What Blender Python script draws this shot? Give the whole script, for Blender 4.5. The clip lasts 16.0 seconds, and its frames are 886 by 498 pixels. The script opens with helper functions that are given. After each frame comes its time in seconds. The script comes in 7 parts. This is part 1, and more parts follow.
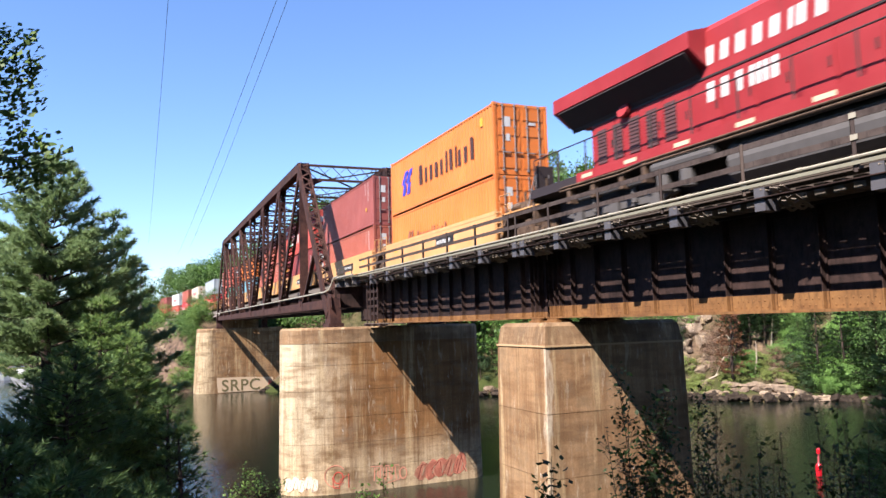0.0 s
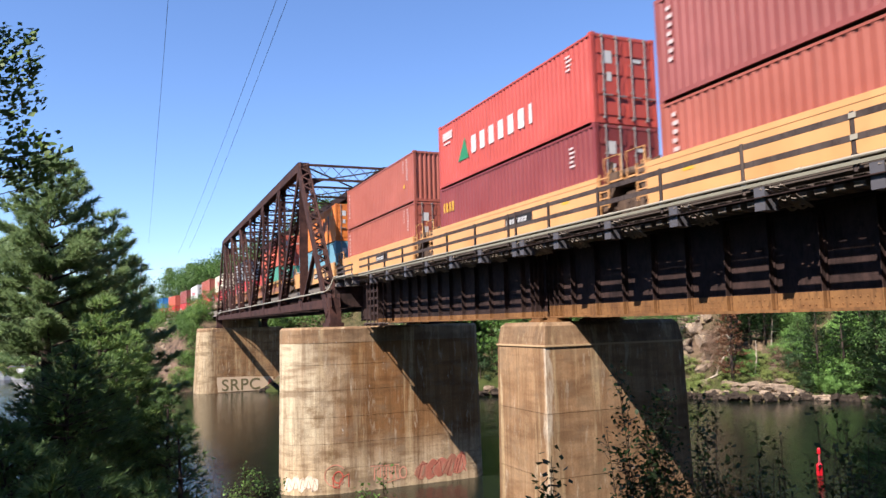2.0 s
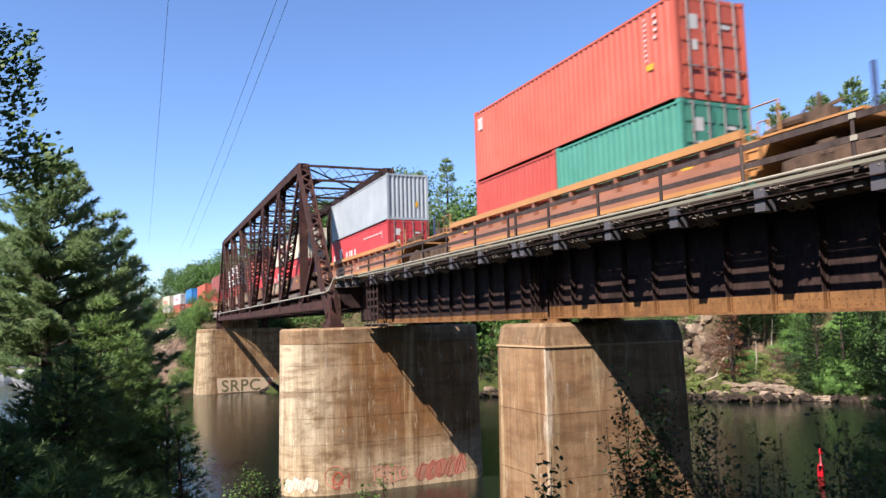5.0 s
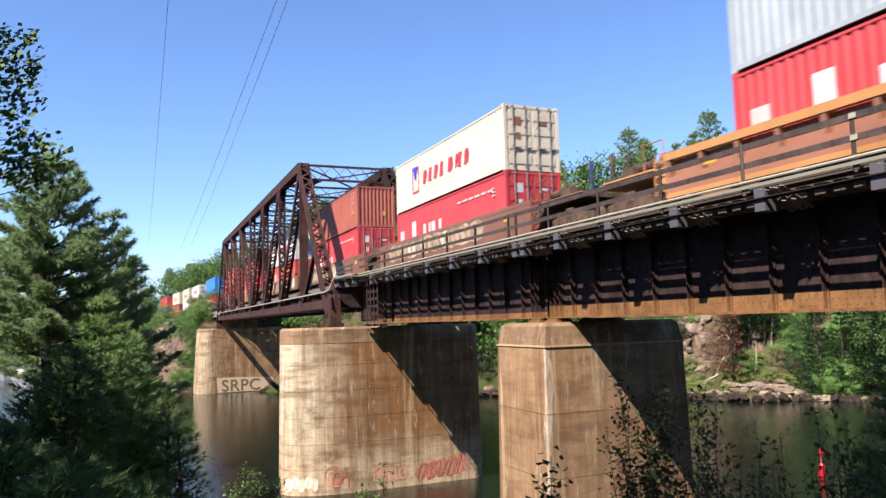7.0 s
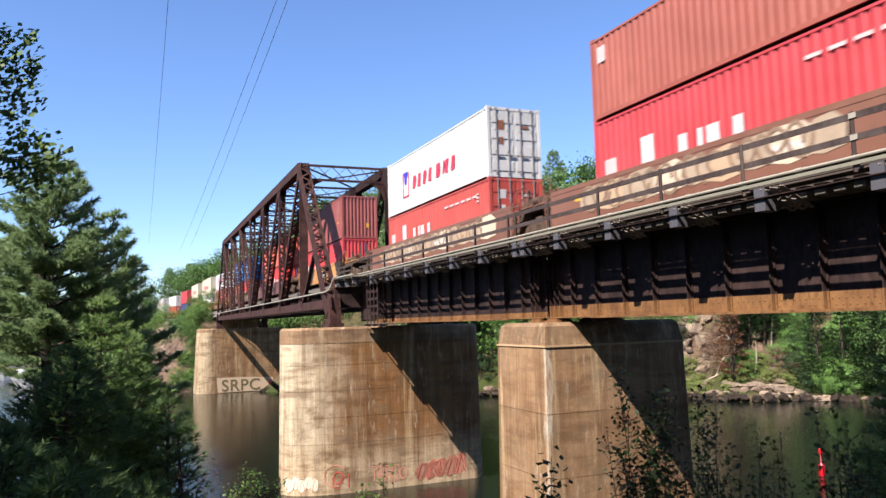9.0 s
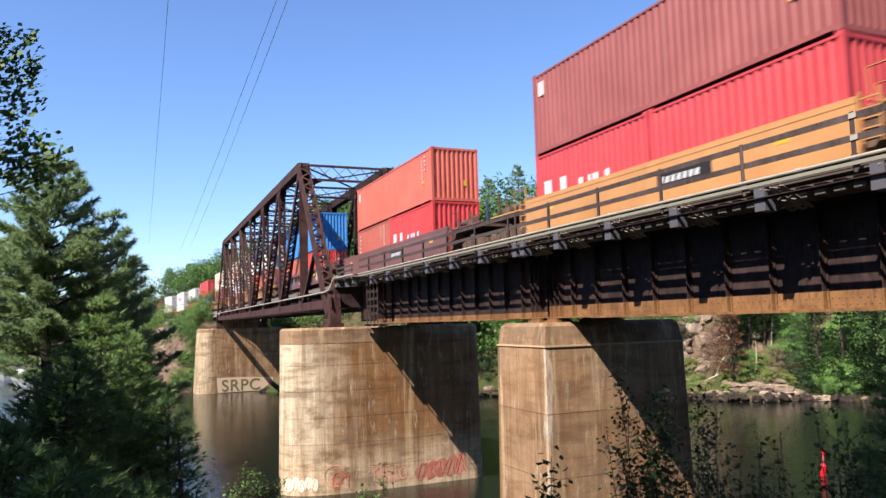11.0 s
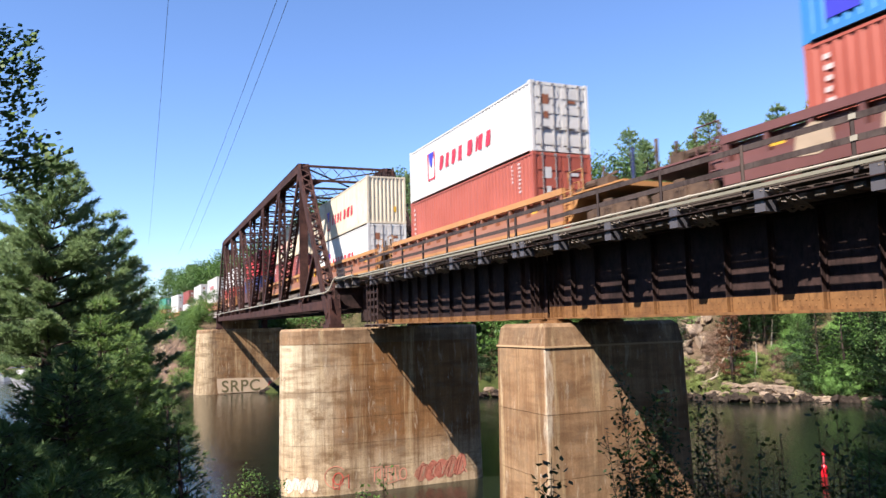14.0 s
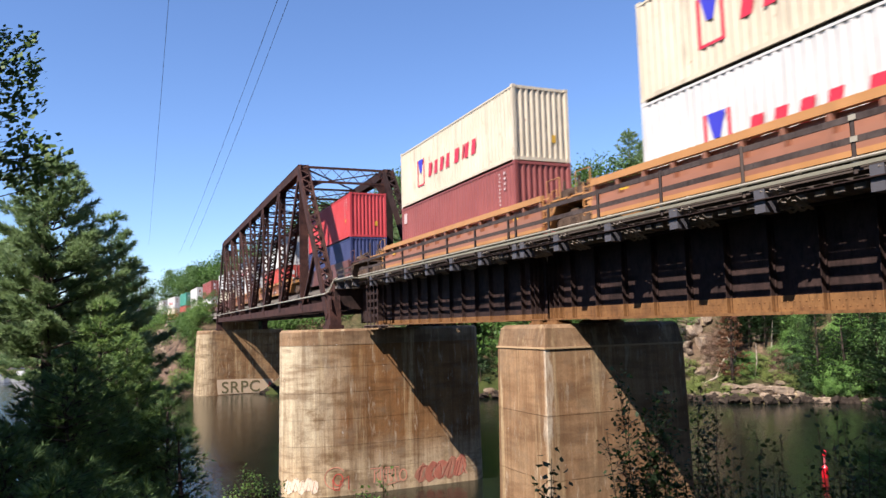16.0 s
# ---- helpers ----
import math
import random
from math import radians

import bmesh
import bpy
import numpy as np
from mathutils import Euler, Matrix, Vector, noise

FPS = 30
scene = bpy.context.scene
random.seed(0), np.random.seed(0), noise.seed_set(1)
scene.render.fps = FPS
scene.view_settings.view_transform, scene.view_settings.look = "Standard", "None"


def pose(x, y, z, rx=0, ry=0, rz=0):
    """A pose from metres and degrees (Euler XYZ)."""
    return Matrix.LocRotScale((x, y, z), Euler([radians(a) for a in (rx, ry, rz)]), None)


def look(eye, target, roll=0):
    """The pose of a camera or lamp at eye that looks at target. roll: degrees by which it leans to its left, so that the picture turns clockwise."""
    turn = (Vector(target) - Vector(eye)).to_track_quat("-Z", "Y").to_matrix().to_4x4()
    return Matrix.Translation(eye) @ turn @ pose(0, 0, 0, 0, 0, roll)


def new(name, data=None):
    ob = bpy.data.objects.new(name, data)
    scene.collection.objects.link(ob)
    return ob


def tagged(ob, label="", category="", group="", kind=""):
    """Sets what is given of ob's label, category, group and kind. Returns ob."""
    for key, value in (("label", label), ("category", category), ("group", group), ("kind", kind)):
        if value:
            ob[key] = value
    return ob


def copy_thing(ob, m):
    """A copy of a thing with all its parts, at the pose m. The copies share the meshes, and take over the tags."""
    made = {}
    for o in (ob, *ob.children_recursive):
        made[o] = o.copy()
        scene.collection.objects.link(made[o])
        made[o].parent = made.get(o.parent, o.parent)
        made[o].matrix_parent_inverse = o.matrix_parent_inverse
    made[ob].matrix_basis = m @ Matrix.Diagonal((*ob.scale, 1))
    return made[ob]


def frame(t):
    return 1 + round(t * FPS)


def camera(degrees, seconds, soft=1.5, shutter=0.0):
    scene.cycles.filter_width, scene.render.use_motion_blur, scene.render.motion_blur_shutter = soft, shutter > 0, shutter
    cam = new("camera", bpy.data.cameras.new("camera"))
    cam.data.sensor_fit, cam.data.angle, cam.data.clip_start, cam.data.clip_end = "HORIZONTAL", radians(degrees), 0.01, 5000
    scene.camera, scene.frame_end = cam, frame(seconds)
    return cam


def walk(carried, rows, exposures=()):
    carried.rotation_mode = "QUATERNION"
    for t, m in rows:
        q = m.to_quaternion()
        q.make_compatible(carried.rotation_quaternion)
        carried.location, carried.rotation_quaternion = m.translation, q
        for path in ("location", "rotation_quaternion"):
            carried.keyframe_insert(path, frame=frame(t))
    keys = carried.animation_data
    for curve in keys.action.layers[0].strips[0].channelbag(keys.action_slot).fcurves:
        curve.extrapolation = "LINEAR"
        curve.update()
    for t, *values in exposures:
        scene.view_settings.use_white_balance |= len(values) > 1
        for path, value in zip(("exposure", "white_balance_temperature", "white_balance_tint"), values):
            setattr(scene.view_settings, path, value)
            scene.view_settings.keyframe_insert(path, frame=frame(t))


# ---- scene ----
# ---------------------------------------------------------------- camera
# The track runs along x, the water lies at z = 0, the camera stands on the near bank.
EYE = Vector((0.0, 0.0, 9.0))
YAW, PITCH, ROLL = -66.494, 5.566, -1.559


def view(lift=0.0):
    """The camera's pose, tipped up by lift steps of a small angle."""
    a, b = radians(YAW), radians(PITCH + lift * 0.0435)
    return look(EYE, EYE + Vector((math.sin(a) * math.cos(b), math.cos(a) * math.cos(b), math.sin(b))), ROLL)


cam = camera(61.79, 16.0, soft=1.5, shutter=0.22)
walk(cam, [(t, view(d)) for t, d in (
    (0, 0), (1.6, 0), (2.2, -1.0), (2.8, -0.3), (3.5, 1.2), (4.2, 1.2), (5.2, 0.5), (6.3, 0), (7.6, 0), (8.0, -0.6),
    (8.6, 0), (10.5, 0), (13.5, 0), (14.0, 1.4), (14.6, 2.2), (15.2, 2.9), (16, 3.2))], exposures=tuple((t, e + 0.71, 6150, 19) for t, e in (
    (0, 0.94), (0.5, 0.88), (1, 0.76), (3, 0.66), (4.2, 0.66), (6.5, 0.70), (7.5, 0.74), (8.3, 0.76), (9, 0.70), (11.5, 0.70), (13, 0.78), (14, 0.76), (14.6, 0.68), (15.3, 0.60), (16, 0.50))))

# ---------------------------------------------------------------- light
SUN = Vector((0.50, -1.0, 1.30)).normalized()
world = bpy.data.worlds.new("world")
scene.world = world
world.use_nodes = True
nt = world.node_tree
sky = nt.nodes.new("ShaderNodeTexSky")
sky.sky_type, sky.sun_disc = "NISHITA", False
sky.sun_elevation, sky.sun_rotation = math.asin(SUN.z), math.atan2(SUN.x, SUN.y)
sky.air_density, sky.dust_density, sky.ozone_density = 1.0, 0.0, 7.0
nt.links.new(sky.outputs[0], nt.nodes["Background"].inputs[0])
nt.nodes["Background"].inputs[1].default_value = 0.08
sun = new("sun", bpy.data.lights.new("sun", "SUN"))
sun.data.energy, sun.data.angle, sun.data.color = 5.0, radians(0.53), (1.0, 0.93, 0.80)
sun.matrix_world = look(SUN * 300, (0, 0, 0))

# ---------------------------------------------------------------- materials


def lin(r, g, b):
    """A colour as it looks in full sun, 0 to 255, as the linear reflectance that materials take."""
    return tuple(0.63 * (c / 255 / 12.92 if c < 10 else ((c / 255 + 0.055) / 1.055) ** 2.4) for c in (r, g, b))


class Nodes:
    """A short way to write node materials."""

    def __init__(self, name):
        self.mat = bpy.data.materials.new(name)
        self.mat.use_nodes = True
        self.t = self.mat.node_tree
        self.bsdf = self.t.nodes["Principled BSDF"]
        self.coord = self.t.nodes.new("ShaderNodeTexCoord")

    def add(self, kind, **values):
        n = self.t.nodes.new("ShaderNode" + kind)
        for k, v in values.items():
            if k in n.inputs:
                n.inputs[k].default_value = v
        return n

    def link(self, a, b):
        self.t.links.new(a, b)

    def noise(self, scale, detail=4, rough=0.6, stretch=(1, 1, 1), space="Object"):
        m = self.add("Mapping")
        m.inputs["Scale"].default_value = stretch
        self.link(self.coord.outputs[space], m.inputs[0])
        n = self.add("TexNoise", Scale=scale, Detail=detail, Roughness=rough)
        self.link(m.outputs[0], n.inputs["Vector"])
        return n.outputs["Fac"]

    def ramp(self, fac, lo, hi, a=(0, 0, 0, 1), b=(1, 1, 1, 1)):
        r = self.add("ValToRGB")
        self.link(fac, r.inputs[0])
        e = r.color_ramp.elements
        e[0].position, e[1].position, e[0].color, e[1].color = lo, hi, a, b
        return r.outputs[0]

    def mix(self, fac, a, b, how="MIX"):
        m = self.t.nodes.new("ShaderNodeMix")
        m.data_type, m.blend_type = "RGBA", how
        for value, socket in ((fac, m.inputs[0]), (a, m.inputs[6]), (b, m.inputs[7])):
            if isinstance(value, (int, float)):
                socket.default_value = value
            elif isinstance(value, tuple):
                socket.default_value = (*value, 1) if len(value) == 3 else value
            else:
                self.link(value, socket)
        return m.outputs[2]

    def bump(self, height, strength, distance=0.02):
        b = self.add("Bump", Strength=strength, Distance=distance)
        self.link(height, b.inputs["Height"])
        self.link(b.outputs[0], self.bsdf.inputs["Normal"])

    def done(self, color, rough=0.6, metal=0.0, spec=0.5):
        if isinstance(color, tuple):
            self.bsdf.inputs["Base Color"].default_value = (*color[:3], 1)
        else:
            self.link(color, self.bsdf.inputs["Base Color"])
        if isinstance(rough, (int, float)):
            self.bsdf.inputs["Roughness"].default_value = rough
        else:
            self.link(rough, self.bsdf.inputs["Roughness"])
        self.bsdf.inputs["Metallic"].default_value = metal
        self.bsdf.inputs["Specular IOR Level"].default_value = spec
        return self.mat


def painted(name, color, wear=0.35, rust=lin(96, 52, 34), rough=0.5, dirt=0.3):
    """Weathered paint: faded patches, dirt running down, rust at some spots."""
    n = Nodes(name)
    color = tuple(v * 0.92 + 0.012 for v in color)
    fade = n.noise(0.55, 5)
    c = n.mix(n.ramp(fade, 0.3, 0.75), tuple(v * 0.84 for v in color), tuple(min(1, v * 1.1 + 0.012) for v in color))
    run = n.noise(2.2, 6, 0.7, (1.0, 1.0, 0.12))
    c = n.mix(n.ramp(run, 0.55, 0.82, (0, 0, 0, 1), (dirt, dirt, dirt, 1)), c, lin(70, 58, 48))
    spots = n.noise(5.5, 8, 0.75, (1, 1, 0.4))
    c = n.mix(n.ramp(spots, 0.72 - 0.1 * wear, 0.80 - 0.1 * wear, (0, 0, 0, 1), (wear * 1.6,) * 3 + (1,)), c, rust)
    n.bump(n.noise(30, 3), 0.08, 0.01)
    return n.done(c, rough, 0.0, 0.35)


def plain(name, color, rough=0.6, metal=0.0, vary=0.25, scale=3.0):
    n = Nodes(name)
    c = n.mix(n.noise(scale, 6, 0.65), tuple(v * (1 - vary) for v in color), tuple(min(1, v * (1 + vary)) for v in color))
    n.bump(n.noise(scale * 9, 4), 0.15, 0.01)
    return n.done(c, rough, metal)


def rusted(name, base, light, rough=0.85):
    n = Nodes(name)
    c = n.mix(n.ramp(n.noise(1.3, 7, 0.7), 0.35, 0.7), base, light)
    c = n.mix(n.ramp(n.noise(9, 6, 0.7, (1, 1, 0.3)), 0.5, 0.75), c, tuple(v * 0.55 for v in base))
    n.bump(n.noise(22, 5), 0.25, 0.01)
    return n.done(c, rough, 0.0, 0.2)


def n_scaled(n, socket, by):
    m = n.add("Math")
    m.operation = "MULTIPLY"
    n.link(socket, m.inputs[0])
    m.inputs[1].default_value = by
    return m.outputs[0]


def concrete_material(name, base, stain, nose=None, corner=None, washed=None, leached=True):
    """Old board-marked concrete: rust-brown runs, pale lime streaks, dark damp under the joints."""
    n = Nodes(name)
    c = n.mix(n.ramp(n.noise(0.35, 5, 0.6), 0.3, 0.7), base, stain)
    place = n.add("SeparateXYZ")
    n.link(n.coord.outputs["Object"], place.inputs[0])

    def wavering(axis, size, stretch, by):
        """One coordinate, made ragged by noise."""
        w = n.add("Math")
        w.operation = "MULTIPLY_ADD"
        n.link(n.noise(size, 6, 0.7, stretch), w.inputs[0])
        w.inputs[1].default_value = by
        n.link(place.outputs[axis], w.inputs[2])
        return n_scaled(n, w.outputs[0], 0.1)
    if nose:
        # upstream end paler than the rust-stained rest: weathering plus sun put into the colour
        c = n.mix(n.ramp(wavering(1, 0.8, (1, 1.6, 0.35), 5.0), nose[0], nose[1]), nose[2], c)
    if washed:
        # floods have scoured the foot of the pier
        c = n.mix(n.ramp(wavering(2, 0.7, (1, 1, 1.5), 2.2), washed[0], washed[1], (0.9, 0.9, 0.9, 1), (0, 0, 0, 1)), c, washed[2])
    runs = n.noise(1.1, 7, 0.72, (1.6, 1.6, 0.09))
    c = n.mix(n.ramp(runs, 0.44, 0.70, (0, 0, 0, 1), (0.85, 0.85, 0.85, 1)), c, tuple(v * 0.48 for v in stain))
    fine = n.noise(4.5, 3, 0.6, (1.5, 1.5, 0.05))
    c = n.mix(n.ramp(fine, 0.50, 0.72, (0, 0, 0, 1), (0.3, 0.3, 0.3, 1)), c, tuple(v * 0.42 for v in stain))
    bands = n.noise(0.9, 3, 0.6, (0.4, 0.4, 1.8))
    c = n.mix(n.ramp(bands, 0.50, 0.64, (0, 0, 0, 1), (0.55, 0.55, 0.55, 1)), c, tuple(v * 0.5 for v in stain))
    if leached:
        lime = n.noise(1.7, 8, 0.7, (1.8, 1.8, 0.4))
        c = n.mix(n.ramp(lime, 0.58, 0.70, (0, 0, 0, 1), (0.65, 0.65, 0.65, 1)), c, lin(240, 222, 190))
        wash = n.noise(0.8, 6, 0.7, (2.4, 2.4, 0.16))
        c = n.mix(n.ramp(wash, 0.53, 0.66, (0, 0, 0, 1), (0.5, 0.5, 0.5, 1)), c, lin(250, 222, 170))
        boards = n.noise(1.0, 3, 0.55, (0.25, 0.25, 11.0))
        c = n.mix(n.ramp(boards, 0.54, 0.72, (0, 0, 0, 1), (0.16, 0.16, 0.16, 1)), c, tuple(v * 0.45 for v in stain))
        drips = n.noise(1.9, 4, 0.6, (2.6, 2.6, 0.75))
        c = n.mix(n.ramp(drips, 0.715, 0.745, (0, 0, 0, 1), (0.95, 0.95, 0.95, 1)), c, lin(255, 250, 238))
    blot = n.noise(0.5, 6, 0.7, (1.0, 1.0, 1.6))
    c = n.mix(n.ramp(blot, 0.52, 0.66, (0, 0, 0, 1), (0.75, 0.75, 0.75, 1)), c, tuple(v * 0.5 for v in base))
    c = n.mix(n.ramp(n.noise(14, 6, 0.75), 0.35, 0.8, (0, 0, 0, 1), (0.45, 0.45, 0.45, 1)), c, lin(84, 64, 46))
    if corner:
        # lime leached out along one upright edge
        flat = n.add("Mapping")
        flat.inputs["Scale"].default_value = (1, 1, 0)
        n.link(n.coord.outputs["Object"], flat.inputs[0])
        far = n.add("VectorMath")
        far.operation = "DISTANCE"
        n.link(flat.outputs[0], far.inputs[0])
        far.inputs[1].default_value = (*corner, 0)
        ragged = n.add("Math")
        ragged.operation = "MULTIPLY_ADD"
        n.link(n.noise(1.3, 7, 0.75, (1.5, 1.5, 0.3)), ragged.inputs[0])
        ragged.inputs[1].default_value = 1.5
        n.link(far.outputs["Value"], ragged.inputs[2])
        c = n.mix(n.ramp(ragged.outputs[0], 0.66, 1.05, (0.95, 0.95, 0.95, 1), (0, 0, 0, 1)), c, lin(248, 232, 204))
    grey = n.noise(0.75, 6, 0.75, (1.0, 1.0, 1.3))
    c = n.mix(n.ramp(grey, 0.52, 0.66, (0, 0, 0, 1), (0.4, 0.4, 0.4, 1)), c, lin(140, 124, 104))
    # each pour came out a little lighter or darker
    pour = n.add("ObjectInfo")
    c = n.mix(1.0, c, n.ramp(pour.outputs["Random"], 0, 1, (0.84, 0.83, 0.82, 1), (1.06, 1.06, 1.06, 1)), "MULTIPLY")
    n.bump(n.noise(9, 8, 0.7), 0.45, 0.04)
    return n.done(c, 0.9, 0, 0.2)


def leafy(name, dark, light, thin=0.35, rough=0.55, gloss=0.3):
    """Leaves: each one of its own shade, some light passing through."""
    n = Nodes(name)
    geo = n.add("NewGeometry")
    obj = n.add("ObjectInfo")
    isle = n.ramp(geo.outputs["Random Per Island"], 0, 1, (0, 0, 0, 1), (0.62, 0.62, 0.62, 1))
    clump = n.ramp(n.noise(1.1, 3, 0.6), 0.35, 0.68, (0, 0, 0, 1), (0.62, 0.62, 0.62, 1))
    c = n.mix(n.mix(1.0, isle, clump, "ADD"), dark, light)
    c = n.mix(n.ramp(obj.outputs["Random"], 0, 1, (0, 0, 0, 1), (0.5, 0.5, 0.5, 1)), c, tuple(v * 0.62 for v in light))
    n.done(c, rough, 0, gloss)
    tr = n.add("BsdfTranslucent")
    n.link(c, tr.inputs[0])
    mx = n.add("MixShader")
    mx.inputs[0].default_value = thin
    n.link(n.bsdf.outputs[0], mx.inputs[1])
    n.link(tr.outputs[0], mx.inputs[2])
    n.link(mx.outputs[0], n.t.nodes["Material Output"].inputs[0])
    return n.mat


def barked(name, dark, light):
    n = Nodes(name)
    c = n.mix(n.noise(6, 7, 0.7, (1, 1, 0.2)), dark, light)
    n.bump(n.noise(10, 6, 0.7, (1, 1, 0.2)), 0.6, 0.05)
    return n.done(c, 0.9, 0, 0.2)


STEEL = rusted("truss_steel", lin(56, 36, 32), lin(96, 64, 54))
# far truss side and cross frames: their shade is put into this darker steel
TRUSSDARK = rusted("shaded_truss_steel", lin(38, 25, 23), lin(66, 45, 39))
DARKSTEEL = rusted("girder_steel", lin(40, 29, 26), lin(80, 60, 54))
FLANGE = rusted("rusty_flange", lin(116, 80, 50), lin(162, 118, 72))
GALV = plain("galvanized", lin(178, 170, 150), 0.6, 0.0, 0.2, 2.0)
TIMBER = plain("weathered_timber", lin(86, 74, 64), 0.9, 0, 0.35, 4.0)
PLANK = plain("grey_plank", lin(144, 140, 120), 0.9, 0, 0.3, 3.0)
RAILSTEEL = plain("rail_steel", lin(120, 98, 84), 0.4, 0.6, 0.2, 3.0)
# arms and ties are paler: sun through the plank gaps put into their colour
ARMSTEEL = plain("bracket_arm_steel", lin(140, 128, 112), 0.8, 0, 0.3, 5.0)
TIEWOOD = plain("pale_tie_timber", lin(136, 126, 114), 0.9, 0, 0.35, 4.0)
RAILBOARD = rusted("dark_rail_board", lin(64, 52, 48), lin(100, 88, 82))
HANDRAIL = rusted("handrail_steel", lin(84, 70, 62), lin(120, 106, 96))
CONCRETE = concrete_material("stained_concrete", lin(208, 172, 130), lin(164, 120, 80), None, (1.68, -0.05))
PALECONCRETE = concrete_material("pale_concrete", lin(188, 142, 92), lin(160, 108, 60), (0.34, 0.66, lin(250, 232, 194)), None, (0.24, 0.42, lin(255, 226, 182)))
FARCONCRETE = concrete_material("far_pier_concrete", lin(206, 168, 122), lin(150, 106, 66), (0.30, 0.52, lin(232, 208, 166)))
CAPCONCRETE = concrete_material("weathered_cap_concrete", lin(206, 172, 132), lin(146, 110, 78))
LIME = plain("lime_crust", lin(206, 172, 128), 0.9, 0, 0.2, 6.0)
BLACKIRON = plain("black_iron", lin(34, 31, 30), 0.7, 0.2, 0.4, 4.0)
DIRTYIRON = rusted("dirty_iron", lin(72, 58, 50), lin(138, 112, 90))
GREYPAINT = plain("grey_paint", lin(88, 86, 90), 0.7, 0.0, 0.2, 2.0)
WHITE = painted("white_marking", lin(236, 234, 228), 0.1)
BARK = barked("bark", lin(58, 48, 40), lin(104, 88, 72))
PINEBARK = barked("pine_bark", lin(62, 52, 46), lin(98, 84, 74))
PINE = leafy("pine_needles", lin(70, 110, 70), lin(192, 218, 148), 0.42, 0.5, 0.4)
# needles of the shaded young conifers, the shade put into their colour
PINEBLUE = leafy("shaded_pine_needles", lin(46, 78, 44), lin(140, 172, 100), 0.38, 0.6, 0.25)
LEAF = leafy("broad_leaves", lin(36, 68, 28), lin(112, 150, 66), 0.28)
# broad leaves darkened in their colour to stand for shade on the near bank
LEAFDARK = leafy("shade_toned_leaves", lin(28, 48, 22), lin(70, 94, 40), 0.3)
BUSHLEAF = leafy("bush_leaves", lin(52, 90, 36), lin(150, 186, 90), 0.35)
FARLEAF = leafy("far_leaves", lin(40, 74, 36), lin(116, 152, 76), 0.25)
# dark conifer green, lowered further to hold the far hollow's shade
FARNEEDLE = leafy("dark_shaded_conifer_needles", lin(20, 40, 22), lin(70, 100, 50), 0.2)
MAPLELEAF = leafy("sunlit_maple_leaves", lin(50, 82, 34), lin(140, 172, 84), 0.42)
CEDAR = leafy("sunlit_cedar_sprays", lin(60, 106, 46), lin(158, 204, 104), 0.35)
GRASSBUSH = leafy("yellow_green_scrub_leaves", lin(84, 104, 44), lin(176, 190, 104), 0.3)
DRYLEAF = leafy("dry_scrub_leaves", lin(104, 78, 60), lin(178, 146, 120), 0.25)
# needles of the sunlit young pines, the sun put into their colour
SUNPINE = leafy("sunlit_pine_needles", lin(76, 116, 58), lin(186, 218, 126), 0.42)
RUSTPINE = leafy("withered_needles", lin(96, 62, 44), lin(168, 118, 84), 0.25)
BOUGH = barked("dead_wood", lin(176, 158, 136), lin(222, 206, 186))


def ground_material():
    n = Nodes("bank_soil")
    rock = n.mix(n.ramp(n.noise(0.6, 8, 0.7, (1, 1, 2)), 0.35, 0.68), lin(58, 46, 38), lin(156, 128, 104))
    grass = n.mix(n.noise(1.2, 6, 0.7), lin(40, 52, 22), lin(88, 96, 44))
    geo = n.add("NewGeometry")
    up = n.add("SeparateXYZ")
    n.link(geo.outputs["Normal"], up.inputs[0])
    steep = n.ramp(up.outputs[2], 0.5, 0.78)
    patch = n.ramp(n.noise(0.16, 5, 0.6), 0.32, 0.54)
    both = n.mix(1.0, steep, patch, "MULTIPLY")
    c = n.mix(both, rock, grass)
    n.bump(n.noise(0.9, 9, 0.75), 0.9, 0.5)
    return n.done(c, 0.95, 0, 0.2)


def water_material():
    n = Nodes("river_water")
    c = n.mix(n.noise(0.05, 4, 0.5, (1, 1, 1), "Object"), lin(18, 24, 18), lin(32, 37, 28))
    r1 = n.noise(0.9, 4, 0.6)
    r2 = n.noise(3.5, 5, 0.65)
    h = n.mix(0.4, r1, r2)
    n.bump(h, 0.13, 0.25)
    n.done(c, 0.09, 0, 0.5)
    n.bsdf.inputs["IOR"].default_value = 1.33
    return n.mat


GROUND, WATER = ground_material(), water_material()

# ---------------------------------------------------------------- mesh helpers


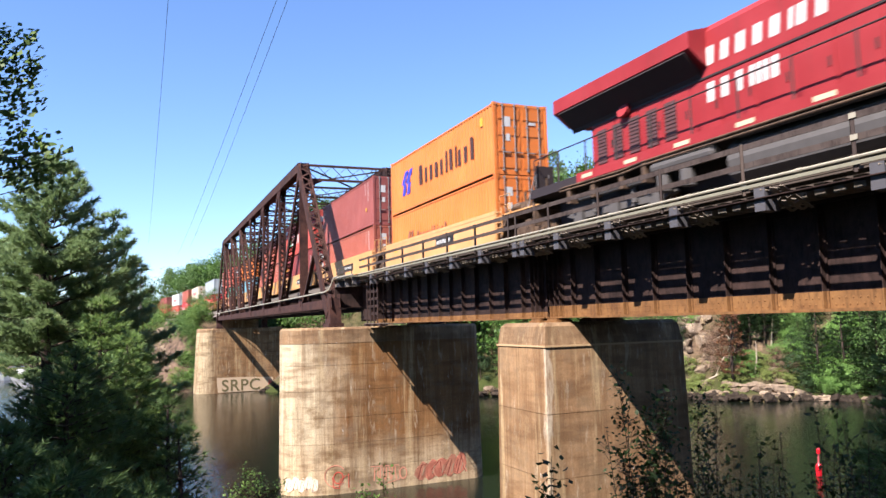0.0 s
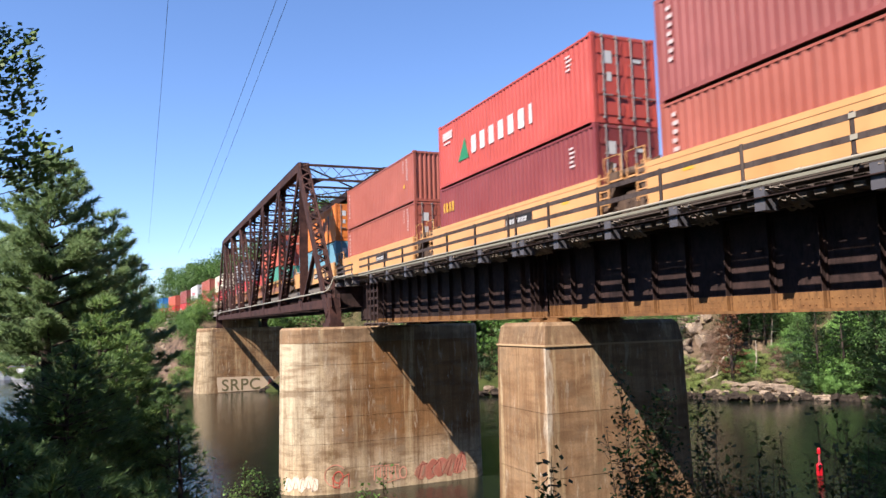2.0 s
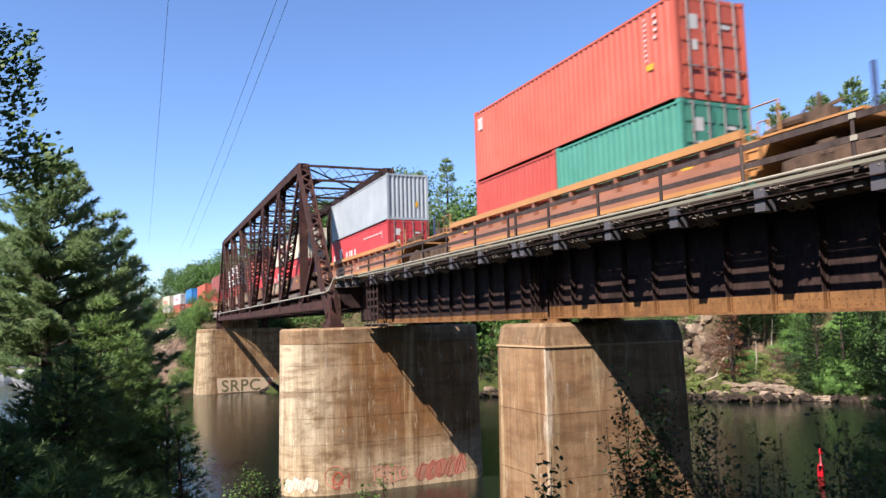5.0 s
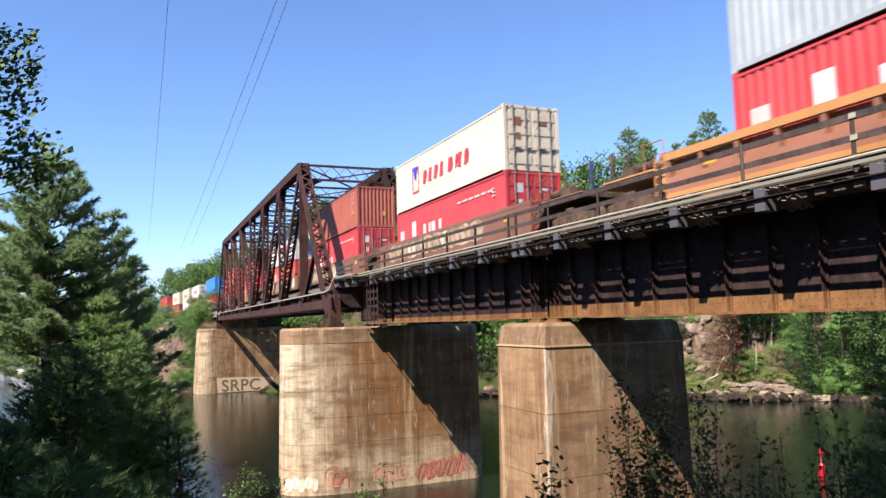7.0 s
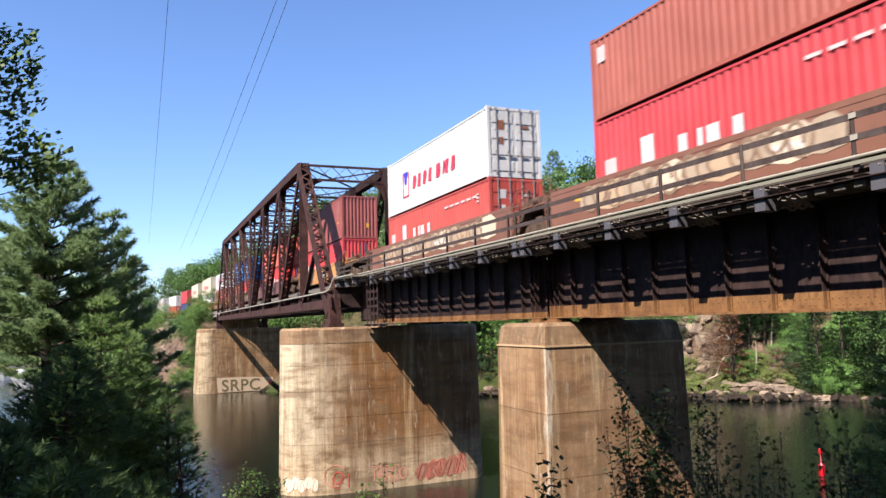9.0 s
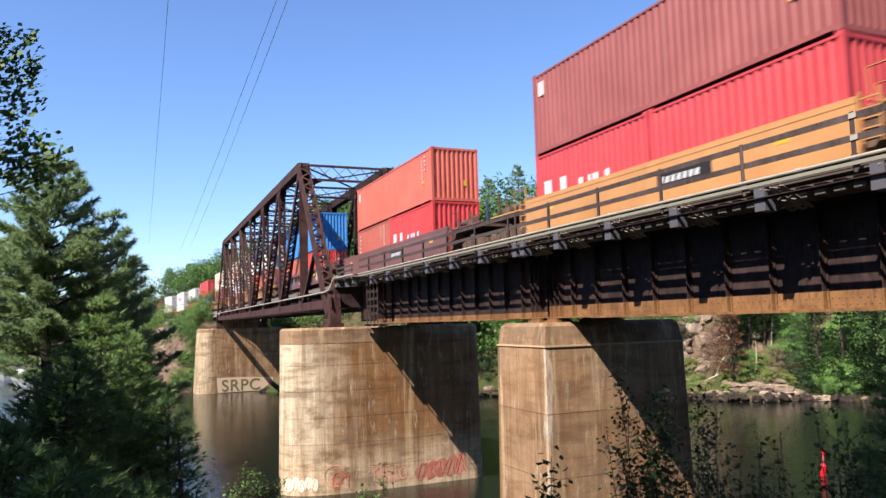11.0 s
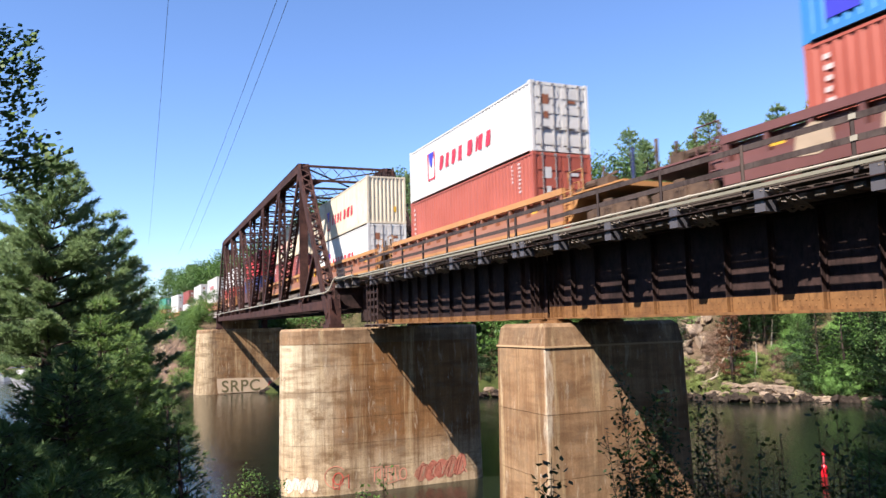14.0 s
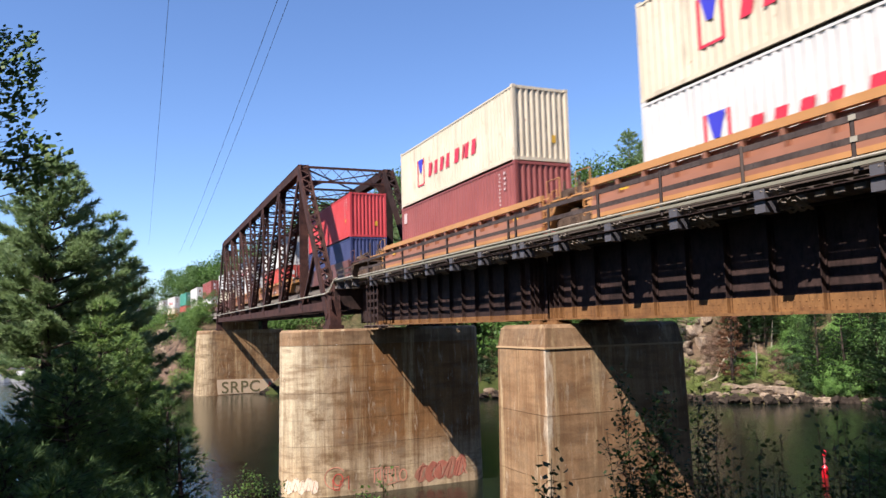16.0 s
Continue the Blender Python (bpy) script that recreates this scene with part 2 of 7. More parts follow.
class Shape:
    """Collects vertices and faces, and turns into one mesh."""

    def __init__(self):
        self.v, self.f = [], []

    def quad(self, *pts):
        i = len(self.v)
        self.v.extend(tuple(p) for p in pts)
        self.f.append(tuple(range(i, i + len(pts))))
        return self

    def hexa(self, lo, hi):
        """A block from its four lower and four upper corners, each going round."""
        i = len(self.v)
        self.v.extend(tuple(p) for p in (*lo, *hi))
        self.f += [(i + 3, i + 2, i + 1, i), (i + 4, i + 5, i + 6, i + 7)]
        self.f += [(i + k, i + (k + 1) % 4, i + 4 + (k + 1) % 4, i + 4 + k) for k in range(4)]
        return self

    def box(self, x0, x1, y0, y1, z0, z1):
        ring = ((x0, y0), (x1, y0), (x1, y1), (x0, y1))
        return self.hexa([(x, y, z0) for x, y in ring], [(x, y, z1) for x, y in ring])

    def beam(self, p, q, w, h, side=(0, 1, 0)):
        """A bar from p to q, w wide along side and h deep across."""
        p, q, s = Vector(p), Vector(q), Vector(side)
        d = (q - p).normalized()
        s = (s - d * s.dot(d)).normalized()
        u = s.cross(d)
        ring = [s * a * w / 2 + u * b * h / 2 for a, b in ((-1, -1), (1, -1), (1, 1), (-1, 1))]
        return self.hexa([p + r for r in ring], [q + r for r in ring])

    def extrude(self, outline, a, b):
        """A prism: outline of points, moved by the vectors a and b."""
        a, b = Vector(a), Vector(b)
        i, n = len(self.v), len(outline)
        self.v.extend(tuple(Vector(p) + a) for p in outline)
        self.v.extend(tuple(Vector(p) + b) for p in outline)
        self.f.append(tuple(range(i + n - 1, i - 1, -1)))
        self.f.append(tuple(range(i + n, i + 2 * n)))
        self.f += [(i + k, i + (k + 1) % n, i + n + (k + 1) % n, i + n + k) for k in range(n)]
        return self

    def tube(self, pts, radii, sides=7, cap=True):
        pts = [Vector(p) for p in pts]
        if isinstance(radii, (int, float)):
            radii = [radii] * len(pts)
        i = len(self.v)
        for k, p in enumerate(pts):
            d = (pts[min(k + 1, len(pts) - 1)] - pts[max(k - 1, 0)]).normalized()
            s = d.cross(Vector((0, 0, 1)) if abs(d.z) < 0.9 else Vector((1, 0, 0))).normalized()
            u = d.cross(s)
            for j in range(sides):
                a = 2 * math.pi * j / sides
                self.v.append(tuple(p + (s * math.cos(a) + u * math.sin(a)) * radii[k]))
        for k in range(len(pts) - 1):
            for j in range(sides):
                a, b = i + k * sides + j, i + k * sides + (j + 1) % sides
                self.f.append((a, b, b + sides, a + sides))
        if cap:
            self.f.append(tuple(range(i + sides - 1, i - 1, -1)))
            self.f.append(tuple(range(i + (len(pts) - 1) * sides, i + len(pts) * sides)))
        return self

    def lacing(self, p, q, w, side, step, bar=0.06, thick=0.015):
        """Zigzag lattice bars between two edges w apart, on the line from p to q."""
        p, q, s = Vector(p), Vector(q), Vector(side)
        d = (q - p).normalized()
        s = (s - d * s.dot(d)).normalized()
        n = max(2, round((q - p).length / step))
        nrm = s.cross(d)
        for k in range(n):
            a = p + (q - p) * (k / n) + s * (w / 2 if k % 2 else -w / 2)
            b = p + (q - p) * ((k + 1) / n) + s * (-w / 2 if k % 2 else w / 2)
            self.beam(a, b, bar, thick, nrm.cross(b - a))
        return self

    def mesh(self, name, material=None, smooth=False):
        me = bpy.data.meshes.new(name)
        me.from_pydata(self.v, [], self.f)
        me.materials.append(material)
        if smooth:
            me.polygons.foreach_set("use_smooth", [True] * len(me.polygons))
        me.update()
        return me


def part(name, shape, material, parent, label="", at=None, smooth=False):
    """Links a shape, or a mesh that alike parts share, as one mesh object under a thing or a part."""
    me = shape.mesh(name, material, smooth) if isinstance(shape, Shape) else shape
    ob = new(name, me)
    ob.parent = parent
    if at is not None:
        ob.matrix_basis = at
    if not isinstance(shape, Shape) and material is not None and me.materials[0] is not material:
        ob.material_slots[0].link = "OBJECT"
        ob.material_slots[0].material = material
    return tagged(ob, label)


def thing(name, at, label, category, group="", kind=""):
    ob = new(name)
    ob.empty_display_size = 0.3
    ob.matrix_basis = at
    return tagged(ob, label, category, group, kind)


# ---------------------------------------------------------------- the line of the track
RAIL = 11.72
_px = np.arange(-640.0, 341.0)
_py = np.interp(_px, [-640, -400, -300, -260, -235, -208, -190, -170, -150, -135, -120, -100, -50, -36, 340],
                [-115, -25, 1, 7.4, 10.6, 13.1, 14.4, 14.9, 15.2, 15.6, 15.7, 15.5, 14.62, 14.54, 14.54])
_pad = np.pad(_py, 15, mode="edge")
_py = np.convolve(_pad, np.ones(31) / 31, "valid")
_ps = np.concatenate([[0], np.cumsum(np.hypot(np.diff(_px), np.diff(_py)))])
_ps -= np.interp(0, _px, _ps)


def track_y(x):
    return float(np.interp(x, _px, _py))


def on_track(s, z=RAIL):
    """The pose on the track's centre line at arc s, which is x on the straight part."""
    x, y = (float(np.interp(s, _ps, a)) for a in (_px, _py))
    x2, y2 = (float(np.interp(s + 4, _ps, a)) for a in (_px, _py))
    x1, y1 = (float(np.interp(s - 4, _ps, a)) for a in (_px, _py))
    return pose(x, y, z, 0, 0, math.degrees(math.atan2(y2 - y1, x2 - x1)))


def travelled(t):
    """How far the train has gone after t seconds."""
    return 18.5956 * t + 0.0080665 * t * t

# ---------------------------------------------------------------- ground and water


def smooth(a, b, x):
    t = np.clip((x - a) / (b - a), 0, 1)
    return t * t * (3 - 2 * t)


def bumps(x, y, seed, scale):
    return (np.sin(x / scale * 1.3 + seed) * np.cos(y / scale * 1.1 - seed * 2) + 0.6 * np.sin(x / scale * 2.7 + y / scale * 1.9 + seed * 3)
            + 0.4 * np.cos(y / scale * 4.3 - x / scale * 3.1 + seed))


def ground_height(x, y):
    """Both banks of the river, its bed, the far hill and the railway's embankments."""
    s, d = 0.75 * x + 0.66 * y, -0.66 * x + 0.75 * y
    near = 16 + 9 * smooth(-10, -26, s) - 5 * smooth(-45, -80, s) + 0.8 * np.sin(s * 0.31)
    far = 84 + 1.2 * np.sin(s * 0.23) + 0.8 * np.sin(s * 0.61 + 1) + 17 * smooth(-104, -132, s)
    bed = -2.5
    nb = bed + (9.6 - 2.5 * smooth(-8, -30, s)) * smooth(near + 4, near - 15, d) + 1.6 * smooth(0, -50, d)
    hill = smooth(-90, -62, s)
    rise = (9.0 + 8.5 * hill) * smooth(far - 1, far + 13 + 6 * hill, d) + 10 * smooth(far + 20, far + 120, d)
    rise = rise + bumps(x, y, 1.3, 9.0) * 0.8 * smooth(far + 1, far + 14, d) + bumps(x, y, 4.1, 3.1) * 0.35 * smooth(far - 1, far + 5, d)
    fb = bed + 2.6 * smooth(far - 3, far, d) + rise
    h = np.where(d < 50, nb, fb)
    # the line's bed on both sides of the bridge
    ty = np.interp(x, _px, _py)
    off = np.abs(y - ty)
    bench = smooth(13, 4, off) * (smooth(-109, -117, x) + smooth(1, 8, x))
    h = h * (1 - bench) + (RAIL - 0.75) * bench
    cut = smooth(34, 10, off) * smooth(-109, -117, x)
    return np.where(h > RAIL - 0.75, h * (1 - cut) + (RAIL - 0.75) * cut, h)


def axis(points):
    out = [points[0][0]]
    for a, b, step in points:
        out += list(np.linspace(a, b, max(2, int((b - a) / step) + 1))[1:])
    return np.array(out)


def build_ground():
    gx = axis([(-3000, -700, 300), (-700, -260, 14), (-260, -130, 4), (-130, 20, 1.5), (20, 300, 14), (300, 3000, 300)])
    gy = axis([(-3000, -400, 300), (-400, -60, 15), (-60, -10, 4), (-10, 90, 1.5), (90, 200, 5), (200, 600, 20), (600, 3000, 300)])
    X, Y = np.meshgrid(gx, gy, indexing="ij")
    Z = ground_height(X, Y)
    n, m = X.shape
    idx = np.arange(n * m).reshape(n, m)
    faces = np.stack([idx[:-1, :-1], idx[1:, :-1], idx[1:, 1:], idx[:-1, 1:]], -1).reshape(-1, 4)
    me = bpy.data.meshes.new("ground")
    me.from_pydata(np.stack([X, Y, Z], -1).reshape(-1, 3).tolist(), [], faces.tolist())
    me.polygons.foreach_set("use_smooth", [True] * len(me.polygons))
    me.materials.append(GROUND)
    tagged(new("ground", me), "rocky wooded river banks with grass and bare soil", "ground", kind="structure")
    w = Shape().quad((-900, -900, 0), (400, -900, 0), (400, 900, 0), (-900, 900, 0))
    tagged(new("water", w.mesh("water", WATER)), "dark green river water with slow ripples", "river", kind="structure")


build_ground()


def ground_z(x, y):
    return float(ground_height(np.array(float(x)), np.array(float(y))))


# ---------------------------------------------------------------- piers


def pier_outline(length, half, nose, n=16):
    """Plan of a pier: y along its length, a rounded or square upstream end at y = 0."""
    pts = []
    if nose:
        for k in range(n + 1):
            a = math.pi * k / n
            pts.append((-half * math.cos(a), nose * (1 - math.sin(a))))
        pts += [(half, length - 1.1)]
        for k in range(1, n):
            a = math.pi * k / n
            pts.append((half * math.cos(a), length - 1.1 + 1.1 * math.sin(a)))
        pts += [(-half, length - 1.1)]
    else:
        pts = [(-half, 0), (half, 0), (half, length), (-half, length)]
    return pts


def build_pier(name, at, length, half, nose, top, batter, lifts, material, cap, label):
    """A concrete pier poured in lifts, each lift a block of its own with a shallow joint above it."""
    ob = thing(name, at, label, "bridge pier", kind="structure")
    base = pier_outline(length, half, nose)
    cy = length / 2

    def ring(z, grow=0.0):
        k = (top - z) * batter + grow
        out = []
        for x, y in base:
            sx = 1 + k / half
            sy = 1 + k / cy
            out.append((x * sx, (y - cy) * sy + cy, z))
        return out
    zs = [-3.0] + lifts + [top - cap]
    for a, b in zip(zs[:-1], zs[1:]):
        sh = Shape()
        lo, hi = ring(a), ring(b - 0.02)
        n = len(lo)
        # the recessed joint on top of the lift
        jl, jh = ring(b - 0.02, -0.018), ring(b, -0.018)
        rings = [lo, hi, jl, jh]
        sh.v += [p for r in rings for p in r]
        sh.f += [(j * n + k, j * n + (k + 1) % n, (j + 1) * n + (k + 1) % n, (j + 1) * n + k) for j in range(3) for k in range(n)]
        sh.f.append(tuple(range(3 * n, 4 * n)))
        part("concrete_lift", sh, material, ob)
    if cap:
        sh = Shape()
        if nose:
            rows = [ring(top - cap, 0.014), ring(top - 0.12, 0.014), ring(top, -0.10)]
        else:
            rows = [ring(top - cap, 0.0), ring(top - 0.12, -0.09), ring(top, -0.22)]
        n = len(base)
        sh.v += [p for r in rows for p in r]
        sh.f += [(j * n + k, j * n + (k + 1) % n, (j + 1) * n + (k + 1) % n, (j + 1) * n + k) for j in range(2) for k in range(n)]
        sh.f += [tuple(range(2 * n, 3 * n)), tuple(range(n - 1, -1, -1))]
        part("cap", sh, CAPCONCRETE, ob, "dark weathered concrete cap course")
        if not nose:
            lo, hi = ring(top - cap - 0.06, 0.035), ring(top - cap, 0.035)
            ledge = Shape()
            ledge.v += lo + hi
            ledge.f += [(k, (k + 1) % n, n + (k + 1) % n, n + k) for k in range(n)] + [tuple(range(n - 1, -1, -1)), tuple(range(n, 2 * n))]
            part("ledge", ledge, LIME, ob, "pale lime-crusted ledge")
    return ob


build_pier("pier_square", pose(-22.0, 12.3, 0), 5.5, 1.6, 0, 8.86, 0.013, [2.0, 4.0, 6.0], CONCRETE, 0.72,
           "square rust-stained concrete pier standing in the river")
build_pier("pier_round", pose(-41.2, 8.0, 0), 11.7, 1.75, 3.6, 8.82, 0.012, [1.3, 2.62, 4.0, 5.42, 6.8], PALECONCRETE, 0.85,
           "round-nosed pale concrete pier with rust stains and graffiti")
build_pier("pier_far", pose(-108.6, 9.6, 0, 0, 0, 1), 11.8, 1.75, 1.9, 8.82, 0.05, [1.7, 3.5, 5.6], FARCONCRETE, 0.5,
           "tapered pale concrete pier at the far bank")
build_pier("pier_bank", pose(-2.6, 12.0, 0), 5.6, 1.6, 0, 8.86, 0.013, [3.0, 6.0], CONCRETE, 0.72,
           "square concrete pier on the near bank")
build_pier("abutment", pose(-113.6, 13.2, 0, 0, 0, 1), 5.4, 1.3, 0, 11.0, 0.02, [3.0, 6.0], CONCRETE, 0.3, "concrete abutment in the far embankment")
build_pier("abutment", pose(12.5, 10.4, 0), 8.4, 1.3, 0, 11.0, 0.02, [6.0, 8.5], CONCRETE, 0.3, "concrete abutment in the near embankment")

# ---------------------------------------------------------------- plate girder spans
WEB_Y = 13.49
FLANGE_Z, TOP_Z = 9.0, 11.28


def build_girder_span(x0, x1, label):
    leg = 0.22 if x0 < -30 else 0.40      # the shorter span has smaller angles
    ob = thing("girder_span", pose(0, 0, 0), label, "bridge girder", "plate girder spans", "structure")
    for y, out in ((WEB_Y, -1), (29.08 - WEB_Y, 1)):
        g = Shape()
        g.box(x0, x1, y - 0.012, y + 0.012, FLANGE_Z + 0.03, TOP_Z - 0.03)
        part("web", g, DARKSTEEL, ob, "dark riveted web plate")
        for z0, z1 in ((FLANGE_Z, FLANGE_Z + 0.045), (TOP_Z - 0.045, TOP_Z)):
            f = Shape().box(x0, x1, y - 0.18, y + 0.18, z0, z1)
            f.box(x0 + 2.6, x1 - 2.6, y - 0.18, y + 0.18, *((z0 - 0.022, z0) if z0 < 10 else (z1, z1 + 0.022)))
            # upper flange takes the dark steel, its shade put into the colour
            part("flange", f, FLANGE if z0 < 10 else DARKSTEEL, ob, "orange rusty flange plate" if z0 < 10 else "dark flange plate")
        for z0, z1 in ((FLANGE_Z + 0.045, FLANGE_Z + leg), (TOP_Z - 0.21, TOP_Z - 0.045)):
            f = Shape()
            for sgn in (-1, 1):
                f.box(x0, x1, y + sgn * 0.013, y + sgn * 0.032, z0, z1)
            # upper angles are darkened the same way
            part("flange_angle", f, FLANGE if z0 < 10 else DARKSTEEL, ob)
        # rivets on the outer lower angle
        rv = Shape()
        n = int((x1 - x0) / 0.16)
        for row, z in enumerate((FLANGE_Z + 0.32 * leg, FLANGE_Z + 0.66 * leg)):
            for k in range(n):
                x = x0 + 0.1 + k * 0.16 + row * 0.08
                yy = y + out * 0.032
                rv.hexa([(x - .018, yy, z - .018), (x + .018, yy, z - .018), (x + .018, yy, z + .018), (x - .018, yy, z + .018)],
                        [(x - .01, yy + out * .014, z - .01), (x + .01, yy + out * .014, z - .01), (x + .01, yy + out * .014, z + .01), (x - .01, yy + out * .014, z + .01)])
        tagged(part("rivets", rv, FLANGE, ob), kind="stuff")
        st = Shape()
        st.box(-0.012, 0.012, -0.17, 0.17, FLANGE_Z + leg + 0.005, TOP_Z - 0.05)
        st.box(-0.06, 0.06, -0.045, 0.045, FLANGE_Z + leg + 0.005, TOP_Z - 0.05)
        foot = Shape().box(-0.012, 0.012, -0.17, 0.17, FLANGE_Z + 0.05, FLANGE_Z + leg + 0.005).box(-0.06, 0.06, -0.06, 0.06, FLANGE_Z + 0.05, FLANGE_Z + leg + 0.005).mesh("stiffener_foot", FLANGE)
        stm = st.mesh("stiffener", DARKSTEEL)
        count = round((x1 - x0 - 0.5) / 1.31)
        xs = [x0 + 0.25 + k * (x1 - x0 - 0.5) / count for k in range(count + 1)]
        for x in xs + [x0 + 0.55, x0 + 0.85, x1 - 0.55, x1 - 0.85]:
            part("stiffener", stm, DARKSTEEL, ob, "", pose(x, y, 0))
            part("stiffener_foot", foot, FLANGE, ob, "", pose(x, y, 0))
    # cross frames between the two girders
    k = x0 + 1.5
    while k < x1:
        c = Shape()
        c.beam((k, WEB_Y, FLANGE_Z + 0.3), (k, 29.08 - WEB_Y, TOP_Z - 0.3), 0.09, 0.09, (1, 0, 0))
        c.beam((k, WEB_Y, TOP_Z - 0.3), (k, 29.08 - WEB_Y, FLANGE_Z + 0.3), 0.09, 0.09, (1, 0, 0))
        c.beam((k, WEB_Y, FLANGE_Z + 0.2), (k, 29.08 - WEB_Y, FLANGE_Z + 0.2), 0.1, 0.1, (1, 0, 0))
        part("cross_frame", c, DARKSTEEL, ob)
        k += 3.93
    lat = Shape()
    k, flip = x0 + 0.4, 0
    while k + 2.4 < x1:
        ya, yb = (WEB_Y, 29.08 - WEB_Y) if flip else (29.08 - WEB_Y, WEB_Y)
        lat.beam((k, ya, FLANGE_Z + 0.1), (k + 2.4, yb, FLANGE_Z + 0.1), 0.1, 0.02)
        k, flip = k + 2.4, 1 - flip
    part("lateral_bracing", lat, DARKSTEEL, ob)
    for x in (x0 + 0.45, x1 - 0.45):
        for y in (WEB_Y, 29.08 - WEB_Y):
            b = Shape().box(x - 0.38, x + 0.38, y - 0.3, y + 0.3, 8.85, 8.925).box(x - 0.3, x + 0.3, y - 0.24, y + 0.24, 8.925, 8.985)
            part("bearing", b, FLANGE, ob, "rusty steel bearing plates")
    return ob


build_girder_span(-40.6, -22.08, "dark riveted plate girder span with rusty orange lower flange")
build_girder_span(-21.92, -2.7, "dark riveted plate girder span with rusty orange lower flange")
build_girder_span(-2.5, 12.2, "dark riveted plate girder span with rusty orange lower flange")

# ---------------------------------------------------------------- truss span
TRUSS = pose(-50.4, 14.55, 9.0, 0, 0, 180 - 1.03)   # local x runs along the truss away from the near hip, local z from the flange's level
PANEL, LOW, HIGH, HALF = 8.17, 1.2, 10.95, 3.1


def build_truss():
    ob = thing("truss_span", TRUSS, "rusty brown riveted steel through truss with lattice members", "truss bridge", kind="structure")
    x_lo, x_hi = -PANEL, 7 * PANEL
    for side in (-1, 1):
        y = side * HALF
        def member(name, p, q, w, d, laced=True, label="", step=0.42):
            """A built-up member: two side plates w apart in y, d deep, laced on the open faces."""
            p, q = Vector(p), Vector(q)
            dirv = (q - p).normalized()
            dep = dirv.cross(Vector((0, 1, 0))).normalized()
            sh = Shape()
            for e in (-1, 1):
                off = Vector((0, e * w / 2, 0))
                sh.beam(p + off, q + off, 0.02, d, (0, 1, 0))
                for g in (-1, 1):
                    a = off - Vector((0, e * 0.055, 0)) + dep * g * (d / 2 - 0.008)
                    sh.beam(p + a, q + a, 0.11, 0.016, (0, 1, 0))
            if laced:
                for g in (-1, 1):
                    sh.lacing(p + dep * g * d / 2, q + dep * g * d / 2, w - 0.06, (0, 1, 0), step * 0.86, 0.115)
            else:
                for g in (1,):
                    a = dep * g * (d / 2 + 0.01)
                    sh.beam(p + a, q + a, w + 0.08, 0.016, (0, 1, 0))
                sh.lacing(p - dep * d / 2, q - dep * d / 2, w - 0.06, (0, 1, 0), step * 0.86, 0.115)
            # the far side gets the darker steel that stands for its shade
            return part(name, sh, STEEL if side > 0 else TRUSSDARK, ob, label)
        member("top_chord", (0, y, HIGH), (6 * PANEL, y, HIGH), 0.56, 0.58, False, "solid-topped riveted chord")
        for a, b in ((x_lo, 0), (x_hi, 6 * PANEL)):
            member("end_post", (a, y, 0.55), (b, y, HIGH), 0.74, 0.66, True, "inclined end post with lattice bars", 0.55)
        bc = Shape()
        for e in (-1, 1):
            bc.beam((x_lo, y + e * 0.23, LOW), (x_hi, y + e * 0.23, LOW), 0.02, 0.52)
            bc.beam((x_lo, y + e * 0.19, LOW + 0.25), (x_hi, y + e * 0.19, LOW + 0.25), 0.09, 0.016)
            bc.beam((x_lo, y + e * 0.19, LOW - 0.25), (x_hi, y + e * 0.19, LOW - 0.25), 0.09, 0.016)
        part("bottom_chord", bc, STEEL, ob)
        for k in range(7):
            x = k * PANEL
            member("vertical_post", (x, y, LOW), (x, y, HIGH), 0.5, 0.40 if k else 0.24, k > 0)
        for k in range(6):
            a, b = (k, k + 1) if k < 3 else (k + 1, k)
            member("diagonal", (a * PANEL, y, HIGH - 0.1), (b * PANEL, y, LOW + 0.1), 0.54, 0.42, True, "lattice diagonal", 0.46)
        for a, b in ((x_lo, 0), (x_hi, 6 * PANEL)):
            m = Shape().beam(((a + b) / 2, y, 0.5 * (0.55 + HIGH) - 0.6), (b, y, LOW + 0.3), 0.24, 0.2)
            part("sub_strut", m, STEEL, ob)
        for k in range(-1, 8):
            x = k * PANEL
            for e in (-1, 1):
                gp = Shape()
                z = LOW
                pts = [(x - 0.75, y + e * 0.25, z - 0.26), (x + 0.75, y + e * 0.25, z - 0.26), (x + 0.55, y + e * 0.25, z + 0.55), (x - 0.55, y + e * 0.25, z + 0.55)]
                gp.extrude(pts, (0, 0, 0), (0, e * 0.014, 0))
                part("gusset_plate", gp, STEEL, ob)
                if 0 <= k <= 6:
                    gp = Shape()
                    pts = [(x - 0.7, y + e * 0.245, HIGH + 0.2), (x + 0.7, y + e * 0.245, HIGH + 0.2), (x + 0.5, y + e * 0.245, HIGH - 0.75), (x - 0.5, y + e * 0.245, HIGH - 0.75)]
                    gp.extrude(pts, (0, 0, 0), (0, e * 0.014, 0))
                    part("gusset_plate", gp, STEEL, ob)
        for x in (x_lo, x_hi):
            sh = Shape()
            sh.extrude([(x - 0.62, y - 0.33, 0.05), (x + 0.62, y - 0.33, 0.05), (x + 0.5, y - 0.33, 1.5), (x - 0.5, y - 0.33, 1.5)], (0, 0, 0), (0, 0.66, 0))
            sh.box(x - 0.75, x + 0.75, y - 0.45, y + 0.45, -0.17, 0.05)
            part("shoe", sh, STEEL, ob, "heavy riveted shoe at the bearing")
